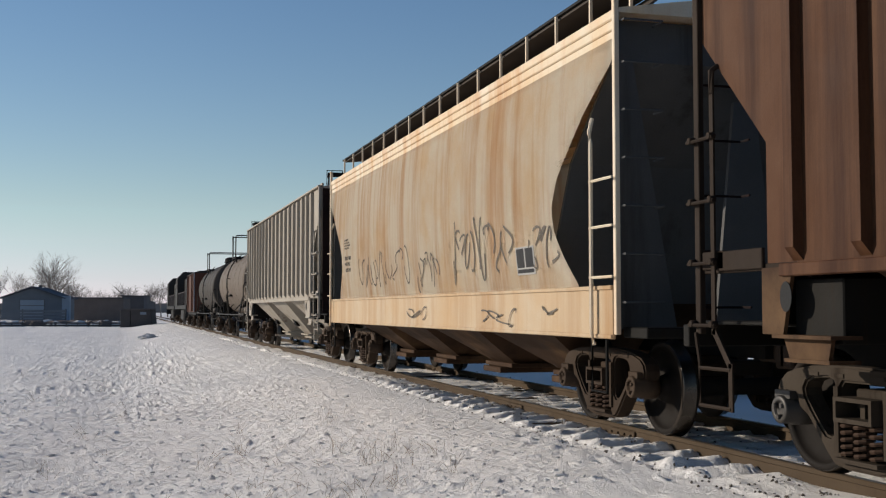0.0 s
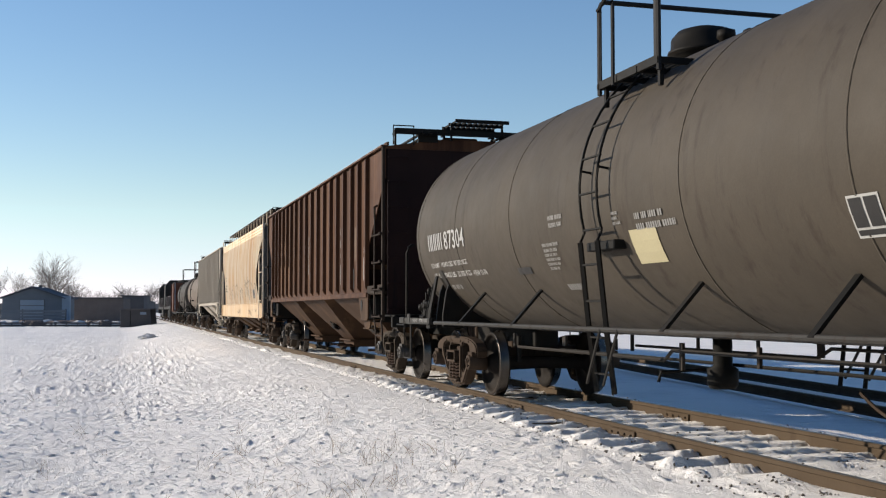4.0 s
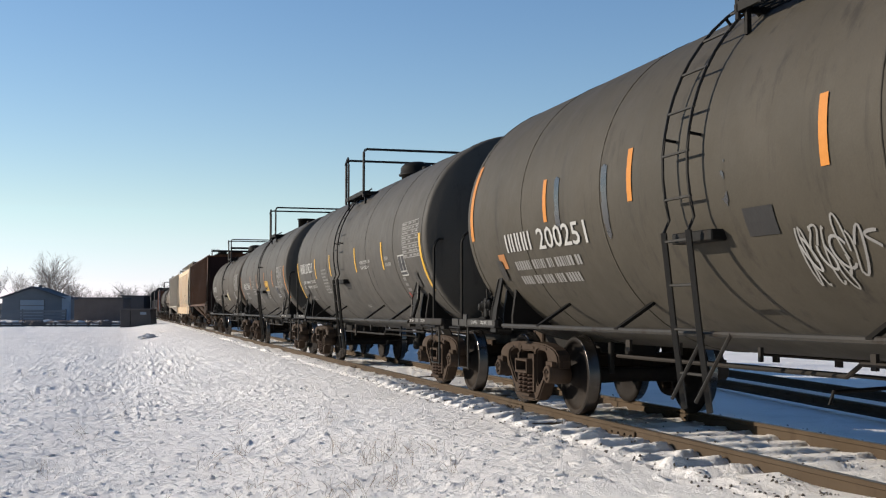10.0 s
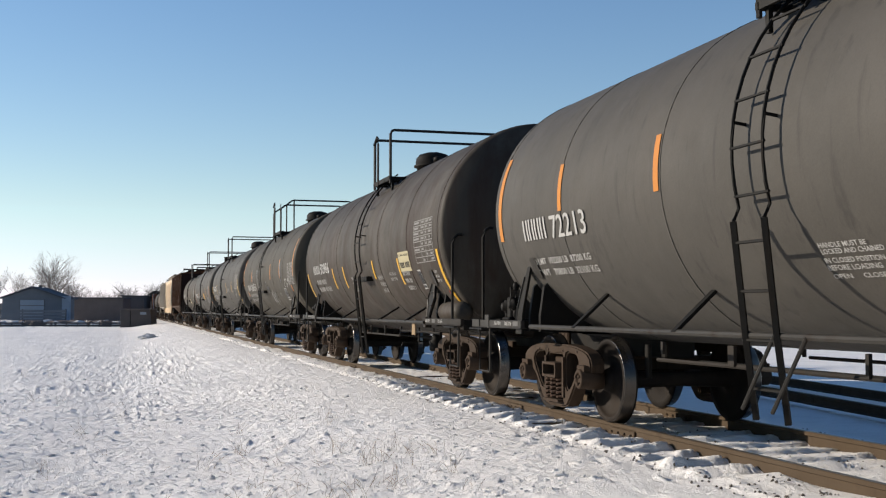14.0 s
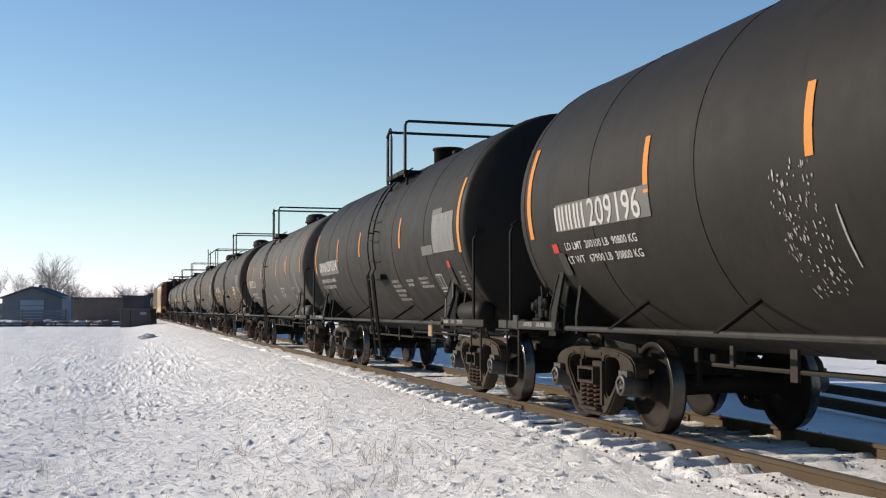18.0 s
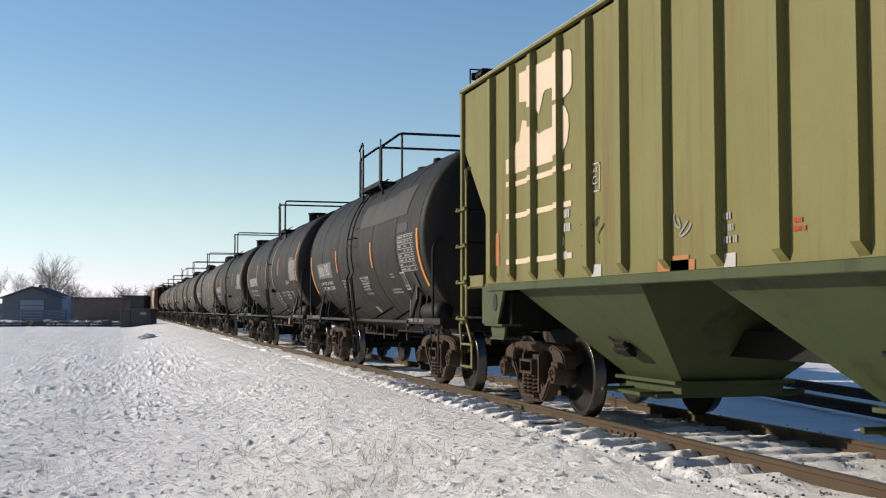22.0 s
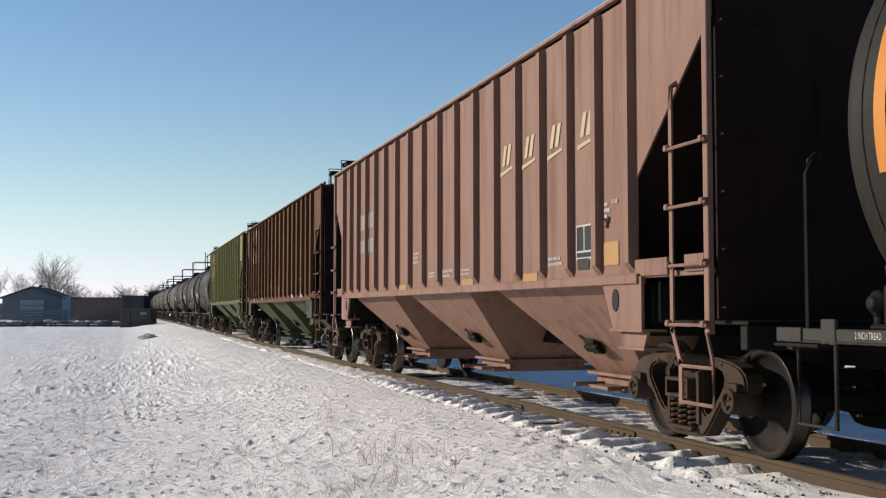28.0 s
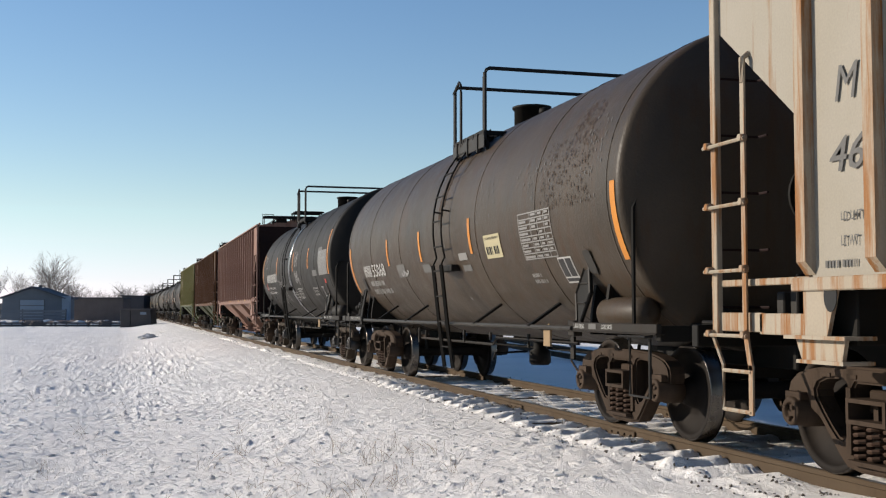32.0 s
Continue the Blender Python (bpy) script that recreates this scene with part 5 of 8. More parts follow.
# wooden ties whose edges show through the snow
bm = bmesh.new()
box(bm, (0, 0, -0.09), (2.62, 0.205, 0.18))
first_tie = part("railroad_tie", bm, "tie_wood", None, "", 0.008)
tagged(first_tie, "weathered brown wooden tie with snow lying over it", "railroad tie", "ties under the track")
rnd = random.Random(31)
for k in range(15, 170):
    m = pose(TRACK + rnd.uniform(-0.06, 0.06), 0.53 * k + 0.145, -0.126 + rnd.uniform(-0.018, 0.010) - (0.05 if k > 42 else 0.0), 0, 0, rnd.uniform(-0.8, 0.8))
    if k == 15:
        first_tie.matrix_basis = m
    else:
        copy_thing(first_tie, m)
# a siding that leaves to the far side, half buried
for off in (0.0, 1.5):
    o = rail_line("rail_siding", 9.3 + off, 5.9, 26.0 + off, 110.0, "dark rail of a siding half buried in snow")
    o.location.z = -0.16


# ---- the train ----
def place(a2, a3):
    """Middle and half the truck spacing from the two inner axles."""
    return (a2 + a3) / 2 * SCALE, (a2 - a3) / 2 * SCALE + AXLE


TRAIN = []


def add(made):
    TRAIN.append(made[0])
    return made


brown = add(hopper_car(*place(5.69, -5.87), ("hop_brown", "hop_brown_low", "hop_brown"), "rust-brown ribbed covered hopper with worn peeling patches", ribs=17, gear="truck_tan", seed=1, ladder_mat="grime_brown", narrow_web=True))
grey_hop = add(hopper_car(*place(38.6, 27.7), ("hop_grey", "hop_grey", "hop_grey"), "grey ribbed covered hopper with dusty sides", ribs=18, seed=2))
t87 = add(tank_car(*place(-11.72, -21.21), 1.47, "tank_brown", "brown-grey tank car with white stencils", dome="cap", front=0.02, reservoir=False, ladder=-0.5, rod_brace=True, seed=4))
t31 = add(tank_car(*place(-26.83, -35.41), 1.575, "tank_grey", "dark grey tank car with faded orange stripes and a yellow placard", reservoir=False, ladder=-0.7, deck_y=(0.23, -1.10), seed=5))
t20 = add(tank_car(*place(-41.23, -50.35), 1.57, "tank_grey", "dark grey tank car with yellow stripes and chipped paint", reservoir=False, deck_y=(0.92, -0.95), dome="cap", ladder=0.4, seed=6))
t200 = add(tank_car(*place(-56.12, -65.11), 1.585, "tank_olive", "olive-grey tank car with pale ladder and scrawled paint", dome="cap", ladder=0.35, rod_brace=True, rear=0.09, slope_rail=True, deck_y=(-0.30, -1.95), dome_at=-0.95, tall=1.0, reservoir=False, seed=7))
t30 = add(tank_car(*place(-70.89, -79.41), 1.595, "tank_streaked", "brownish tank car with streaked dust and yellow stripes", dome="cap", ladder=-0.7, board=True, seed=8))
t72 = add(tank_car(*place(-85.15, -94.7), 1.52, "tank_grey", "grey tank car with orange stripes", dome="cap", ladder=0.6, rod_brace=True, beam=False, seed=9))
t204 = add(tank_car(*place(-100.52, -108.94), 1.58, "tank_black", "black tank car with orange stripes and a plate of tables", gear="truck_tan", shift=-0.11, ladder=-0.75, board=True, seed=10))
t196 = add(tank_car(*place(-114.75, -123.19), 1.58, "tank_black", "black tank car with orange stripes and a pale jacket band", gear="truck_tan", shift=-0.11, ladder=-0.78, straps=(-1.15,), band="pale_band", board=True, seed=11))
tvt = add(tank_car(*place(-129.06, -135.90), 1.595, "tank_black", "short black tank car with grey painted-over patches", slope_rail=True, deck_y=(0.98, -0.95), dome="low", tall=0.95, ladder=-0.1, beam=False, seed=12))
green = add(hopper_car(*place(-141.90, -153.49), ("hop_green", "hop_green_low", "hop_green"), "yellow-green ribbed covered hopper with a white emblem", ribs=20, seed=13, rib_shift=0.065, eave=4.17))
bnb = add(hopper_car(*place(-159.47, -170.8), ("hop_bn", "hop_bn_low", "hop_bn"), "red-brown ribbed covered hopper with green bays and a flaking emblem", ribs=17, gear="truck_tan", seed=14, rib_shift=0.06))
bns = add(hopper_car(*place(-176.90, -188.31), ("hop_mauve", "hop_mauve", "hop_mauve"), "mauve-brown ribbed covered hopper with slanted cream letters", ribs=18, seed=15, rib_shift=0.15))
t183 = add(tank_car(*place(-194.03, -202.45), 1.61, "tank_black", "black tank car with white scrawls and a shiny band", gear="truck_tan", shift=-0.12, ladder=0.42, deck_y=(0.24, -1.06), straps=(-0.04,), band="gloss_black", board=True, seed=16))
t55 = add(tank_car(*place(-208.08, -217.08), 1.58, "tank_rusty", "brown-black tank car with blistered paint and rust streaks", rear=0.10, ladder=-0.64, board=True, fascia=True, deck_y=(0.48, -0.95), seed=17))
white = add(hopper_car(*place(-222.75, -234.3), ("hop_cream", "cream_rusty", "cream_rusty"), "cream ribbed covered hopper with rust at its posts", ribs=17, cut_front=0.0, rail_front=0.76, sill=1.43, end_len=1.24, seed=18, narrow_web=True, low_end=True))


# ---- the smooth-sided hopper ----
def smooth_hopper(y0, half, label):
    """A covered hopper with bulging smooth sides, rounded end cut-outs and a plate skirt."""
    mat = "hop_tan"
    car = tagged(new("hopper_car"), label, "hopper car", "cars of the freight train")
    car.matrix_basis = pose(TRACK, y0, 0)
    E, sill, eave = half + 1.42, 1.42, 4.10

    def side_x(z):
        t = (z - 2.75) / 1.35
        return 1.60 - 0.10 * t * t

    def end_y(z):
        """The side's end: a lens-shaped cut-out over the truck."""
        pts = ((sill - 0.1, half + 0.50), (1.45, half + 0.46), (1.77, half + 0.13), (2.05, half - 0.09), (2.31, half - 0.13), (2.6, half + 0.05), (3.18, half + 0.77), (3.59, E), (9, E))
        for (za, ya), (zb, yb) in zip(pts, pts[1:]):
            if z <= zb:
                return ya + (yb - ya) * (z - za) / (zb - za)

    zs = [sill + (eave - 0.30 - sill) * i / 26 for i in range(27)]
    ys = [-1 + 2 * k / 30 for k in range(31)]
    for sx in (-1, 1):
        bm = bmesh.new()
        grid = [[bm.verts.new((sx * side_x(z), end_y(z) * u, z)) for u in ys] for z in zs]
        for i in range(26):
            for k in range(30):
                bm.faces.new((grid[i][k], grid[i][k + 1], grid[i + 1][k + 1], grid[i + 1][k])).smooth = True
        bmesh.ops.solidify(bm, geom=bm.faces[:], thickness=0.012)
        part("side_sheet", bm, mat, car, "smooth bulging cream side with long rust stains")
        for j, z in enumerate((eave - 0.27, eave - 0.17, eave - 0.07)):
            bm = bmesh.new()
            box(bm, (sx * 1.52, 0, z), (0.03 + 0.014 * j, 2 * E, 0.095))
            part("top_chord", bm, mat, car, "", 0.012)
        bm = bmesh.new()
        box(bm, (sx * 1.55, 0, 1.19), (0.03, 2 * E - 0.10, 0.47))
        sk = part("skirt_plate", bm, "hop_tan_low", car, "deep plate along the bottom of the side", 0.006)
        for z, wd in ((sill + 0.02, 0.09), (0.98, 0.08)):
            bm = bmesh.new()
            box(bm, (sx * 1.555, 0, z), (wd * 0.6, 2 * E - 0.12, 0.04))
            part("skirt_flange", bm, "hop_tan_low", sk, "", 0.006)
        # roof walkway supports
        tm = None
        for k in range(16):
            m = pose(sx * 1.28, -E + 0.2 + (2 * E - 0.4) * k / 15, eave)
            if tm is None:
                bm = bmesh.new()
                box(bm, (0, 0, 0.22), (0.03, 0.03, 0.46))
                tm = part("walkway_post", bm, mat, car)
                tm.matrix_basis = m
            else:
                share(tm, "walkway_post", car, m)
        bm = bmesh.new()
        box(bm, (sx * 1.25, 0, eave + 0.46), (0.05, 2 * E + 0.2, 0.03))
        part("walkway_edge", bm, "black_steel", car)
        bm = bmesh.new()
        prism(bm, [(sx * 1.24, eave + 0.44), (sx * 0.6, eave + 0.50), (sx * 0.6, eave + 0.47), (sx * 1.24, eave + 0.41)], -E, E, "xz")
        part("roof_walkway", bm, "walk_mesh", car, "dark steel walkway on the roof")
        bm = bmesh.new()
        prism(bm, [(sx * 1.2, eave), (sx * 0.7, eave + 0.40), (sx * 0.66, eave + 0.40), (sx * 1.16, eave)], -E + 0.3, E - 0.3, "xz")
        part("roof_slope", bm, "walk_mesh", car)
    bm = bmesh.new()
    prism(bm, [(-1.53, eave - 0.02), (-0.5, eave + 0.14), (0.5, eave + 0.14), (1.53, eave - 0.02), (1.53, eave - 0.06), (-1.53, eave - 0.06)], -E, E, "xz")
    part("roof", bm, mat, car)
    for k in range(10):
        bm = bmesh.new()
        lathe(bm, [(eave + 0.1, 0.38), (eave + 0.27, 0.38), (eave + 0.30, 0.30)], "z", (0, -E + 1 + (2 * E - 2) * k / 9, 0), 20)
        part("hatch", bm, mat, car)
    w = (2 * half - 1.0) / 4
    for b in range(4):
        yc = -half + 0.5 + w * (b + 0.5)
        bm = bmesh.new()
        lv = []
        for xx, hw, z in ((0.55, 0.5, 0.46), (1.40, w * 0.42, 1.0), (1.40, w / 2, 1.5)):
            lv.append([bm.verts.new(v) for v in ((-xx, yc - hw, z), (xx, yc - hw, z), (xx, yc + hw, z), (-xx, yc + hw, z))])
        bm.faces.new(lv[0]), bm.faces.new(lv[-1])
        for A, Bq in zip(lv, lv[1:]):
            for i in range(4):
                bm.faces.new((A[i], A[(i + 1) % 4], Bq[(i + 1) % 4], Bq[i]))
        bay = part("bay", bm, "hop_brown_low", car, "dusty sloping hopper bay")
        bm = bmesh.new()
        box(bm, (0, yc, 0.44), (1.3, 1.2, 0.06))
        box(bm, (0, yc, 0.37), (1.5, 0.8, 0.08))
        part("outlet_gate", bm, "hop_brown_low", bay, "", 0.008)
    for s in (-1, 1):
        truck(car, s * half, "truck_rust")
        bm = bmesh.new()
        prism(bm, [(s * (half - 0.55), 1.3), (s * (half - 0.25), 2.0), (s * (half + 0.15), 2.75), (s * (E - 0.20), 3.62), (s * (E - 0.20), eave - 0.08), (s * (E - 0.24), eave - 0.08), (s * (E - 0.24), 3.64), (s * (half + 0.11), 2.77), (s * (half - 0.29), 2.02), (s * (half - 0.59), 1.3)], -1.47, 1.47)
        part("end_slope_sheet", bm, "tan_end", car, "slope sheet closing the end, greyed for its shade")
        for sx in (-1, 1):
            bm = bmesh.new()
            box(bm, (sx * 1.54, s * E, 2.65), (0.05, 0.06, 3.3))
            part("corner_post", bm, mat, car, "upright post at the car corner", 0.006)
            bm = bmesh.new()
            yr = s * (half + 1.0)
            tube(bm, [(sx * 1.56, yr - s * 0.1, 3.1), (sx * 1.62, yr - s * 0.03, 2.95), (sx * 1.62, yr, 2.85), (sx * 1.62, yr, 1.0), (sx * 1.62, yr + s * 0.06, 0.9)], 0.022)
            part("ladder_rail", bm, mat, car)
            for z in (1.54, 2.02, 2.47):
                bm = bmesh.new()
                tube(bm, [(sx * 1.62, yr - s * 0.04, z), (sx * 1.60, s * (E + 0.03), z)], 0.014, 5)
                part("rung", bm, mat, car)
            for z in (1.3, 1.75, 2.2, 2.65, 3.1, 3.55, 3.95):
                bm = bmesh.new()
                tube(bm, [(sx * 1.5, s * (E + 0.04), z), (sx * 1.5, s * (E + 0.10), z), (sx * 1.1, s * (E + 0.10), z), (sx * 1.1, s * (E - 0.1), z)], 0.011, 5)
                part("end_rung", bm, "tan_end", car)
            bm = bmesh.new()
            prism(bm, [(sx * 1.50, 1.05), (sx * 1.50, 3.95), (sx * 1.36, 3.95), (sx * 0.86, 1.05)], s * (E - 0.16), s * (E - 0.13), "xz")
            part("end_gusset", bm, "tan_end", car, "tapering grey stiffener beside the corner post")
            stirrup(car, sx * 1.55, s * (half + 0.85), s * (half + 1.2), 1.0, 0.45, "black_steel")
        bm = bmesh.new()
        box(bm, (0, s * (half + 1.6), 1.02), (2.9, 0.5, 0.1))
        part("end_platform", bm, "black_steel", car, "", 0.01)
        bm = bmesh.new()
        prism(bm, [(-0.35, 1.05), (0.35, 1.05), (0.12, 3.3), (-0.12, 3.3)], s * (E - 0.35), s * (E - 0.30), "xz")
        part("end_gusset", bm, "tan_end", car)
        coupler(car, s * (half + 1.98), s)
    bm = bmesh.new()
    box(bm, (0, 0, 0.90), (0.34, 2 * half + 3.4, 0.26))
    part("centre_sill", bm, "black_steel", car)
    return car, (lambda y, z, lift: Vector((-side_x(z) - lift if z > sill else -1.57 - lift, y, z)))


tan_hop = add(smooth_hopper(*place(21.9, 11.72), "cream smooth-sided covered hopper with orange rust stains and scrawls"))

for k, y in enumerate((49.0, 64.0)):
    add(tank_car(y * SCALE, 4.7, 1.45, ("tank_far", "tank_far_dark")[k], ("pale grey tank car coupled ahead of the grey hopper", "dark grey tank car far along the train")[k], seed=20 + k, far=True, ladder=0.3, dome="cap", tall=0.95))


# ---- locomotives and a boxcar at the head of the train ----
def boxcar(y0, half):
    car = tagged(new("boxcar"), "faded red boxcar with a pale corner near the locomotives", "boxcar", "cars of the freight train")
    car.matrix_basis = pose(TRACK, y0, 0)
    for sx in (-1, 1):
        bm = bmesh.new()
        box(bm, (sx * 1.42, 0, 2.4), (0.06, 2 * half + 1.6, 2.6))
        part("side_wall", bm, "loco_red", car)
        bm = bmesh.new()
        box(bm, (sx * 1.48, 0, 2.35), (0.06, 2.4, 2.4))
        part("door", bm, "loco_red", car, "sliding door", 0.01)
        for k in range(7):
            bm = bmesh.new()
            box(bm, (sx * 1.47, -half - 0.7 + (2 * half + 1.4) * k / 6, 2.4), (0.07, 0.08, 2.5))
            part("side_post", bm, "door_pale" if k == 0 else "loco_red", car)
    for s in (-1, 1):
        bm = bmesh.new()
        box(bm, (0, s * (half + 0.8), 2.4), (2.8, 0.06, 2.6))
        part("end_wall", bm, "loco_red", car)
        truck(car, s * (half - 0.6))
        coupler(car, s * (half + 1.3), s)
    bm = bmesh.new()
    prism(bm, [(-1.48, 3.68), (0, 3.95), (1.48, 3.68), (1.48, 3.64), (-1.48, 3.64)], -half - 0.85, half + 0.85, "xz")
    part("roof", bm, "loco_black", car)
    bm = bmesh.new()
    box(bm, (0, 0, 1.02), (2.7, 2 * half + 2.0, 0.2))
    part("underframe", bm, "black_steel", car)
    return car, None


def locomotive(y0, front, label):
    car = tagged(new("locomotive"), label, "locomotive", "cars of the freight train")
    car.matrix_basis = pose(TRACK, y0, 0, 0, 0, 0 if front > 0 else 180)
    bm = bmesh.new()
    box(bm, (0, 0, 1.45), (2.9, 17.4, 0.30))
    part("frame", bm, "loco_black", car, "", 0.02)
    bm = bmesh.new()
    prism(bm, [(-0.9, 1.6), (0.9, 1.6), (0.9, 3.75), (0.6, 4.05), (-0.6, 4.05), (-0.9, 3.75)], -8.0, 3.6, "xz")
    part("long_hood", bm, "loco_black", car, "black engine hood", 0.03)
    for k in range(9):
        bm = bmesh.new()
        for sx in (-1, 1):
            box(bm, (sx * 0.91, -7.2 + 1.2 * k, 2.6), (0.03, 0.95, 1.6))
        part("hood_door", bm, "loco_black", car, "", 0.01)
    for k in range(3):
        bm = bmesh.new()
        lathe(bm, [(4.0, 0.5), (4.18, 0.5), (4.22, 0.35)], "z", (0, -6.8 + 1.5 * k, 0), 18)
        part("roof_fan", bm, "loco_black", car)
    bm = bmesh.new()
    prism(bm, [(-1.5, 1.6), (1.5, 1.6), (1.5, 3.9), (1.0, 4.45), (-1.0, 4.45), (-1.5, 3.9)], 3.6, 6.2, "xz")
    cab = part("cab", bm, "loco_black", car, "square cab with a raised roof", 0.03)
    for sx in (-1, 1):
        for k in (0, 1):
            bm = bmesh.new()
            box(bm, (sx * 1.505, 4.3 + 1.1 * k, 3.35), (0.02, 0.8, 0.7))
            part("window", bm, "hut_dark", cab, "dark cab window")
    bm = bmesh.new()
    box(bm, (0, 7.3, 2.45), (1.8, 2.2, 1.7))
    part("short_hood", bm, "loco_black", car, "", 0.08)
    bm = bmesh.new()
    box(bm, (0, 0, 0.85), (2.5, 4.4, 0.9))
    part("fuel_tank", bm, "loco_black", car, "", 0.1)
    for s in (-1, 1):
        truck(car, s * 5.9, "truck_rust")
        bm = bmesh.new()
        box(bm, (0, s * 8.75, 1.2), (2.9, 0.15, 0.8))
        part("pilot", bm, "loco_black", car)
        coupler(car, s * 9.2, s)
    for sx in (-1, 1):
        bm = bmesh.new()
        tube(bm, [(sx * 1.42, -8.4, 1.6), (sx * 1.42, -8.4, 2.6), (sx * 1.42, 3.5, 2.6)], 0.025)
        for k in range(8):
            tube(bm, [(sx * 1.42, -7.4 + 1.5 * k, 1.6), (sx * 1.42, -7.4 + 1.5 * k, 2.6)], 0.02)
        part("handrail", bm, "grey_wall", car)
    return car, None


add(boxcar(77.5 * SCALE, 3.4))
add(locomotive(92.5 * SCALE, -1, "black diesel locomotive with its hood towards the cars"))
add(locomotive(111.5 * SCALE, 1, "black diesel locomotive at the head of the train"))


# ---- the far side of the field ----
def from_eye(side, ahead):
    """A place on the field: metres ahead along the view, and its slope to the side."""
    q = radians(YAW)
    r = side * ahead
    return r * math.cos(q) + ahead * math.sin(q), ahead * math.cos(q) - r * math.sin(q)


FIELD = -0.62


def house():
    h = tagged(new("house"), "low blue-grey gabled house with a pale garage door", "house")
    x, y = from_eye(-0.363, 150)
    h.matrix_basis = pose(x, y, FIELD, 0, 0, -YAW + 8)
    bm = bmesh.new()
    prism(bm, [(-3.8, 0), (3.8, 0), (3.8, 3.45), (0, 4.8), (-3.8, 3.45)], 0, 9, "xz")
    part("wall", bm, "house_blue", h, "blue-grey boarded gable wall")
    for s in (-1, 1):
        bm = bmesh.new()
        prism(bm, [(0, 4.85), (s * 4.25, 3.33), (s * 4.25, 3.45), (0, 5.0)], -0.5, 9.5, "xz")
        part("roof", bm, "shingle", h, "shingled roof slope")
    bm = bmesh.new()
    box(bm, (0, -0.04, 1.65), (3.15, 0.08, 3.1))
    door = part("garage_door", bm, "grey_wall", h, "wide pale garage door", 0.01)
    for k in range(4):
        bm = bmesh.new()
        box(bm, (0, -0.09, 0.55 + 0.76 * k), (3.05, 0.03, 0.70))
        part("door_panel", bm, "door_pale", door, "", 0.01)
    bm = bmesh.new()
    box(bm, (4.3, 0.4, 1.85), (1.0, 0.9, 3.7))
    part("side_porch", bm, "door_pale", h, "", 0.02)
    bm = bmesh.new()
    box(bm, (0.2, 4, 5.0), (0.4, 0.4, 0.5))
    part("chimney", bm, "grey_wall", h)


def board_fence(side, ahead, w, hgt, label):
    o = tagged(new("board_fence"), label, "fence")
    x, y = from_eye(side, ahead)
    o.matrix_basis = pose(x, y, FIELD, 0, 0, -YAW)
    n = int(w / 2.4)
    for k in range(n + 1):
        bm = bmesh.new()
        box(bm, (-w / 2 + w * k / n, 0.06, hgt / 2), (0.12, 0.12, hgt + 0.1))
        part("fence_post", bm, "hut_dark", o)
    for k in range(5):
        bm = bmesh.new()
        box(bm, (0, 0, hgt * (k + 0.5) / 5), (w, 0.05, hgt / 5 - 0.06))
        part("fence_board", bm, "house_blue", o, "", 0.01)


def long_shed(side, ahead, w, hgt, mat, label, name="shed"):
    o = tagged(new(name), label, "shed")
    x, y = from_eye(side, ahead)
    o.matrix_basis = pose(x, y, FIELD, 0, 0, -YAW)
    bm = bmesh.new()
    box(bm, (0, 2, hgt / 2), (w, 4, hgt))
    part("wall", bm, mat, o, "", 0.02)
    bm = bmesh.new()
    prism(bm, [(-w / 2 - 0.2, hgt), (w / 2 + 0.2, hgt), (w / 2 + 0.2, hgt + 0.12), (-w / 2 - 0.2, hgt + 0.18)], -0.3, 4.3, "xz")
    part("roof", bm, "shingle", o)
    for k in range(7):
        bm = bmesh.new()
        box(bm, (0, -0.03, hgt * (k + 0.5) / 7), (w - 0.1 * (k % 3), 0.05, hgt / 7 - 0.05))
        part("wall_board", bm, mat, o)
    return o


def hut():
    o = tagged(new("equipment_hut"), "dark steel equipment hut with a small pale sign beside the track", "hut")
    x, y = from_eye(-0.271, 118)
    o.matrix_basis = pose(x, y, FIELD - 0.05, 0, 0, -YAW)
    bm = bmesh.new()
    prism(bm, [(-1.65, 0), (1.68, 0), (1.45, 1.95), (-1.60, 1.95)], 0, 2.2, "xz")
    part("body", bm, "hut_dark", o, "dark grey metal sides", 0.02)
    bm = bmesh.new()
    box(bm, (-0.08, 1.1, 2.0), (3.3, 2.5, 0.10))
    part("roof", bm, "grey_wall", o, "flat lid with frost", 0.02)
    bm = bmesh.new()
    box(bm, (0.75, -0.03, 1.55), (0.62, 0.05, 0.26))
    part("sign", bm, "door_pale", o)
    bm = bmesh.new()
    box(bm, (-0.6, -0.02, 0.95), (0.05, 0.05, 1.8))
    part("door_edge", bm, "ink", o)


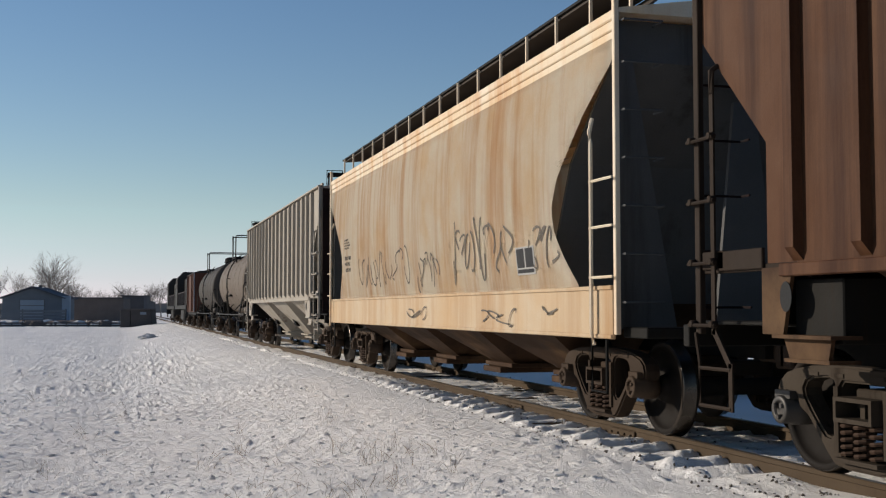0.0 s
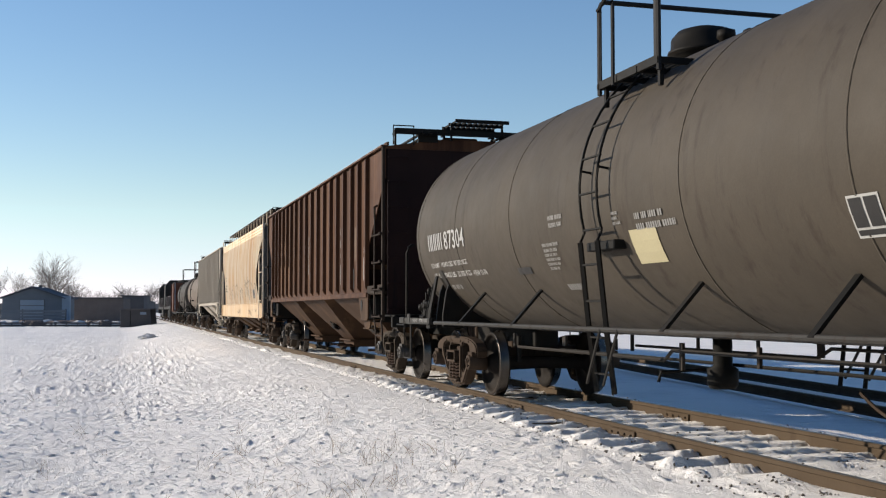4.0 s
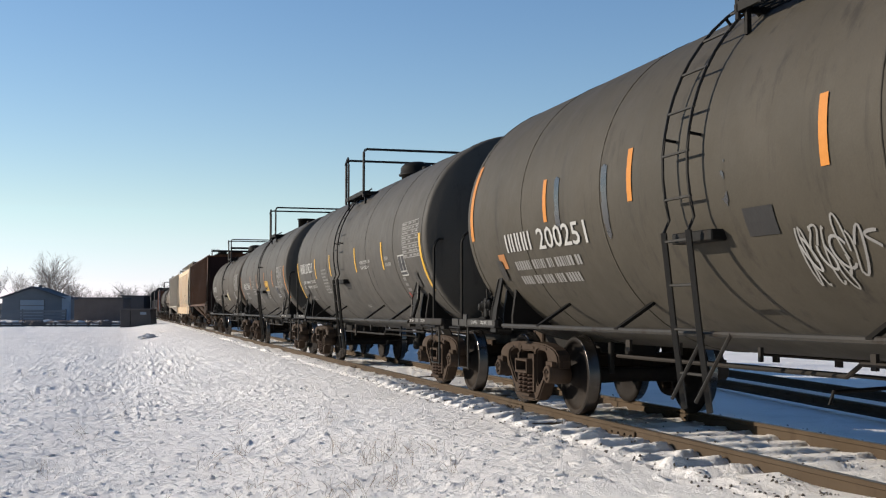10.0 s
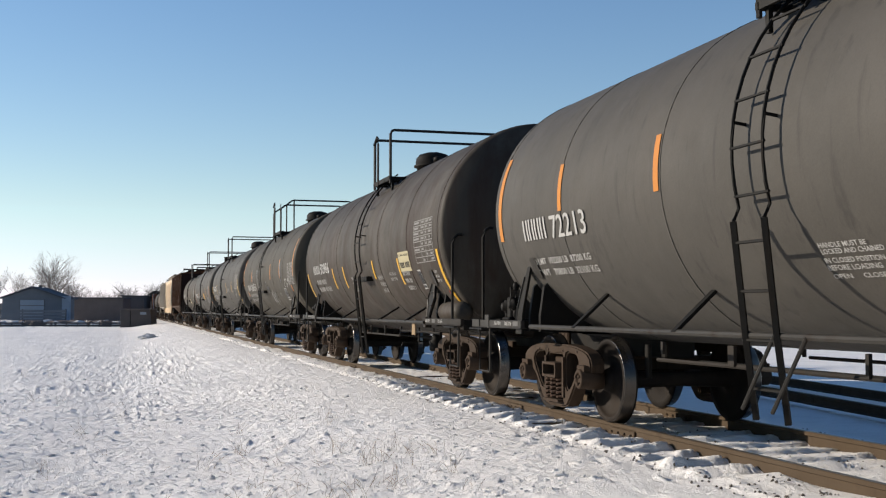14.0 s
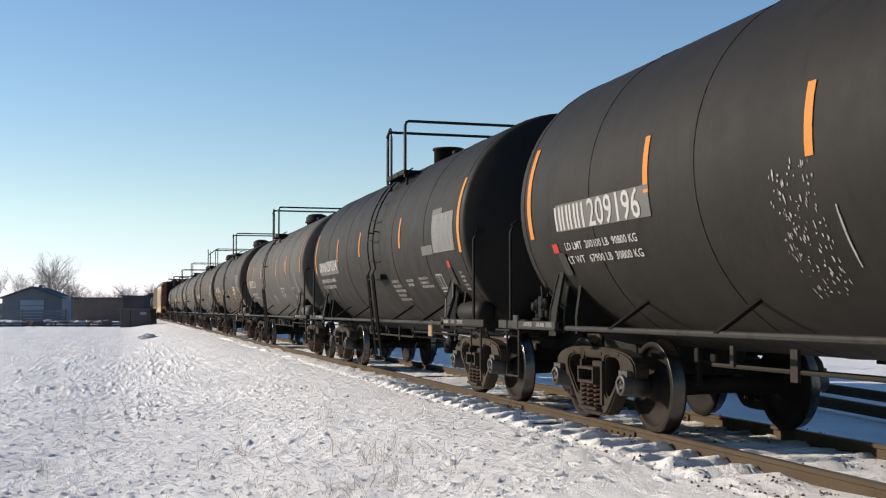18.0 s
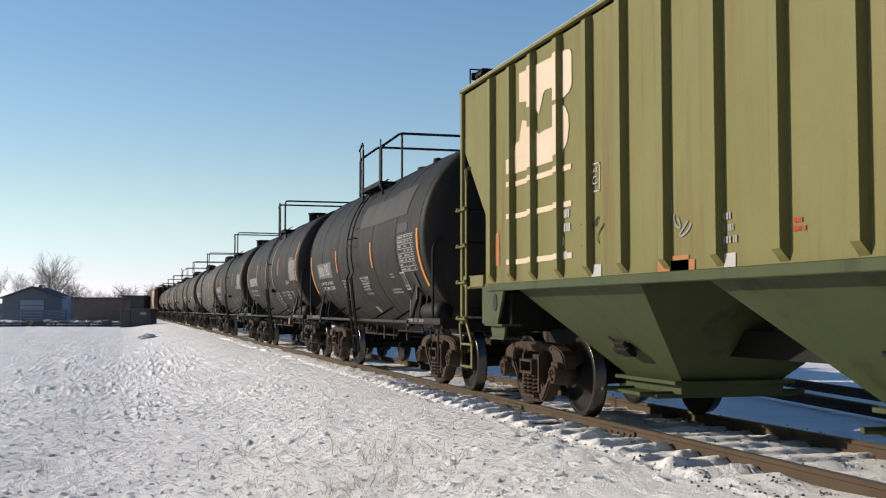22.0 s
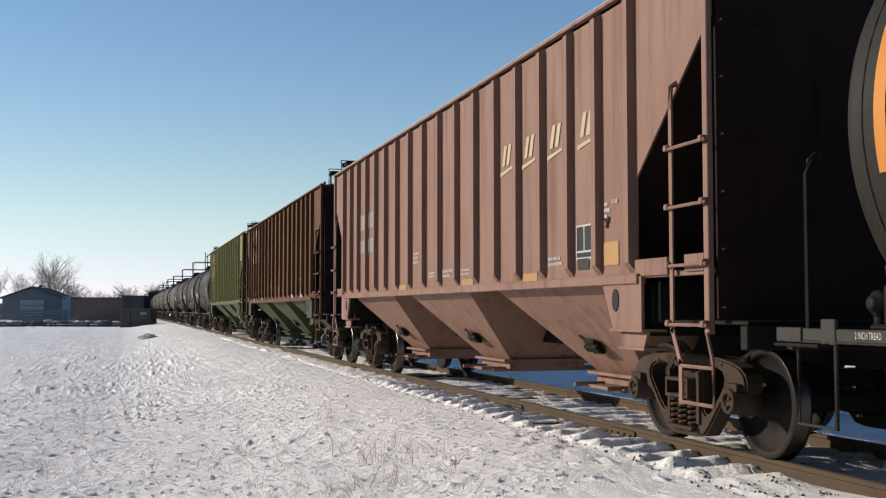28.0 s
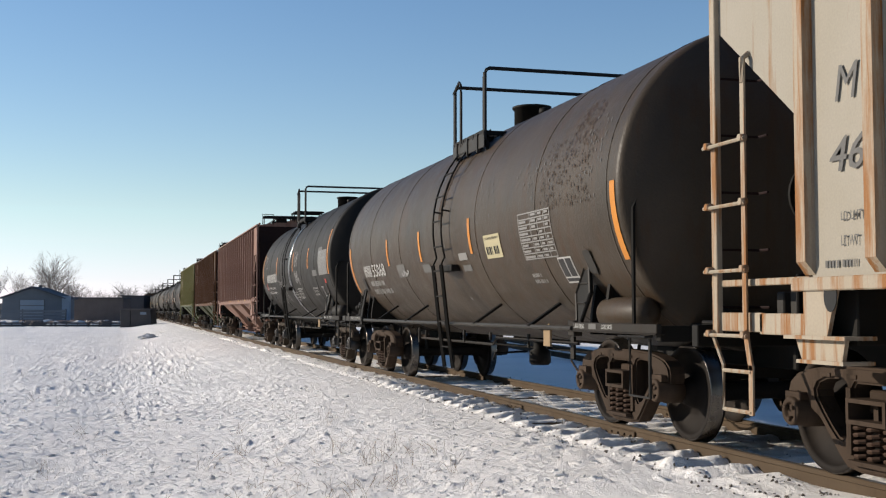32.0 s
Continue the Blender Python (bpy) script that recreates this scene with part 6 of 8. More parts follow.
def bare_tree(side, ahead, hgt, spread, seed, label, trunk=0.16, levels=5):
    rnd = random.Random(seed)
    o = tagged(new("bare_tree"), label, "tree", "bare trees on the skyline")
    x, y = from_eye(side, ahead)
    o.matrix_basis = pose(x, y, FIELD)
    wood, twig = bmesh.new(), bmesh.new()

    def limb(p, d, ln, r, lev):
        bm = wood if lev < 2 else twig
        k = 3
        pts = [p]
        for i in range(k):
            d = (d + Vector((rnd.uniform(-1, 1), rnd.uniform(-1, 1), rnd.uniform(-0.2, 0.9))) * 0.15).normalized()
            pts.append(pts[-1] + d * ln / k)
        for i in range(k):
            tube(bm, [pts[i], pts[i + 1]], max(r * (1 - 0.22 * i), 0.007), 4 if lev < 2 else 3)
        if lev >= levels:
            return
        n = (5, 5, 4, 3, 3)[min(lev, 4)]
        for i in range(n):
            q = pts[rnd.choice((1, 2, 3, 3)) if lev else rnd.choice((2, 3, 3))]
            a = rnd.uniform(0, 6.283)
            out = Vector((math.cos(a), math.sin(a), 0)) * spread * rnd.uniform(0.5, 1.0)
            limb(q, (d + out).normalized(), ln * rnd.uniform(0.6, 0.82), r * 0.5, lev + 1)
    limb(Vector((0, 0, -0.2)), Vector((0, 0, 1)), hgt * 0.30, trunk, 0)
    part("trunk", wood, "bark", o, "grey-brown trunk and limbs")
    part("crown", twig, "bark", o, "leafless crown of fine twigs")


house()
board_fence(-0.362, 146, 8.4, 1.9, "grey board fence before the house")
long_shed(-0.307, 170, 8.3, 3.6, "dark_wall", "long dark brown shed behind the field")
long_shed(-0.274, 178, 3.4, 4.0, "grey_wall", "tall brown shed end beyond the hut")
long_shed(-0.264, 192, 1.8, 3.2, "grey_wall", "plain grey shed beyond the hut")
hut()
bare_tree(-0.3505, 185, 13.0, 0.72, 15, "tall leafless tree behind the house", 0.24)
bare_tree(-0.338, 182, 11.0, 0.80, 16, "wide leafless tree behind the house", 0.20)
bare_tree(-0.331, 184, 9.0, 0.75, 9, "leafless tree behind the house", 0.16)
bare_tree(-0.390, 180, 10.5, 0.5, 7, "thin leafless tree at the edge of the yard", 0.12)
bare_tree(-0.374, 186, 9.5, 0.6, 8, "thin leafless tree beside the house", 0.12)
for k, (sd, ah, hg) in enumerate(((-0.326, 260, 12.0), (-0.313, 300, 15.5), (-0.303, 300, 14.0), (-0.297, 330, 13.0), (-0.289, 300, 13.0), (-0.283, 300, 16.0), (-0.276, 300, 16.0), (-0.269, 310, 14.0), (-0.262, 240, 13.0), (-0.256, 240, 14.5), (-0.249, 250, 14.5), (-0.243, 260, 13.0), (-0.365, 330, 12.0))):
    bare_tree(sd, ah, hg * 0.72, 0.9, 30 + k, "leafless tree on the skyline", 0.16, 4)

# low fence beam and clutter along the edge of the yard
bm = bmesh.new()
for k in range(34):
    box(bm, (-1.2 * k, 0, 0.25), (0.10, 0.10, 0.55))
box(bm, (-20, 0, 0.42), (41, 0.08, 0.16))
box(bm, (-20, 0, 0.16), (41, 0.06, 0.20))
fence = part("yard_fence", bm, "hut_dark", None)
fx, fy_ = from_eye(-0.284, 124)
fence.matrix_basis = pose(fx, fy_, FIELD, 0, 0, -YAW)
tagged(fence, "low dark post and rail fence along the snow field", "fence")
rnd = random.Random(77)
for k in range(110):
    bm = bmesh.new()
    bmesh.ops.create_icosphere(bm, subdivisions=2, radius=1.0)
    for v in bm.verts:
        v.co *= 1 + 0.55 * noise.noise(v.co * 1.9 + Vector((k, 0, 0)))
    pale = rnd.random() < 0.3
    o = part("dirt_mound", bm, "snow_lump" if pale else "dark_wall", None)
    xx, yy = from_eye(-0.395 + 0.115 * rnd.random(), rnd.uniform(126, 143))
    s = rnd.uniform(0.25, 0.75)
    o.matrix_basis = pose(xx, yy, FIELD + 0.1, 0, 0, rnd.uniform(0, 360)) @ Matrix.Diagonal((s * 1.5, s, s * 0.8, 1))
    tagged(o, "heap with snow on it at the edge of the yard" if pale else "dark heap of scrap at the edge of the yard", "heap", "heaps along the yard")

# distant woods close the horizon
bm = bmesh.new()
rnd = random.Random(5)
N = 420
prev = None
for k in range(N + 1):
    a = 2 * math.pi * k / N
    d = 700 + 60 * noise.noise(Vector((math.cos(a) * 3, math.sin(a) * 3, 0)))
    hh = 4.0 + 2.5 * noise.noise(Vector((math.cos(a) * 40, math.sin(a) * 40, 2))) + 1.2 * rnd.random()
    cur = [bm.verts.new((d * math.sin(a), d * math.cos(a), z)) for z in (-2, hh)] + [bm.verts.new(((d + 30) * math.sin(a), (d + 30) * math.cos(a), z)) for z in (hh, -2)]
    if prev:
        for i in range(3):
            bm.faces.new((prev[i], prev[i + 1], cur[i + 1], cur[i]))
    prev = cur
woods = part("far_woods", bm, "bark", None)
tagged(woods, "low bare woods along the horizon", "woods", kind="stuff")


# ---- dry stalks, crusts and clods in the snow ----
def snow_height(x, y):
    ok, p, nn, i = ground.ray_cast(Vector((x, y, 5)), Vector((0, 0, -1)))
    return p.z if ok else FIELD


bpy.context.view_layer.update()
rnd = random.Random(11)
bm = bmesh.new()


def blade(x, y, z, h, lean, a, w):
    pts = [Vector((x + lean * math.cos(a) * t * t, y + lean * math.sin(a) * t * t, z - 0.02 + h * t)) for t in (0, 0.35, 0.7, 1.0)]
    for p, q in zip(pts, pts[1:]):
        tube(bm, [p, q], w, 3)


tufts = []
for k in range(150):
    ah = rnd.uniform(9.5, 34) if k > 60 else rnd.uniform(9.8, 14)
    sd = rnd.uniform(-0.38, 0.02) if k > 60 else rnd.uniform(-0.19, 0.06)
    x, y = from_eye(sd, ah)
    if x < TRACK - 2.6:
        tufts.append((x, y, rnd.choice((2, 3, 4, 7))))
x, y = from_eye(-0.068, 11.6)
tufts += [(x, y, 11), (x + 0.25, y - 0.5, 6), (x + 0.7, y - 0.2, 5), (x - 0.9, y - 0.1, 4)]
for x, y, n in tufts:
    z = snow_height(x, y)
    for j in range(n):
        blade(x + rnd.gauss(0, 0.06), y + rnd.gauss(0, 0.06), z, rnd.uniform(0.05, 0.14) * (2.3 if n > 8 else 1.6 if n > 4 else 1), rnd.uniform(0.02, 0.16), rnd.uniform(0, 6.28), 0.0019)
grass = part("dry_grass", bm, "dry_grass", None)
tagged(grass, "thin dry grass stalks poking through the snow", "grass", kind="stuff")

ico = bmesh.new()
bmesh.ops.create_icosphere(ico, subdivisions=1, radius=1.0)
ico.verts.index_update()
base_v = [v.co.copy() for v in ico.verts]
base_f = [[v.index for v in f.verts] for f in ico.faces]
ico.free()
cv, cf = [], []
for k in range(1500):
    ah = 9.3 + 45 * rnd.random() ** 2
    sd = rnd.uniform(-0.40, 0.14)
    x, y = from_eye(sd, ah)
    if x > TRACK - 1.5:
        continue
    z = snow_height(x, y)
    s = rnd.uniform(0.006, 0.018) * (2.2 if rnd.random() < 0.05 else 1)
    m = Matrix.Translation((x, y, z + s * 0.15)) @ Matrix.Rotation(rnd.uniform(0, 6.28), 4, "Z") @ Matrix.Diagonal((s * rnd.uniform(1, 2.6), s * rnd.uniform(0.7, 1.3), s * rnd.uniform(0.5, 1.0), 1))
    o = len(cv)
    cv += [m @ v for v in base_v]
    cf += [[i + o for i in f] for f in base_f]
me = bpy.data.meshes.new("snow_crusts")
me.from_pydata(cv, [], cf)
me.materials.append(M["snow_lump"])
crust = new("snow_crusts", me)
tagged(crust, "small broken crusts and crumbs of snow", "snow", kind="stuff")

bm = bmesh.new()
bmesh.ops.create_icosphere(bm, subdivisions=3, radius=1.0)
for v in bm.verts:
    v.co *= 1 + 0.4 * noise.noise(v.co * 2.1)
x, y = from_eye(-0.26, 68)
clod = part("snow_clod", bm, "snow_lump", None)
clod.matrix_basis = pose(x, y, snow_height(x, y), 0, 0, 20) @ Matrix.Diagonal((0.6, 0.4, 0.28, 1))
tagged(clod, "lump of dirty snow lying on the field", "snow clod")

# bare ballast stones between the tie ends and along the bed
cv, cf = [], []
for k in range(2400):
    y = 7 + 75 * rnd.random() ** 1.7
    w = rnd.random()
    d = rnd.uniform(-1.50, -0.84) if w < 0.62 else rnd.gauss(-1.42, 0.07) if w < 0.72 else rnd.uniform(-0.68, 0.68) if w < 0.85 else rnd.uniform(0.85, 2.6)
    ph = (y / 0.53) % 1.0
    if d < -0.8 and w < 0.62 and abs(ph - 0.5) < 0.24 and rnd.random() < 0.8:
        continue
    if noise.noise(Vector((d * 2.5, y * 0.9, 2.0))) < -0.05 and w < 0.62:
        continue
    z = snow_height(TRACK + d, y)
    s = rnd.uniform(0.007, 0.019)
    m = Matrix.Translation((TRACK + d, y, z + s * 0.1)) @ Euler((rnd.uniform(0, 6), rnd.uniform(0, 6), rnd.uniform(0, 6))).to_matrix().to_4x4() @ Matrix.Diagonal((s * rnd.uniform(0.8, 1.5), s * rnd.uniform(0.7, 1.2), s * rnd.uniform(0.5, 0.9), 1))
    o = len(cv)
    cv += [m @ v for v in base_v]
    cf += [[i + o for i in f] for f in base_f]
me = bpy.data.meshes.new("ballast")
me.from_pydata(cv, [], cf)
me.materials.append(M["ballast"])
tagged(new("ballast", me), "dark crushed stones showing through the snow of the track bed", "ballast", kind="stuff")


# ---- stencils, stripes and scrawls on the cars ----
def stripe(car, at, y, z, h, mat, w=0.095):
    patch("reflective_stripe", at, y, z, w, h, mat, car, "upright reflective stripe")


def line(car, at, text, y0, y1, z, h, mat, slant=0.0):
    """Letters that fill the stretch from y0 rearwards to y1."""
    ob = words("lettering", text, at, 0, z, h, mat, car, "stencilled letters", slant=slant)
    ys = [v.co.y for v in ob.data.vertices]
    k = (y0 - y1) / max(max(ys) - min(ys), 0.01)
    top = max(ys)
    for v in ob.data.vertices:
        v.co.y = y0 + (v.co.y - top) * k


def blocks(car, at, n, y0, y1, z, h, mat):
    """Plain upright bars in the place of a company's letters."""
    w = (y0 - y1) / n
    for k in range(2 * n):
        patch("letter_bar", at, y0 - w * k / 2 - (0.06 * w if k % 2 else 0.0), z + h, w * 0.24, h, mat, car, "", 0.012)


def chips(car, at, y, z, w, h, n, mat, seed):
    """Small ragged spots for chipped paint, rust and painted glints."""
    rnd = random.Random(seed)
    bm = bmesh.new()
    for k in range(int(n * 2.2)):
        u, v = y - w * rnd.random(), z - h * rnd.random()
        a, b = rnd.uniform(0.004, 0.014), rnd.uniform(0.006, 0.034)
        pts = [(u + a * math.cos(q) * rnd.uniform(0.5, 1.2), v + b * math.sin(q) * rnd.uniform(0.5, 1.2)) for q in (i * 1.047 for i in range(6))]
        bm.faces.new([bm.verts.new(at(p, q, 0.007)) for p, q in pts])
    tagged(part("chipped_paint", bm, mat, car, "scattered paint chips and painted glints"), kind="stuff")


brown_c, brown_at = brown
tan_hop_c, tan_hop_at = tan_hop
t87_c, t87_at = t87
t31_c, t31_at = t31
t20_c, t20_at = t20
t200_c, t200_at = t200
t30_c, t30_at = t30
t72_c, t72_at = t72
t204_c, t204_at = t204
t196_c, t196_at = t196
tvt_c, tvt_at = tvt
green_c, green_at = green
bnb_c, bnb_at = bnb
bns_c, bns_at = bns
t183_c, t183_at = t183
t55_c, t55_at = t55
white_c, white_at = white
blocks(t87_c, t87_at, 4, 5.92, 5.13, 2.12, 0.244, "white_mark")
line(t87_c, t87_at, "87304", 5.05, 4.07, 2.11, 0.263, "white_mark")
line(t87_c, t87_at, "LD LMT  192400 LBS  87 300 KGS", 5.97, 4.15, 1.86, 0.071, "white_mark")
line(t87_c, t87_at, "LT WT   70600 LBS  32 000 KGS", 5.99, 4.14, 1.69, 0.081, "white_mark")
line(t87_c, t87_at, "NEW 10-74", 4.04, 3.47, 1.68, 0.077, "white_mark")
bars("small_stencil", t87_at, 5.40, 1.56, 0.68, 1, 0.076, "dim_mark", t87_c, seed=6)
patch("painted_patch", t87_at, 2.29, 1.72, 0.46, 0.09, "dark_patch", t87_c)
bars("small_stencil", t87_at, 0.87, 2.26, 0.45, 2, 0.047, "dim_mark", t87_c, seed=8)
bars("small_stencil", t87_at, 1.20, 1.97, 0.56, 2, 0.037, "dim_mark", t87_c, seed=9)
bars("small_stencil", t87_at, 1.21, 1.85, 0.48, 4, 0.032, "dim_mark", t87_c, seed=10)
bars("small_stencil", t87_at, 1.00, 1.46, 0.53, 1, 0.082, "dim_mark", t87_c, seed=11)
bars("small_stencil", t87_at, -0.78, 2.17, 0.20, 3, 0.029, "dim_mark", t87_c, seed=12)
table_box(t87_at, -5.08, 2.68, 1.29, 0.64, t87_c, "dim_mark", 13)
patch("painted_patch", t87_at, -1.08, 1.97, 0.55, 0.34, "placard_pale", t87_c)
bars("small_stencil", t87_at, -1.27, 2.12, 0.89, 2, 0.059, "dim_mark", t87_c, seed=15)
data_box(t87_at, -4.38, 1.97, 0.33, 0.30, t87_c)
stripe(t31_c, t31_at, 2.81, 2.42, 0.48, "faded_stripe")
stripe(t31_c, t31_at, 0.95, 2.42, 0.46, "faded_stripe")
stripe(t31_c, t31_at, -1.21, 2.43, 0.48, "faded_stripe")
stripe(t31_c, t31_at, -3.20, 2.43, 0.48, "orange_stripe")
stripe(t31_c, t31_at, 6.03, 2.47, 0.83, "faded_stripe", 0.11)
line(t31_c, t31_at, "31466", 4.00, 2.96, 1.97, 0.235, "white_mark")
blocks(t31_c, t31_at, 4, 4.97, 4.10, 1.98, 0.226, "white_mark")
bars("small_stencil", t31_at, 4.77, 1.87, 1.31, 2, 0.096, "dim_mark", t31_c, seed=24)
bars("small_stencil", t31_at, 2.28, 2.25, 0.79, 6, 0.053, "dim_mark", t31_c, seed=25)
bars("small_stencil", t31_at, 0.77, 2.11, 0.42, 9, 0.047, "dim_mark", t31_c, seed=26)
patch("painted_patch", t31_at, -1.35, 2.15, 0.76, 0.32, "placard_yellow", t31_c)
line(t31_c, t31_at, "FOR CHEMICAL EMERGENCY", -1.37, -2.11, 2.09, 0.037, "ink")
line(t31_c, t31_at, "CALL", -1.38, -1.55, 2.04, 0.037, "ink")
bars("small_stencil", t31_at, -1.36, 1.99, 0.73, 1, 0.114, "ink", t31_c, seed=30)
bars("small_stencil", t31_at, -1.35, 1.84, 0.78, 4, 0.044, "dim_mark", t31_c, seed=31)
stripe(t31_c, t31_at, -5.87, 2.48, 0.94, "orange_stripe", 0.11)
table_box(t31_at, -4.40, 2.49, 1.08, 0.61, t31_c, "dim_mark", 33)
data_box(t31_at, -3.69, 1.93, 0.49, 0.35, t31_c)
bars("small_stencil", t31_at, -4.59, 1.88, 0.21, 3, 0.045, "dim_mark", t31_c, seed=35)
blocks(t20_c, t20_at, 4, 5.84, 5.07, 2.14, 0.237, "white_mark")
line(t20_c, t20_at, "20823", 5.01, 4.04, 2.14, 0.232, "white_mark")
line(t20_c, t20_at, "LD LMT  193400 LBS  87700 KG", 5.78, 3.93, 1.88, 0.073, "white_mark")
line(t20_c, t20_at, "LT WT   69600 LBS  31550 KG", 5.77, 3.94, 1.75, 0.075, "white_mark")
bars("small_stencil", t20_at, 5.22, 1.53, 0.46, 2, 0.040, "dim_mark", t20_c, seed=40)
stripe(t20_c, t20_at, 6.39, 2.43, 0.94, "yellow_stripe", 0.11)
stripe(t20_c, t20_at, 3.74, 2.44, 0.47, "yellow_stripe")
stripe(t20_c, t20_at, 1.76, 2.45, 0.48, "yellow_stripe")
stripe(t20_c, t20_at, -1.06, 2.45, 0.48, "yellow_stripe")
bars("small_stencil", t20_at, 2.86, 2.16, 0.69, 8, 0.045, "dim_mark", t20_c, seed=45)
line(t20_c, t20_at, "4 FIBERGLASS INSULATION", -1.56, -2.49, 2.11, 0.058, "white_mark")
line(t20_c, t20_at, "DO NOT EXCEED 450 F", -1.55, -2.34, 2.01, 0.058, "white_mark")
line(t20_c, t20_at, "OUTLET", -0.51, -0.81, 1.18, 0.056, "white_mark")
chips(t20_c, t20_at, -0.13, 3.45, 2.51, 1.21, 70, "ink", 49)
chips(t20_c, t20_at, -2.52, 2.03, 0.03, 0.70, 16, "ink", 50)
table_box(t20_at, -5.06, 2.65, 1.08, 0.58, t20_c, "dim_mark", 51)
data_box(t20_at, -4.66, 2.14, 0.43, 0.36, t20_c)
stripe(t20_c, t20_at, -6.14, 2.42, 0.93, "yellow_stripe", 0.11)
bars("small_stencil", t20_at, -4.65, 1.76, 0.25, 3, 0.058, "dim_mark", t20_c, seed=54)
patch("painted_patch", t20_at, -4.52, 1.48, 0.06, 0.11, "red_mark", t20_c)
bars("small_stencil", t20_at, -3.69, 2.16, 0.56, 2, 0.063, "dim_mark", t20_c, seed=56)
stripe(t20_c, t20_at, -3.45, 2.43, 0.49, "yellow_stripe")
stripe(t200_c, t200_at, 3.60, 2.64, 0.46, "orange_stripe")
stripe(t200_c, t200_at, 1.47, 2.69, 0.48, "orange_stripe")
stripe(t200_c, t200_at, -1.47, 2.65, 0.48, "orange_stripe")
stripe(t200_c, t200_at, 6.24, 3.12, 1.00, "orange_stripe", 0.11)
blocks(t200_c, t200_at, 4, 4.95, 4.07, 1.91, 0.215, "white_mark")
line(t200_c, t200_at, "200251", 3.88, 2.51, 1.90, 0.231, "white_mark")
bars("small_stencil", t200_at, 4.83, 1.79, 2.41, 2, 0.111, "dim_mark", t200_c, seed=64)
scrawl("scrawl", t200_at, -0.96, 1.87, 0.61, 0.63, "dim_mark", t200_c, 65, 9, 0.02)
patch("painted_patch", t200_at, -0.41, 1.98, 0.40, 0.22, "dark_patch", t200_c)
flakes("tar_smear", t200_at, -0.17, 2.47, 0.13, 0.58, "gloss_black", t200_c, "glossy black smear of tar", cell=0.016, seed=23)
flakes("tar_smear", t200_at, 2.05, 2.63, 0.13, 0.73, "gloss_black", t200_c, "glossy black smear of tar", cell=0.016, seed=22)
flakes("tar_smear", t200_at, 3.27, 2.65, 0.13, 0.73, "gloss_black", t200_c, "glossy black smear of tar", cell=0.016, seed=22)
patch("painted_patch", t200_at, 5.35, 1.90, 0.23, 0.19, "faded_stripe", t200_c)
table_box(t200_at, -5.26, 2.52, 1.08, 0.59, t200_c, "dim_mark", 71)
data_box(t200_at, -3.97, 1.84, 0.47, 0.37, t200_c)
scrawl("scrawl", t200_at, -4.45, 2.12, 1.04, 0.27, "white_mark", t200_c, 73, 6, 0.025)
stripe(t200_c, t200_at, -6.28, 3.18, 1.04, "orange_stripe", 0.11)
stripe(t200_c, t200_at, -3.59, 2.72, 0.56, "orange_stripe")
flakes("tar_smear", t200_at, -3.70, 2.82, 0.13, 0.85, "gloss_black", t200_c, "glossy black smear of tar", cell=0.016, seed=31)
patch("painted_patch", t200_at, -5.57, 1.91, 0.18, 0.19, "faded_stripe", t200_c)
scrawl("scrawl", t200_at, -2.99, 1.81, 0.10, 0.23, "white_mark", t200_c, 77, 2, 0.02)
scrawl("scrawl", t200_at, -0.95, 1.80, 1.12, 0.44, "chalk", t200_c, 78, 6, 0.025)
stripe(t30_c, t30_at, 2.66, 2.13, 0.46, "yellow_stripe")
stripe(t30_c, t30_at, 1.46, 2.12, 0.46, "yellow_stripe")
stripe(t30_c, t30_at, 6.00, 2.10, 0.59, "yellow_stripe", 0.11)
blocks(t30_c, t30_at, 4, 5.00, 4.14, 2.06, 0.199, "white_mark")
line(t30_c, t30_at, "30986", 4.07, 2.97, 2.05, 0.239, "white_mark")
bars("small_stencil", t30_at, 4.84, 1.92, 1.65, 2, 0.105, "dim_mark", t30_c, seed=84)
bars("small_stencil", t30_at, 0.76, 1.88, 0.56, 2, 0.060, "dim_mark", t30_c, seed=85)
bars("small_stencil", t30_at, 0.73, 1.65, 0.42, 2, 0.029, "dim_mark", t30_c, seed=86)
stripe(t30_c, t30_at, -1.40, 2.13, 0.35, "yellow_stripe")
stripe(t30_c, t30_at, -3.36, 2.09, 0.46, "yellow_stripe")
patch("painted_patch", t30_at, -3.51, 2.18, 0.70, 0.33, "placard_pale", t30_c)
line(t30_c, t30_at, "FOR CHEMICAL EMERGENCY", -3.53, -4.21, 2.11, 0.030, "ink")
bars("small_stencil", t30_at, -3.56, 2.01, 0.65, 1, 0.095, "ink", t30_c, seed=91)
table_box(t30_at, -4.65, 2.61, 1.09, 0.66, t30_c, "dim_mark", 92)
data_box(t30_at, -4.51, 1.85, 0.19, 0.33, t30_c)
stripe(t30_c, t30_at, -5.84, 2.12, 0.90, "yellow_stripe", 0.11)
bars("small_stencil", t30_at, -5.45, 1.81, 0.30, 3, 0.042, "dim_mark", t30_c, seed=95)
bars("small_stencil", t30_at, -1.66, 1.84, 0.47, 3, 0.075, "dim_mark", t30_c, seed=96)
bars("small_stencil", t30_at, -2.61, 1.87, 0.52, 2, 0.055, "dim_mark", t30_c, seed=97)
bars("small_stencil", t30_at, -3.56, 1.86, 0.57, 3, 0.076, "dim_mark", t30_c, seed=98)
patch("painted_patch", t30_at, -5.73, 1.47, 0.04, 0.10, "red_mark", t30_c)
stripe(t72_c, t72_at, 4.57, 2.78, 0.50, "orange_stripe")
stripe(t72_c, t72_at, 2.31, 2.76, 0.50, "orange_stripe")
stripe(t72_c, t72_at, 6.52, 3.10, 1.04, "orange_stripe", 0.11)
blocks(t72_c, t72_at, 4, 5.68, 4.95, 2.02, 0.237, "white_mark")
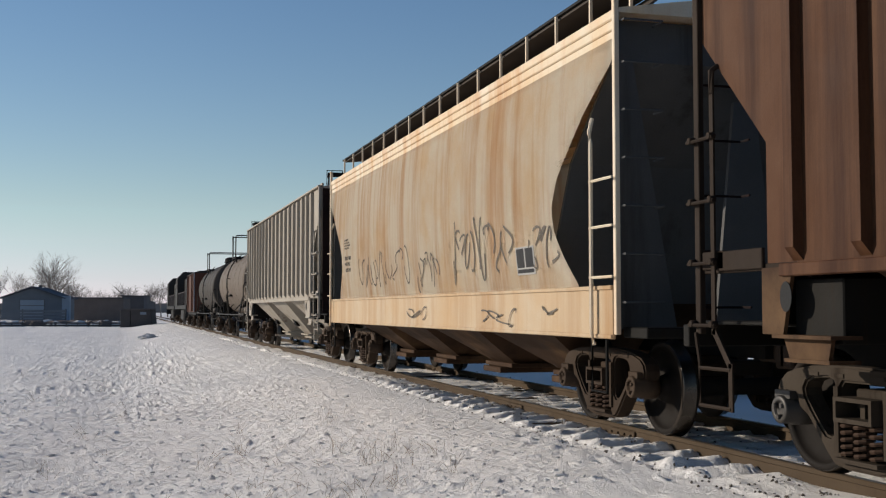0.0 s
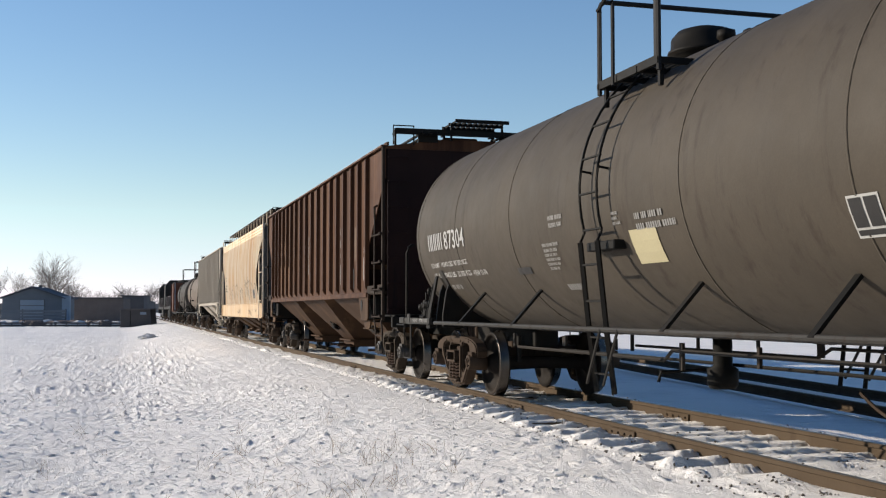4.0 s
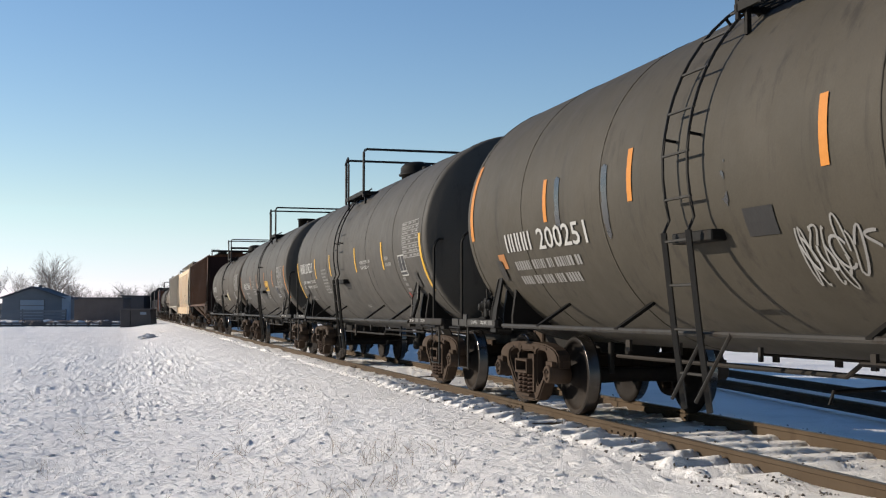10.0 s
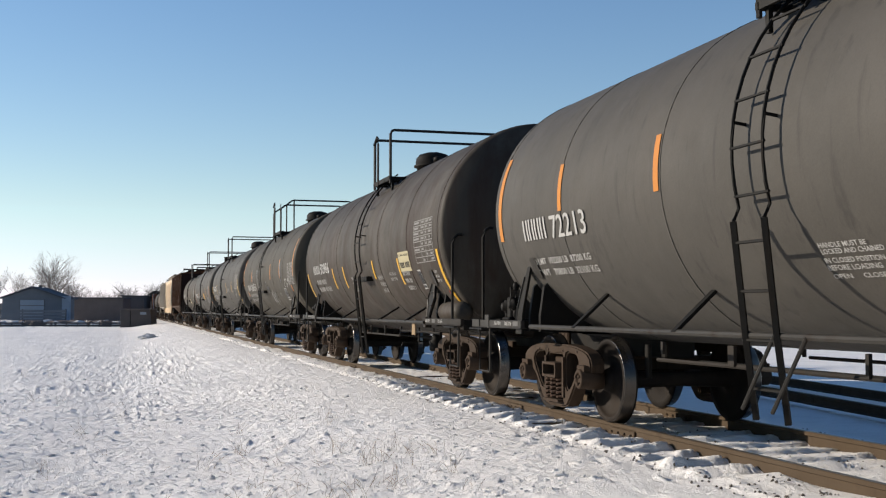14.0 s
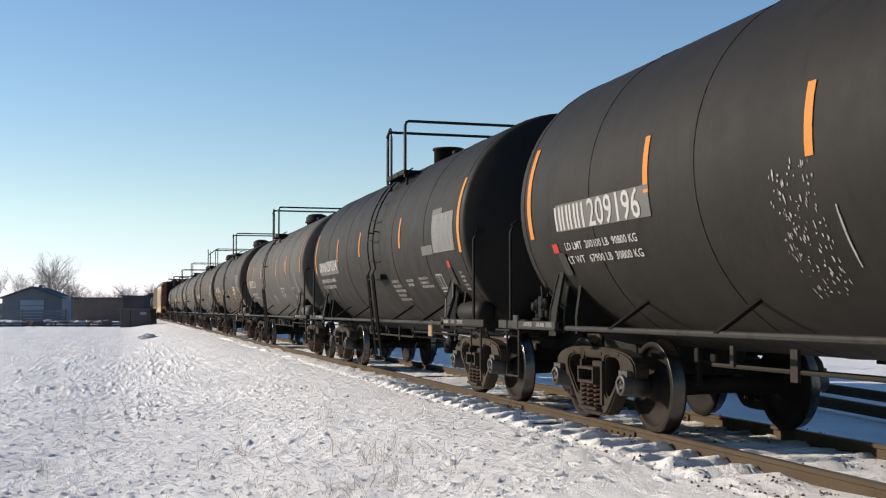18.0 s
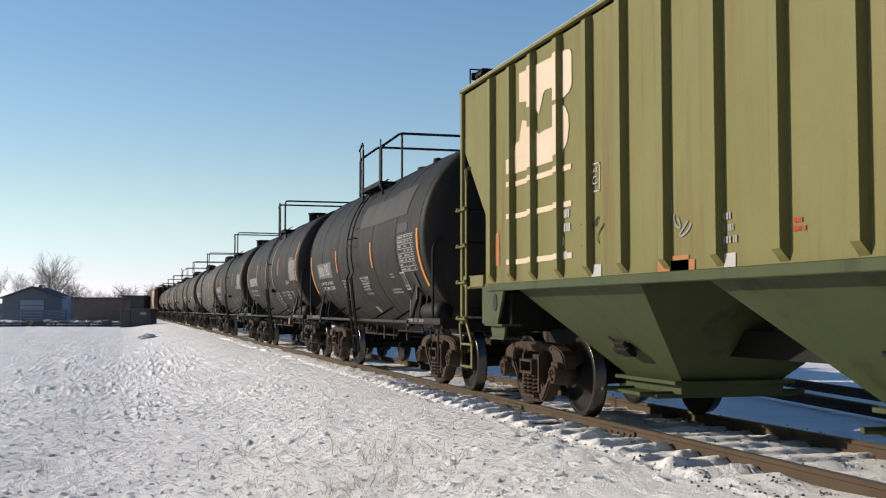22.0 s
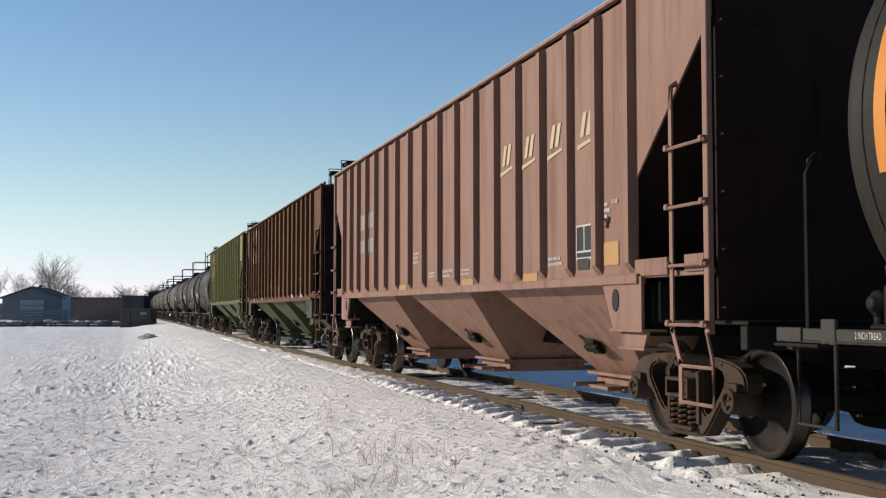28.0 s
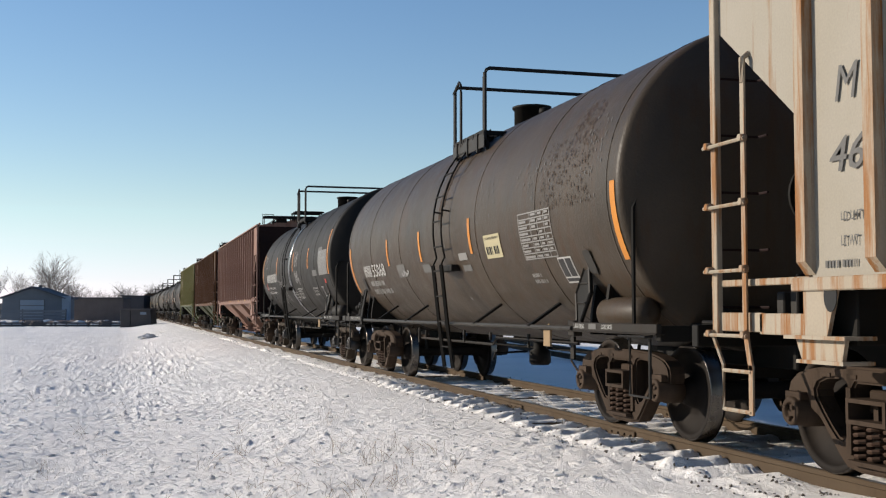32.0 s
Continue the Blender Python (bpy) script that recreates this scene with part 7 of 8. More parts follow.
line(t72_c, t72_at, "72213", 4.83, 3.87, 2.01, 0.242, "white_mark")
line(t72_c, t72_at, "LD LMT  192200 LB  87200 KG", 5.66, 3.98, 1.73, 0.074, "white_mark")
line(t72_c, t72_at, "LT WT   70800 LB  32100 KG", 5.67, 3.91, 1.59, 0.078, "white_mark")
line(t72_c, t72_at, "HANDLE MUST BE", 0.15, -0.37, 1.63, 0.038, "white_mark")
line(t72_c, t72_at, "LOCKED AND CHAINED", 0.15, -0.52, 1.58, 0.039, "white_mark")
line(t72_c, t72_at, "IN CLOSED POSITION", 0.16, -0.48, 1.51, 0.040, "white_mark")
line(t72_c, t72_at, "BEFORE LOADING", 0.17, -0.41, 1.45, 0.042, "white_mark")
line(t72_c, t72_at, "OPEN     CLOSE", 0.17, -0.40, 1.38, 0.039, "white_mark")
line(t72_c, t72_at, "MAXIMUM OPERATING PRESSURE", -2.09, -3.01, 1.84, 0.042, "white_mark")
line(t72_c, t72_at, "FOR HEATER COILS 150 PSI", -2.07, -2.85, 1.77, 0.042, "white_mark")
line(t72_c, t72_at, "EXTERIOR HEATER PIPES", -2.05, -2.76, 1.70, 0.043, "white_mark")
line(t72_c, t72_at, "NO INLET OR OUTLET", -2.04, -2.73, 1.63, 0.040, "white_mark")
line(t72_c, t72_at, "PIPE CAPS REQUIRED", -2.02, -2.61, 1.56, 0.041, "white_mark")
bars("small_stencil", t72_at, -2.07, 1.50, 0.27, 1, 0.055, "dim_mark", t72_c, seed=117)
bars("small_stencil", t72_at, -3.58, 1.46, 0.20, 2, 0.043, "dim_mark", t72_c, seed=118)
stripe(t72_c, t72_at, -1.57, 2.75, 0.50, "orange_stripe")
stripe(t72_c, t72_at, -3.69, 2.75, 0.51, "orange_stripe")
bars("small_stencil", t72_at, -0.85, 1.11, 0.12, 1, 0.048, "dim_mark", t72_c, seed=121)
bars("small_stencil", t72_at, -1.72, 1.13, 0.18, 1, 0.044, "dim_mark", t72_c, seed=122)
stripe(t72_c, t72_at, -3.49, 2.66, 0.33, "orange_stripe")
table_box(t72_at, -5.35, 2.21, 0.14, 0.70, t72_c, "dim_mark", 124)
data_box(t72_at, -4.37, 1.84, 0.35, 0.34, t72_c)
stripe(t72_c, t72_at, -6.36, 3.23, 1.02, "faded_stripe", 0.11)
stripe(t204_c, t204_at, 3.19, 2.73, 0.46, "orange_stripe")
stripe(t204_c, t204_at, 0.88, 2.74, 0.48, "orange_stripe")
stripe(t204_c, t204_at, -2.40, 2.76, 0.50, "orange_stripe")
stripe(t204_c, t204_at, -5.79, 3.07, 1.04, "orange_stripe", 0.11)
stripe(t204_c, t204_at, 5.95, 3.01, 0.95, "orange_stripe", 0.11)
patch("painted_patch", t204_at, 5.39, 2.31, 2.23, 0.29, "grey_patch", t204_c)
line(t204_c, t204_at, "209204", 4.31, 3.14, 2.10, 0.224, "white_mark")
blocks(t204_c, t204_at, 4, 5.37, 4.43, 2.10, 0.198, "white_mark")
patch("capacity_plate", t204_at, -4.49, 2.63, 1.10, 0.55, "plate_worn", t204_c, "pale worn plate behind the table", 0.005)
table_box(t204_at, -4.49, 2.63, 1.10, 0.55, t204_c, "dim_mark", 135)
patch("painted_patch", t204_at, -4.47, 2.72, 0.51, 0.11, "grey_patch", t204_c)
patch("painted_patch", t204_at, -3.83, 2.21, 0.61, 0.14, "grey_patch", t204_c)
patch("painted_patch", t204_at, -5.03, 1.94, 0.13, 0.12, "red_mark", t204_c)
data_box(t204_at, -4.21, 1.76, 0.33, 0.30, t204_c)
bars("small_stencil", t204_at, -1.30, 1.74, 0.79, 5, 0.053, "dim_mark", t204_c, seed=140)
bars("small_stencil", t204_at, -2.36, 1.73, 0.58, 2, 0.047, "dim_mark", t204_c, seed=141)
bars("small_stencil", t204_at, -3.19, 1.74, 0.73, 3, 0.042, "dim_mark", t204_c, seed=142)
bars("small_stencil", t204_at, -5.48, 1.77, 0.23, 5, 0.038, "dim_mark", t204_c, seed=143)
bars("small_stencil", t204_at, 5.43, 1.93, 2.06, 2, 0.083, "dim_mark", t204_c, seed=144)
stripe(t196_c, t196_at, 3.02, 2.77, 0.50, "orange_stripe")
stripe(t196_c, t196_at, 0.57, 2.78, 0.51, "orange_stripe")
stripe(t196_c, t196_at, 5.96, 3.06, 1.03, "orange_stripe", 0.11)
patch("painted_patch", t196_at, 5.10, 2.34, 2.17, 0.28, "grey_patch", t196_c)
blocks(t196_c, t196_at, 4, 5.14, 4.34, 2.07, 0.250, "white_mark")
line(t196_c, t196_at, "209196", 4.16, 3.00, 2.07, 0.269, "white_mark")
line(t196_c, t196_at, "LD LMT  200100 LB  90800 KG", 4.91, 3.20, 1.86, 0.078, "white_mark")
line(t196_c, t196_at, "LT WT   67900 LB  30800 KG", 4.93, 3.18, 1.71, 0.081, "white_mark")
patch("painted_patch", t196_at, 5.39, 1.94, 0.15, 0.10, "red_mark", t196_c)
chips(t196_c, t196_at, 1.07, 2.29, 0.56, 1.06, 60, "chalk", 154)
scrawl("scrawl", t196_at, 0.34, 1.97, 0.01, 0.54, "chalk", t196_c, 155, 3, 0.015)
stripe(t196_c, t196_at, -2.29, 2.76, 0.50, "orange_stripe")
stripe(t196_c, t196_at, -5.80, 3.06, 1.04, "orange_stripe", 0.11)
patch("capacity_plate", t196_at, -4.57, 2.59, 1.08, 0.55, "plate_worn", t196_c, "pale worn plate behind the table", 0.005)
table_box(t196_at, -4.57, 2.59, 1.08, 0.55, t196_c, "dim_mark", 158)
patch("painted_patch", t196_at, -4.55, 2.68, 0.69, 0.11, "grey_patch", t196_c)
line(t196_c, t196_at, "SR-8754", -3.87, -4.52, 1.96, 0.110, "white_mark")
patch("painted_patch", t196_at, -5.09, 1.94, 0.11, 0.12, "red_mark", t196_c)
data_box(t196_at, -4.24, 1.75, 0.30, 0.31, t196_c)
bars("small_stencil", t196_at, -1.34, 1.75, 0.72, 5, 0.055, "dim_mark", t196_c, seed=163)
bars("small_stencil", t196_at, -2.45, 1.76, 0.57, 2, 0.054, "dim_mark", t196_c, seed=164)
bars("small_stencil", t196_at, -3.25, 1.76, 0.71, 3, 0.055, "dim_mark", t196_c, seed=165)
bars("small_stencil", t196_at, -5.52, 1.78, 0.23, 5, 0.038, "dim_mark", t196_c, seed=166)
stripe(tvt_c, tvt_at, 1.91, 2.49, 0.47, "orange_stripe")
stripe(tvt_c, tvt_at, 5.14, 2.49, 0.90, "orange_stripe", 0.11)
patch("painted_patch", tvt_at, 4.27, 2.28, 1.74, 0.34, "grey_patch", tvt_c)
blocks(tvt_c, tvt_at, 4, 4.07, 3.45, 1.99, 0.222, "white_mark")
line(tvt_c, tvt_at, "17420", 3.36, 2.78, 2.00, 0.251, "white_mark")
line(tvt_c, tvt_at, "LD LMT  200200 LB  90800 KG", 4.19, 2.67, 1.79, 0.067, "white_mark")
line(tvt_c, tvt_at, "LT WT   62800 LB  28500 KG", 4.17, 2.65, 1.66, 0.077, "white_mark")
bars("small_stencil", tvt_at, 1.65, 1.85, 0.90, 4, 0.041, "dim_mark", tvt_c, seed=174)
line(tvt_c, tvt_at, "MAX OPERATING PRESSURE", -0.29, -1.03, 1.82, 0.043, "white_mark")
line(tvt_c, tvt_at, "FOR HEATER COILS 25 PSI", -0.30, -1.00, 1.76, 0.044, "white_mark")
line(tvt_c, tvt_at, "EXTERIOR HEATER PIPES", -0.30, -0.97, 1.70, 0.041, "white_mark")
line(tvt_c, tvt_at, "NO INLET OR OUTLET", -0.29, -0.86, 1.64, 0.042, "white_mark")
line(tvt_c, tvt_at, "PIPE CAPS REQUIRED", -0.30, -0.87, 1.58, 0.042, "white_mark")
bars("small_stencil", tvt_at, -0.32, 1.53, 0.64, 1, 0.049, "dim_mark", tvt_c, seed=180)
patch("painted_patch", tvt_at, -0.12, 1.19, 0.21, 0.15, "placard_pale", tvt_c)
patch("painted_patch", tvt_at, -0.42, 3.25, 1.43, 0.47, "dull_patch", tvt_c)
patch("painted_patch", tvt_at, -1.42, 3.24, 1.20, 0.47, "dull_patch", tvt_c)
patch("painted_patch", tvt_at, -2.23, 3.26, 1.12, 0.48, "dull_patch", tvt_c)
patch("painted_patch", tvt_at, -2.88, 3.33, 1.34, 0.54, "dull_patch", tvt_c)
patch("painted_patch", tvt_at, -3.72, 2.65, 0.66, 0.15, "dull_patch", tvt_c)
stripe(tvt_c, tvt_at, -1.56, 2.47, 0.47, "orange_stripe")
table_box(tvt_at, -3.74, 2.45, 1.04, 0.60, tvt_c, "dim_mark", 188)
data_box(tvt_at, -3.53, 1.85, 0.29, 0.32, tvt_c)
stripe(tvt_c, tvt_at, -4.98, 2.50, 0.93, "orange_stripe", 0.11)
bars("small_stencil", tvt_at, -2.83, 1.85, 0.34, 2, 0.030, "dim_mark", tvt_c, seed=191)
bars("small_stencil", tvt_at, -2.52, 1.57, 0.76, 2, 0.035, "dim_mark", tvt_c, seed=192)
stripe(t183_c, t183_at, 2.78, 2.77, 0.49, "orange_stripe")
stripe(t183_c, t183_at, -0.46, 2.78, 0.51, "orange_stripe")
stripe(t183_c, t183_at, 5.95, 3.00, 0.93, "orange_stripe", 0.11)
patch("painted_patch", t183_at, 4.99, 2.32, 2.30, 0.25, "grey_patch", t183_c)
blocks(t183_c, t183_at, 4, 4.98, 4.17, 2.08, 0.211, "white_mark")
line(t183_c, t183_at, "209183", 4.02, 2.81, 2.07, 0.245, "white_mark")
line(t183_c, t183_at, "LD LMT  200800 LB  90800 KG", 4.88, 3.25, 1.86, 0.074, "white_mark")
line(t183_c, t183_at, "LT WT   67500 LB  30600 KG", 4.90, 3.21, 1.72, 0.076, "white_mark")
scrawl("scrawl", t183_at, 2.48, 2.15, 1.16, 0.88, "chalk", t183_c, 201, 7, 0.03)
scrawl("scrawl", t183_at, 5.62, 2.99, 0.85, 0.58, "chalk", t183_c, 202, 3, 0.022)
scrawl("scrawl", t183_at, 5.87, 2.04, 0.89, 0.34, "chalk", t183_c, 203, 4, 0.02)
scrawl("scrawl", t183_at, -0.80, 2.34, 0.71, 0.50, "chalk", t183_c, 204, 6, 0.04)
scrawl("scrawl", t183_at, -0.86, 2.79, 0.55, 0.42, "chalk", t183_c, 205, 4, 0.05)
line(t183_c, t183_at, "HANDLE MUST BE", -0.09, -0.60, 1.68, 0.036, "white_mark")
line(t183_c, t183_at, "LOCKED AND CHAINED", -0.08, -0.72, 1.61, 0.037, "white_mark")
line(t183_c, t183_at, "IN CLOSED POSITION", -0.06, -0.69, 1.53, 0.038, "white_mark")
line(t183_c, t183_at, "BEFORE LOADING", -0.08, -0.56, 1.45, 0.040, "white_mark")
line(t183_c, t183_at, "MAXIMUM OPERATING PRESSURE", -0.89, -1.73, 1.76, 0.040, "white_mark")
line(t183_c, t183_at, "HEATER COILS 150 PSI", -0.90, -1.53, 1.70, 0.041, "white_mark")
line(t183_c, t183_at, "EXTERIOR HEATER PIPES", -0.91, -1.57, 1.63, 0.042, "white_mark")
line(t183_c, t183_at, "NO INLET OR OUTLET", -0.90, -1.50, 1.56, 0.043, "white_mark")
line(t183_c, t183_at, "PIPE CAPS REQUIRED", -0.89, -1.47, 1.50, 0.044, "white_mark")
line(t183_c, t183_at, "CLOSED", 0.13, -0.10, 1.76, 0.032, "white_mark")
patch("painted_patch", t183_at, 5.26, 2.04, 0.14, 0.22, "red_mark", t183_c)
patch("capacity_plate", t183_at, -4.58, 2.61, 1.11, 0.56, "plate_worn", t183_c, "pale worn plate behind the table", 0.005)
table_box(t183_at, -4.58, 2.61, 1.11, 0.56, t183_c, "dim_mark", 217)
patch("painted_patch", t183_at, -4.59, 2.69, 0.49, 0.08, "grey_patch", t183_c)
stripe(t183_c, t183_at, -5.79, 3.06, 1.02, "orange_stripe", 0.11)
stripe(t183_c, t183_at, -2.99, 2.76, 0.50, "orange_stripe")
patch("painted_patch", t183_at, -3.65, 2.19, 0.60, 0.14, "grey_patch", t183_c)
patch("painted_patch", t183_at, -5.12, 1.95, 0.18, 0.10, "red_mark", t183_c)
data_box(t183_at, -4.41, 1.78, 0.21, 0.31, t183_c)
bars("small_stencil", t183_at, -3.21, 1.78, 0.74, 3, 0.049, "dim_mark", t183_c, seed=224)
stripe(t55_c, t55_at, 3.03, 2.44, 0.46, "orange_stripe")
stripe(t55_c, t55_at, 0.84, 2.43, 0.46, "orange_stripe")
stripe(t55_c, t55_at, -1.77, 2.44, 0.47, "orange_stripe")
stripe(t55_c, t55_at, 6.24, 2.44, 0.90, "orange_stripe", 0.11)
blocks(t55_c, t55_at, 4, 5.08, 4.47, 1.84, 0.210, "white_mark")
line(t55_c, t55_at, "55068", 4.38, 3.38, 1.83, 0.228, "white_mark")
bars("small_stencil", t55_at, 4.86, 1.75, 1.59, 2, 0.098, "dim_mark", t55_c, seed=231)
patch("painted_patch", t55_at, -2.41, 2.17, 0.62, 0.30, "placard_pale", t55_c)
line(t55_c, t55_at, "FOR CHEMICAL EMERGENCY", -2.46, -2.99, 2.11, 0.030, "ink")
bars("small_stencil", t55_at, -2.46, 2.02, 0.52, 1, 0.10, "ink", t55_c, seed=239)
patch("painted_patch", t55_at, -1.19, 2.00, 0.38, 0.10, "dim_mark", t55_c)
patch("painted_patch", t55_at, -1.26, 1.83, 0.36, 0.09, "grey_patch", t55_c)
patch("painted_patch", t55_at, 0.81, 1.92, 0.43, 0.13, "grey_patch", t55_c)
scrawl("scrawl", t55_at, 2.21, 1.90, 0.43, 0.15, "chalk", t55_c, 237, 3, 0.03)
bars("small_stencil", t55_at, -0.83, 1.34, 0.11, 1, 0.051, "dim_mark", t55_c, seed=238)
stripe(t55_c, t55_at, -6.34, 2.44, 0.76, "orange_stripe", 0.11)
table_box(t55_at, -3.76, 2.33, 1.01, 0.54, t55_c, "dim_mark", 240)
data_box(t55_at, -4.69, 1.78, 0.38, 0.31, t55_c)
patch("painted_patch", t55_at, 2.47, 1.98, 0.51, 0.22, "grey_patch", t55_c)
bars("small_stencil", t55_at, -3.75, 1.62, 0.46, 2, 0.046, "dim_mark", t55_c, seed=243)
flakes("worn_patch", brown_at, 5.45, 3.19, 1.37, 0.51, "rust_patch", brown_c, seed=244)
flakes("worn_patch", brown_at, 5.49, 2.51, 1.48, 0.88, "rust_patch", brown_c, seed=245)
flakes("worn_patch", brown_at, 3.85, 2.43, 0.41, 0.88, "rust_patch", brown_c, seed=246)
flakes("worn_patch", brown_at, 2.61, 2.07, 0.15, 0.52, "rust_patch", brown_c, seed=247)
flakes("worn_patch", brown_at, 0.22, 3.31, 0.04, 1.22, "chalk", brown_c, seed=248)
flakes("worn_patch", brown_at, 3.61, 3.17, 0.04, 0.67, "chalk", brown_c, seed=249)
patch("painted_patch", brown_at, -5.05, 2.05, 0.46, 0.41, "grey_patch", brown_c)
flakes("worn_patch", brown_at, 0.21, 3.31, 0.06, 0.57, "chalk", brown_c, seed=251)
flakes("worn_patch", brown_at, -1.31, 3.49, 0.04, 1.10, "chalk", brown_c, seed=252)
patch("painted_patch", brown_at, -5.54, 2.86, 0.22, 0.66, "dull_brown", brown_c)
flakes("worn_patch", brown_at, -6.40, 2.54, 0.04, 0.75, "chalk", brown_c, seed=254)
flakes("worn_patch", brown_at, -4.03, 2.94, 0.04, 1.19, "chalk", brown_c, seed=255)
flakes("worn_patch", brown_at, -4.29, 2.97, 0.04, 1.14, "chalk", brown_c, seed=256)
line(green_c, green_at, "PLATE", 3.84, 3.68, 2.57, 0.04, "white_mark")
data_box(green_at, -4.65, 2.09, 0.45, 0.38, green_c)
patch("painted_patch", green_at, -6.14, 1.77, 0.40, 0.12, "faded_stripe", green_c)
patch("painted_patch", green_at, -5.48, 1.65, 0.23, 0.12, "white_mark", green_c)
patch("painted_patch", green_at, -6.16, 1.93, 0.38, 0.19, "green_patch", green_c)
bars("small_stencil", green_at, -6.15, 2.08, 0.42, 4, 0.028, "white_mark", green_c, seed=263)
bars("small_stencil", green_at, -5.53, 1.98, 0.26, 3, 0.031, "white_mark", green_c, seed=264)
patch("painted_patch", green_at, -3.84, 1.65, 0.46, 0.12, "faded_stripe", green_c)
patch("painted_patch", green_at, -1.34, 1.64, 0.57, 0.11, "faded_stripe", green_c)
patch("painted_patch", green_at, 2.21, 1.64, 0.43, 0.12, "faded_stripe", green_c)
bars("small_stencil", green_at, -5.98, 1.63, 0.40, 2, 0.031, "white_mark", green_c, seed=268)
line(green_c, green_at, "C", 3.81, 3.70, 2.45, 0.085, "white_mark")
for yy, zz, ww, hh in ((3.88, 2.66, 0.24, 0.014), (3.88, 2.39, 0.24, 0.014), (3.88, 2.66, 0.016, 0.28), (3.656, 2.66, 0.016, 0.28)):
    patch("frame_line", green_at, yy, zz, ww, hh, "white_mark", green_c)
bars("small_stencil", green_at, 0.39, 1.86, 0.21, 2, 0.034, "red_mark", green_c, seed=272)
patch("painted_patch", green_at, 2.43, 1.68, 0.55, 0.14, "faded_stripe", green_c)
patch("painted_patch", green_at, 1.32, 1.66, 0.17, 0.11, "white_mark", green_c)
patch("painted_patch", green_at, 3.85, 1.67, 0.23, 0.12, "white_mark", green_c)
scrawl("scrawl", green_at, 2.42, 2.22, 0.56, 0.42, "chalk", green_c, 276, 4, 0.02)
scrawl("scrawl", green_at, 4.10, 2.16, 0.54, 0.50, "ink", green_c, 277, 4, 0.015)
bars("small_stencil", green_at, 1.42, 1.97, 0.33, 3, 0.053, "chalk", green_c, seed=278)
bars("small_stencil", green_at, 4.79, 2.27, 0.45, 4, 0.085, "white_mark", green_c, seed=279)
patch("painted_patch", green_at, 7.03, 2.17, 0.37, 0.40, "faded_stripe", green_c)
blocks(bnb_c, bnb_at, 2, 6.01, 5.66, 2.38, 0.236, "worn_cream")
line(bnb_c, bnb_at, "472", 5.32, 4.84, 2.39, 0.242, "worn_cream")
line(bnb_c, bnb_at, "360", 4.55, 4.07, 2.38, 0.233, "worn_cream")
patch("painted_patch", bnb_at, 5.98, 2.72, 1.91, 0.05, "worn_cream", bnb_c)
patch("painted_patch", bnb_at, 5.99, 2.31, 1.90, 0.03, "worn_cream", bnb_c)
patch("painted_patch", bnb_at, 6.00, 1.81, 1.90, 0.06, "worn_cream", bnb_c)
line(bnb_c, bnb_at, "LD LMT", 6.00, 5.65, 2.16, 0.089, "worn_cream")
line(bnb_c, bnb_at, "199800", 4.56, 4.09, 2.16, 0.086, "worn_cream")
line(bnb_c, bnb_at, "LT WT", 6.01, 5.69, 2.00, 0.078, "worn_cream")
line(bnb_c, bnb_at, "63200", 4.53, 4.09, 2.00, 0.081, "worn_cream")
line(bnb_c, bnb_at, "PLATE", 2.78, 2.58, 2.56, 0.041, "worn_cream")
line(bnb_c, bnb_at, "C", 2.72, 2.64, 2.45, 0.080, "worn_cream")
patch("painted_patch", bnb_at, 5.93, 1.66, 0.26, 0.12, "white_mark", bnb_c)
patch("painted_patch", bnb_at, 3.58, 1.67, 0.21, 0.14, "white_mark", bnb_c)
bars("small_stencil", bnb_at, 6.81, 1.90, 0.41, 2, 0.052, "ink", bnb_c, seed=296)
bars("small_stencil", bnb_at, 8.00, 3.95, 0.87, 2, 0.080, "dim_mark", bnb_c, seed=297)
patch("painted_patch", bnb_at, 4.54, 1.25, 0.81, 0.03, "dim_mark", bnb_c)
data_box(bnb_at, -4.67, 2.04, 0.43, 0.36, bnb_c)
patch("painted_patch", bnb_at, -4.78, 1.66, 0.24, 0.14, "white_mark", bnb_c)
patch("painted_patch", bnb_at, -3.21, 1.65, 0.24, 0.14, "white_mark", bnb_c)
bars("small_stencil", bnb_at, -0.49, 1.88, 0.45, 3, 0.054, "worn_cream", bnb_c, seed=302)
bars("small_stencil", bnb_at, 1.20, 2.02, 0.35, 3, 0.064, "worn_cream", bnb_c, seed=303)
scrawl("scrawl", bnb_at, -1.39, 1.93, 0.54, 0.24, "worn_cream", bnb_c, 304, 2, 0.02)
data_box(bns_at, -5.35, 2.08, 0.42, 0.35, bns_c)
patch("painted_patch", bns_at, -6.04, 1.87, 0.33, 0.22, "placard_faded", bns_c)
patch("painted_patch", bns_at, -3.78, 1.64, 0.46, 0.13, "placard_faded", bns_c)
patch("painted_patch", bns_at, -1.34, 1.64, 0.52, 0.14, "placard_faded", bns_c)
patch("painted_patch", bns_at, 2.26, 1.64, 0.50, 0.12, "placard_faded", bns_c)
patch("painted_patch", bns_at, -5.39, 1.74, 0.29, 0.11, "pipe_grey", bns_c)
bars("small_stencil", bns_at, -4.57, 1.79, 0.46, 2, 0.034, "white_mark", bns_c, seed=312)
bars("small_stencil", bns_at, -1.30, 1.78, 0.54, 2, 0.031, "white_mark", bns_c, seed=313)
bars("small_stencil", bns_at, -0.39, 1.80, 0.59, 2, 0.040, "white_mark", bns_c, seed=314)
bars("small_stencil", bns_at, 1.29, 2.13, 0.44, 3, 0.040, "white_mark", bns_c, seed=315)
bars("small_stencil", bns_at, 0.36, 1.79, 0.35, 2, 0.029, "white_mark", bns_c, seed=316)
line(bns_c, bns_at, "10-8", -6.24, -6.36, 2.22, 0.045, "white_mark")
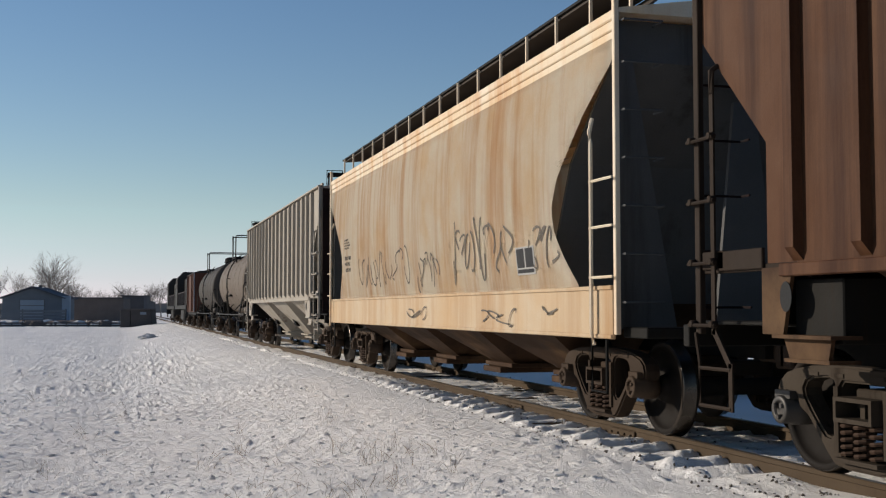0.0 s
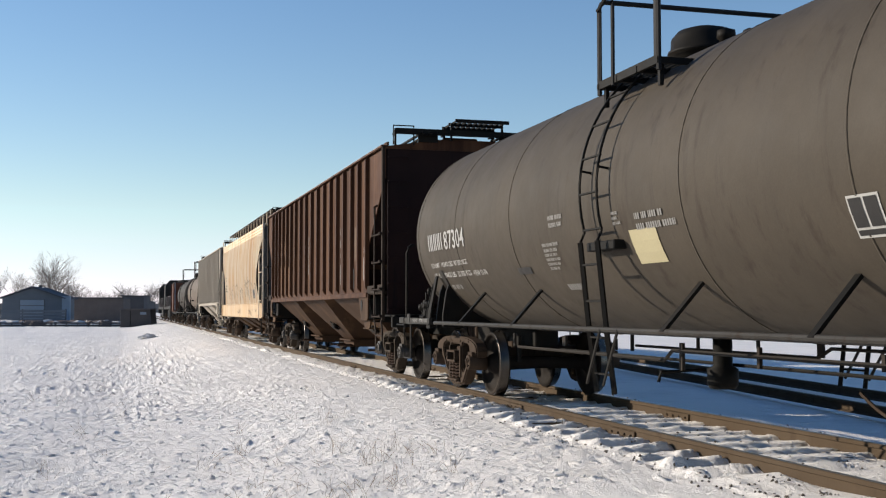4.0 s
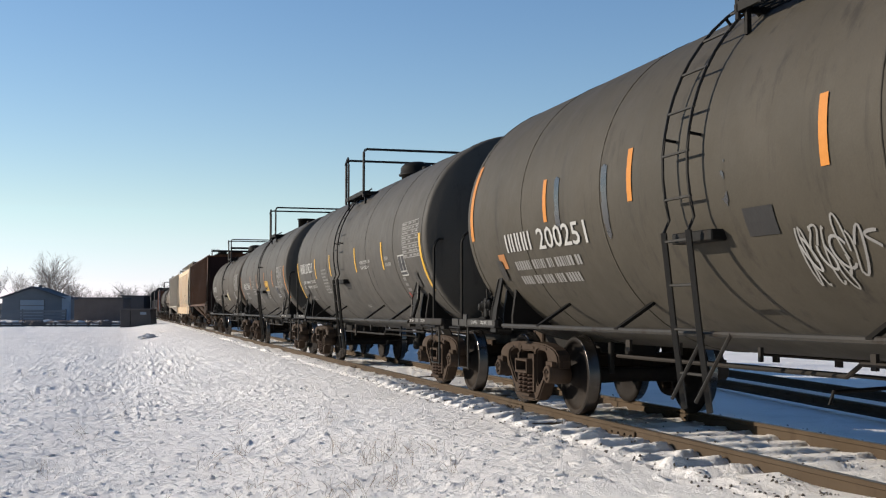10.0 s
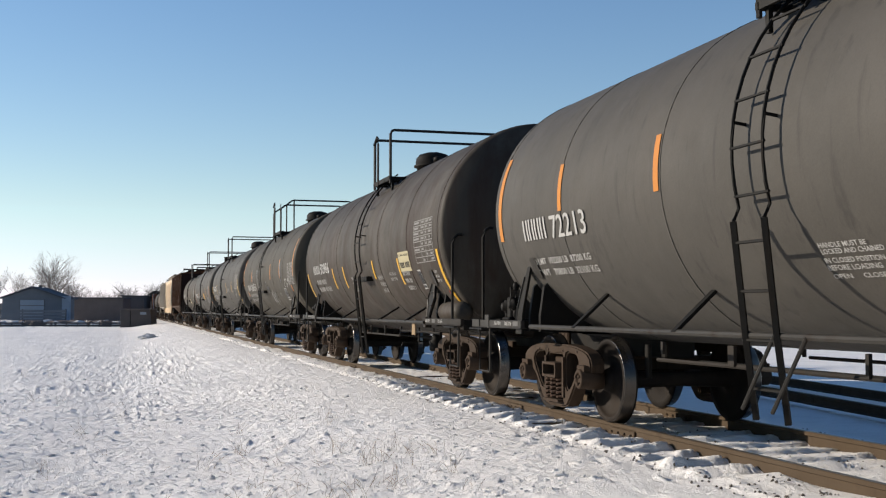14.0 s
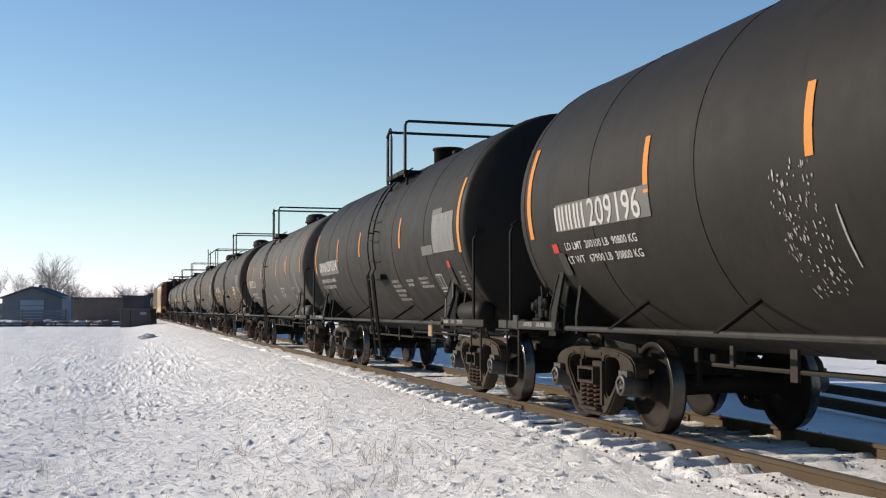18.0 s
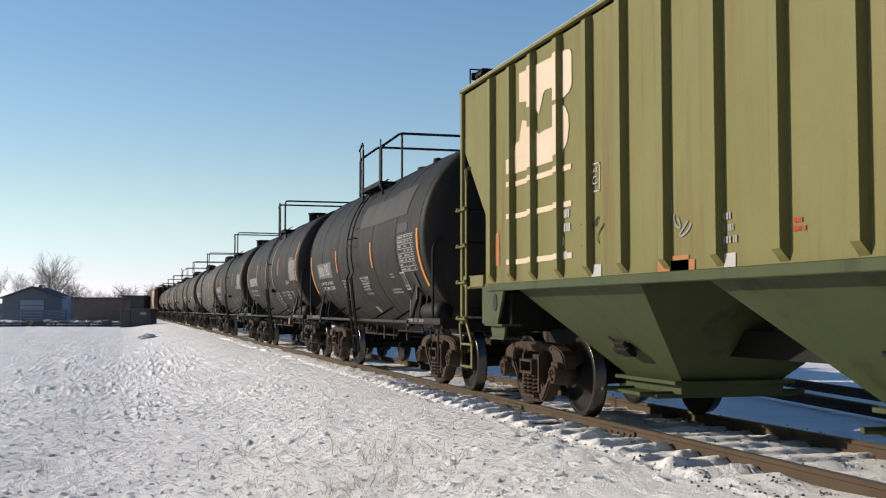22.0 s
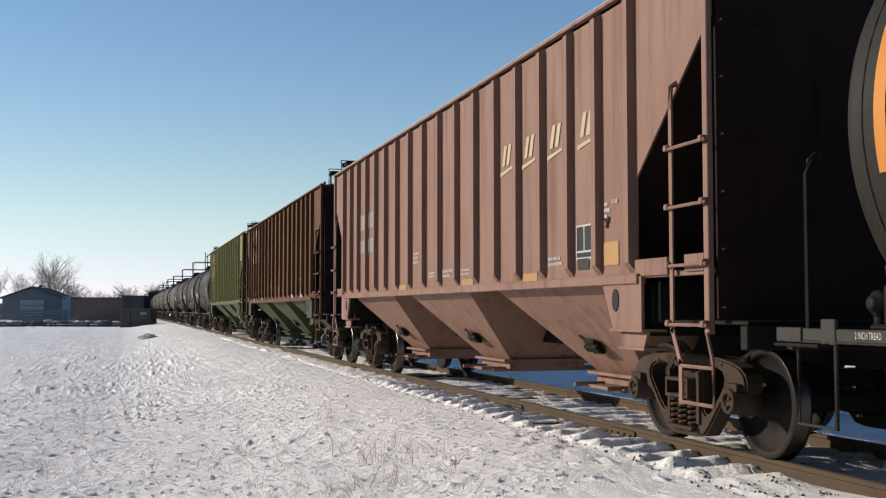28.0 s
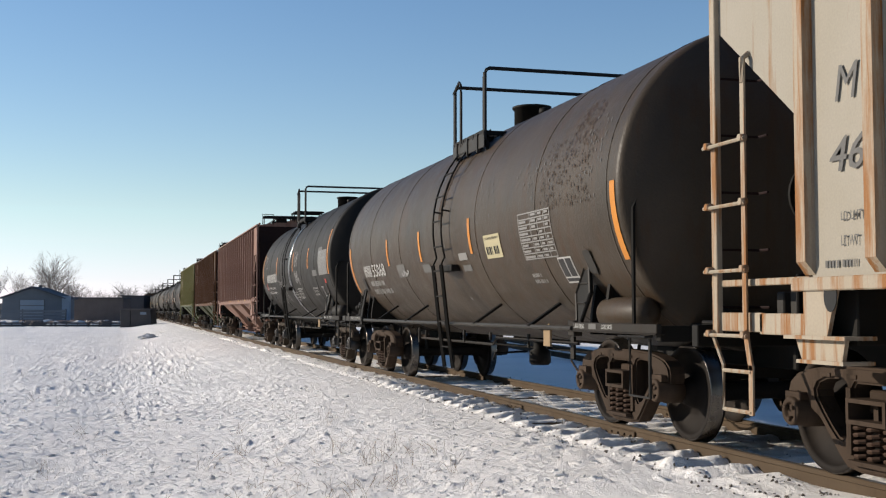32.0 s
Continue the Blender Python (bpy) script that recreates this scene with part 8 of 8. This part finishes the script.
bars("small_stencil", bns_at, -6.06, 2.25, 0.13, 3, 0.034, "white_mark", bns_c, seed=318)
blocks(bns_c, bns_at, 2, 5.50, 5.06, 2.75, 0.286, "white_mark")
blocks(bns_c, bns_at, 2, 4.68, 4.24, 2.75, 0.289, "white_mark")
blocks(bns_c, bns_at, 2, 5.50, 5.06, 2.31, 0.238, "white_mark")
blocks(bns_c, bns_at, 2, 4.67, 4.24, 2.30, 0.262, "white_mark")
scrawl("scrawl", bns_at, -6.04, 2.12, 0.13, 0.12, "ink", bns_c, 323, 3, 0.03)
scrawl("scrawl", tan_hop_at, 4.21, 2.29, 3.87, 0.66, "faded_ink", tan_hop_c, 324, 14, 0.028)
scrawl("scrawl", tan_hop_at, -0.13, 2.12, 1.32, 0.69, "faded_ink", tan_hop_c, 325, 9, 0.03)
scrawl("scrawl", tan_hop_at, -2.17, 2.46, 2.48, 0.91, "faded_ink", tan_hop_c, 326, 12, 0.035)
data_box(tan_hop_at, -4.76, 1.95, 0.60, 0.32, tan_hop_c)
scrawl("scrawl", tan_hop_at, -5.24, 2.16, 0.85, 0.51, "faded_ink", tan_hop_c, 328, 5, 0.028)
scrawl("scrawl", tan_hop_at, -3.45, 1.29, 1.39, 0.30, "faded_ink", tan_hop_c, 329, 4, 0.02)
scrawl("scrawl", tan_hop_at, 0.41, 1.31, 1.23, 0.26, "faded_ink", tan_hop_c, 330, 3, 0.02)
bars("small_stencil", tan_hop_at, 5.59, 2.66, 0.60, 4, 0.033, "ink", tan_hop_c, seed=331)
bars("small_stencil", tan_hop_at, 5.58, 2.31, 0.72, 3, 0.070, "ink", tan_hop_c, seed=332)
scrawl("scrawl", tan_hop_at, -5.64, 1.28, 0.40, 0.10, "faded_ink", tan_hop_c, 333, 2, 0.02)
line(white_c, white_at, "M", 6.50, 6.26, 2.57, 0.235, "grey_patch", 0.22)
line(white_c, white_at, "46", 6.57, 6.21, 2.12, 0.221, "grey_patch", 0.22)
line(white_c, white_at, "LD LMT", 6.46, 6.24, 1.80, 0.058, "grey_patch")
line(white_c, white_at, "LT WT", 6.46, 6.28, 1.64, 0.065, "grey_patch")
bars("small_stencil", white_at, 6.64, 1.55, 0.43, 1, 0.046, "grey_patch", white_c, seed=338)


def emblem(car, at, y, z, w, h, mat):
    """A broad emblem of plain shapes between the posts."""
    shapes = [[(0.17, 1.0), (0.92, 0.965), (0.975, 0.95), (1.0, 0.905), (1.0, 0.62), (0.975, 0.565), (0.895, 0.53), (0.805, 0.51), (0.83, 0.667), (0.606, 0.685), (0.58, 0.666), (0.505, 0.48), (0.346, 0.654), (0.168, 0.70)],
              [(0.0, -0.03), (0.104, 0.286), (0.166, 0.295), (0.217, 0.499), (0.345, 0.452), (0.503, 0.284), (0.603, 0.297), (0.768, 0.297), (0.803, 0.47), (0.853, 0.471), (0.91, 0.428), (0.95, 0.337), (0.957, 0.23), (0.932, 0.105), (0.866, 0.015), (0.765, -0.035)]]
    for sh in shapes:
        bm = bmesh.new()
        bm.faces.new([bm.verts.new(at(y - a * w, z + b * h, 0.009)) for a, b in sh])
        part("emblem_shape", bm, mat, car, "large pale painted emblem")
        # the paint goes over the faces of the posts too
        for yr in (q + 0.062 for q in RIBS):
            a = (y - yr) / w
            cross = []
            for (a0, b0), (a1, b1) in zip(sh, sh[1:] + sh[:1]):
                if (a0 - a) * (a1 - a) < 0:
                    cross.append(b0 + (b1 - b0) * (a - a0) / (a1 - a0))
            cross.sort()
            for b0, b1 in zip(cross[::2], cross[1::2]):
                patch("emblem_strip", at, yr + 0.05, z + b1 * h, 0.10, (b1 - b0) * h, mat, car, "", 0.079)


def slanted(car, at, y, z, w, h, mat):
    """A slanted mark of bars over a rising line, in the place of a letter."""
    def quad(u0, v0, u1, v1):
        bm = bmesh.new()
        bm.faces.new([bm.verts.new(at(y - w * (u + 0.30 * v), z + h * v, 0.009)) for u, v in ((u0, v0), (u1, v0), (u1, v1), (u0, v1))])
        part("letter_bar", bm, mat, car, "slanted cream bar")
    quad(0.06, 0.32, 0.26, 0.95)
    quad(0.40, 0.32, 0.60, 0.95)
    bm = bmesh.new()
    bm.faces.new([bm.verts.new(at(y - w * u, z + h * v, 0.009)) for u, v in ((0, 0.0), (0.95, 0.16), (0.95, 0.24), (0, 0.12))])
    part("letter_line", bm, mat, car, "slanted cream bar")


def diamond(car, at, y, z, w, h, mat):
    bm = bmesh.new()
    bm.faces.new([bm.verts.new(at(y + a * w, z + b * h, 0.009)) for a, b in ((0, 0.5), (-0.5, 0), (0, -0.5), (0.5, 0))])
    part("placard", bm, mat, car, "white diamond placard")


emblem(green_c, green_at, 6.25, 2.86, 1.92, 1.12, "emblem_cream")
emblem(bnb_c, bnb_at, 6.15, 2.84, 1.92, 1.12, "cracked_cream")
for z in (2.735, 2.355, 1.82):
    patch("painted_line", green_at, 6.30, z, 1.94, 0.06, "emblem_cream", green_c)
    for q in RIBS:
        if 4.4 < q + 0.062 < 6.2:
            patch("painted_line", green_at, q + 0.112, z, 0.10, 0.06, "emblem_cream", green_c, "", 0.079)
for yy in (2.84, 2.57):
    patch("frame_line", bnb_at, yy, 2.64, 0.014, 0.26, "worn_cream", bnb_c)
for zz in (2.64, 2.39):
    patch("frame_line", bnb_at, 2.84, zz, 0.28, 0.014, "worn_cream", bnb_c)
diamond(green_c, green_at, -5.66, 2.19, 0.34, 0.38, "white_mark")
for k, y in enumerate((-2.98, -3.76, -4.56, -5.40)):
    slanted(bns_c, bns_at, y, 2.84, 0.46, 0.38, "cream_mark")


def head_marks(car, half, R, x, z, w, n, h, seed, rear=0.0, zc=2.40):
    """Small faint lines on the rear dished head."""
    L = half + 0.86 + rear
    rc = 1.7 * R
    deep = rc - math.sqrt((1.63 * R) ** 2 - (0.93 * R) ** 2)
    def at(u, zz, lift):
        r2 = u * u + (zz - zc) ** 2
        return Vector((-u, -L - (deep - rc + math.sqrt(rc * rc - r2)) - lift, zz))
    bars("head_stencil", at, -x, z, w, n, h, "faint_mark", car, seed=seed)


for args in ((t200_c, place(-56.12, -65.11)[1], 1.585, 0.05, 2.35, 0.85, 7, 0.045, 3, 0.09), (t183_c, place(-194.03, -202.45)[1], 1.55, 0.25, 3.25, 0.55, 1, 0.09, 5), (t183_c, place(-194.03, -202.45)[1], 1.55, 0.35, 3.08, 0.4, 3, 0.045, 6),
             (tvt_c, place(-129.06, -135.90)[1], 1.585, 0.25, 3.30, 0.6, 1, 0.09, 7), (tvt_c, place(-129.06, -135.90)[1], 1.585, 0.25, 3.15, 0.7, 2, 0.05, 8), (t31_c, place(-26.83, -35.41)[1], 1.575, 0.1, 2.9, 0.6, 3, 0.05, 9),
             (t204_c, place(-100.52, -108.94)[1], 1.53, 0.2, 3.2, 0.6, 2, 0.06, 10), (t55_c, place(-208.08, -217.08)[1], 1.6, 0.1, 3.1, 0.7, 3, 0.06, 11), (t30_c, place(-70.89, -79.41)[1], 1.595, 0.1, 3.2, 0.6, 2, 0.06, 12)):
    head_marks(*args)

# rust that runs down beside a ladder, grime at a car's end, rust along the posts
flakes("rust_stain", t55_at, -0.30, 2.40 + 1.55, 0.26, 1.5, "rust_stain", t55_c, "brown rust run beside the ladder", seed=4)
flakes("rust_stain", t55_at, -0.95, 2.40 + 1.5, 0.16, 0.9, "rust_stain", t55_c, "brown rust run beside the ladder", seed=5)
chips(t55_c, t55_at, -4.5, 3.05, 1.35, 0.75, 170, "rust_stain", 71)
chips(t55_c, t55_at, -5.1, 3.45, 0.6, 0.45, 70, "rust_stain", 72)
# pale specks paint in the glints of the blistered skin
for k, (y, z, w, h) in enumerate(((-2.0, 2.9, 0.9, 0.6), (-3.6, 2.95, 1.3, 0.5), (1.6, 2.8, 0.8, 0.5), (-5.6, 3.2, 0.5, 0.9), (3.6, 2.9, 1.2, 0.6))):
    chips(t55_c, t55_at, y, z, w, h, 26, "grey_patch", 60 + k)
flakes("foil_scrap", tvt_at, -3.92, 2.40 + 1.02, 0.06, 0.52, "white_mark", tvt_c, "torn scrap of bright foil", seed=9)


# ---- motion ----
def travel(t):
    """How far the train has gone after t seconds; it gathers speed slowly."""
    return SCALE * (6.695 * t + 0.01373 * t * t)


def motions():
    for car in TRAIN:
        x, y, z = car.location
        walk(car, [(float(t), pose(x, y + travel(t), z)) for t in range(0, 33, 2)])
    for k, w in enumerate(WHEELSETS):
        y, turn = w.location.y, 40 * (k % 7)
        walk(w, [(f / 30, pose(0, y, WHEEL, turn - math.degrees(travel(f / 30) / WHEEL))) for f in range(0, 961, 2)])


motions()
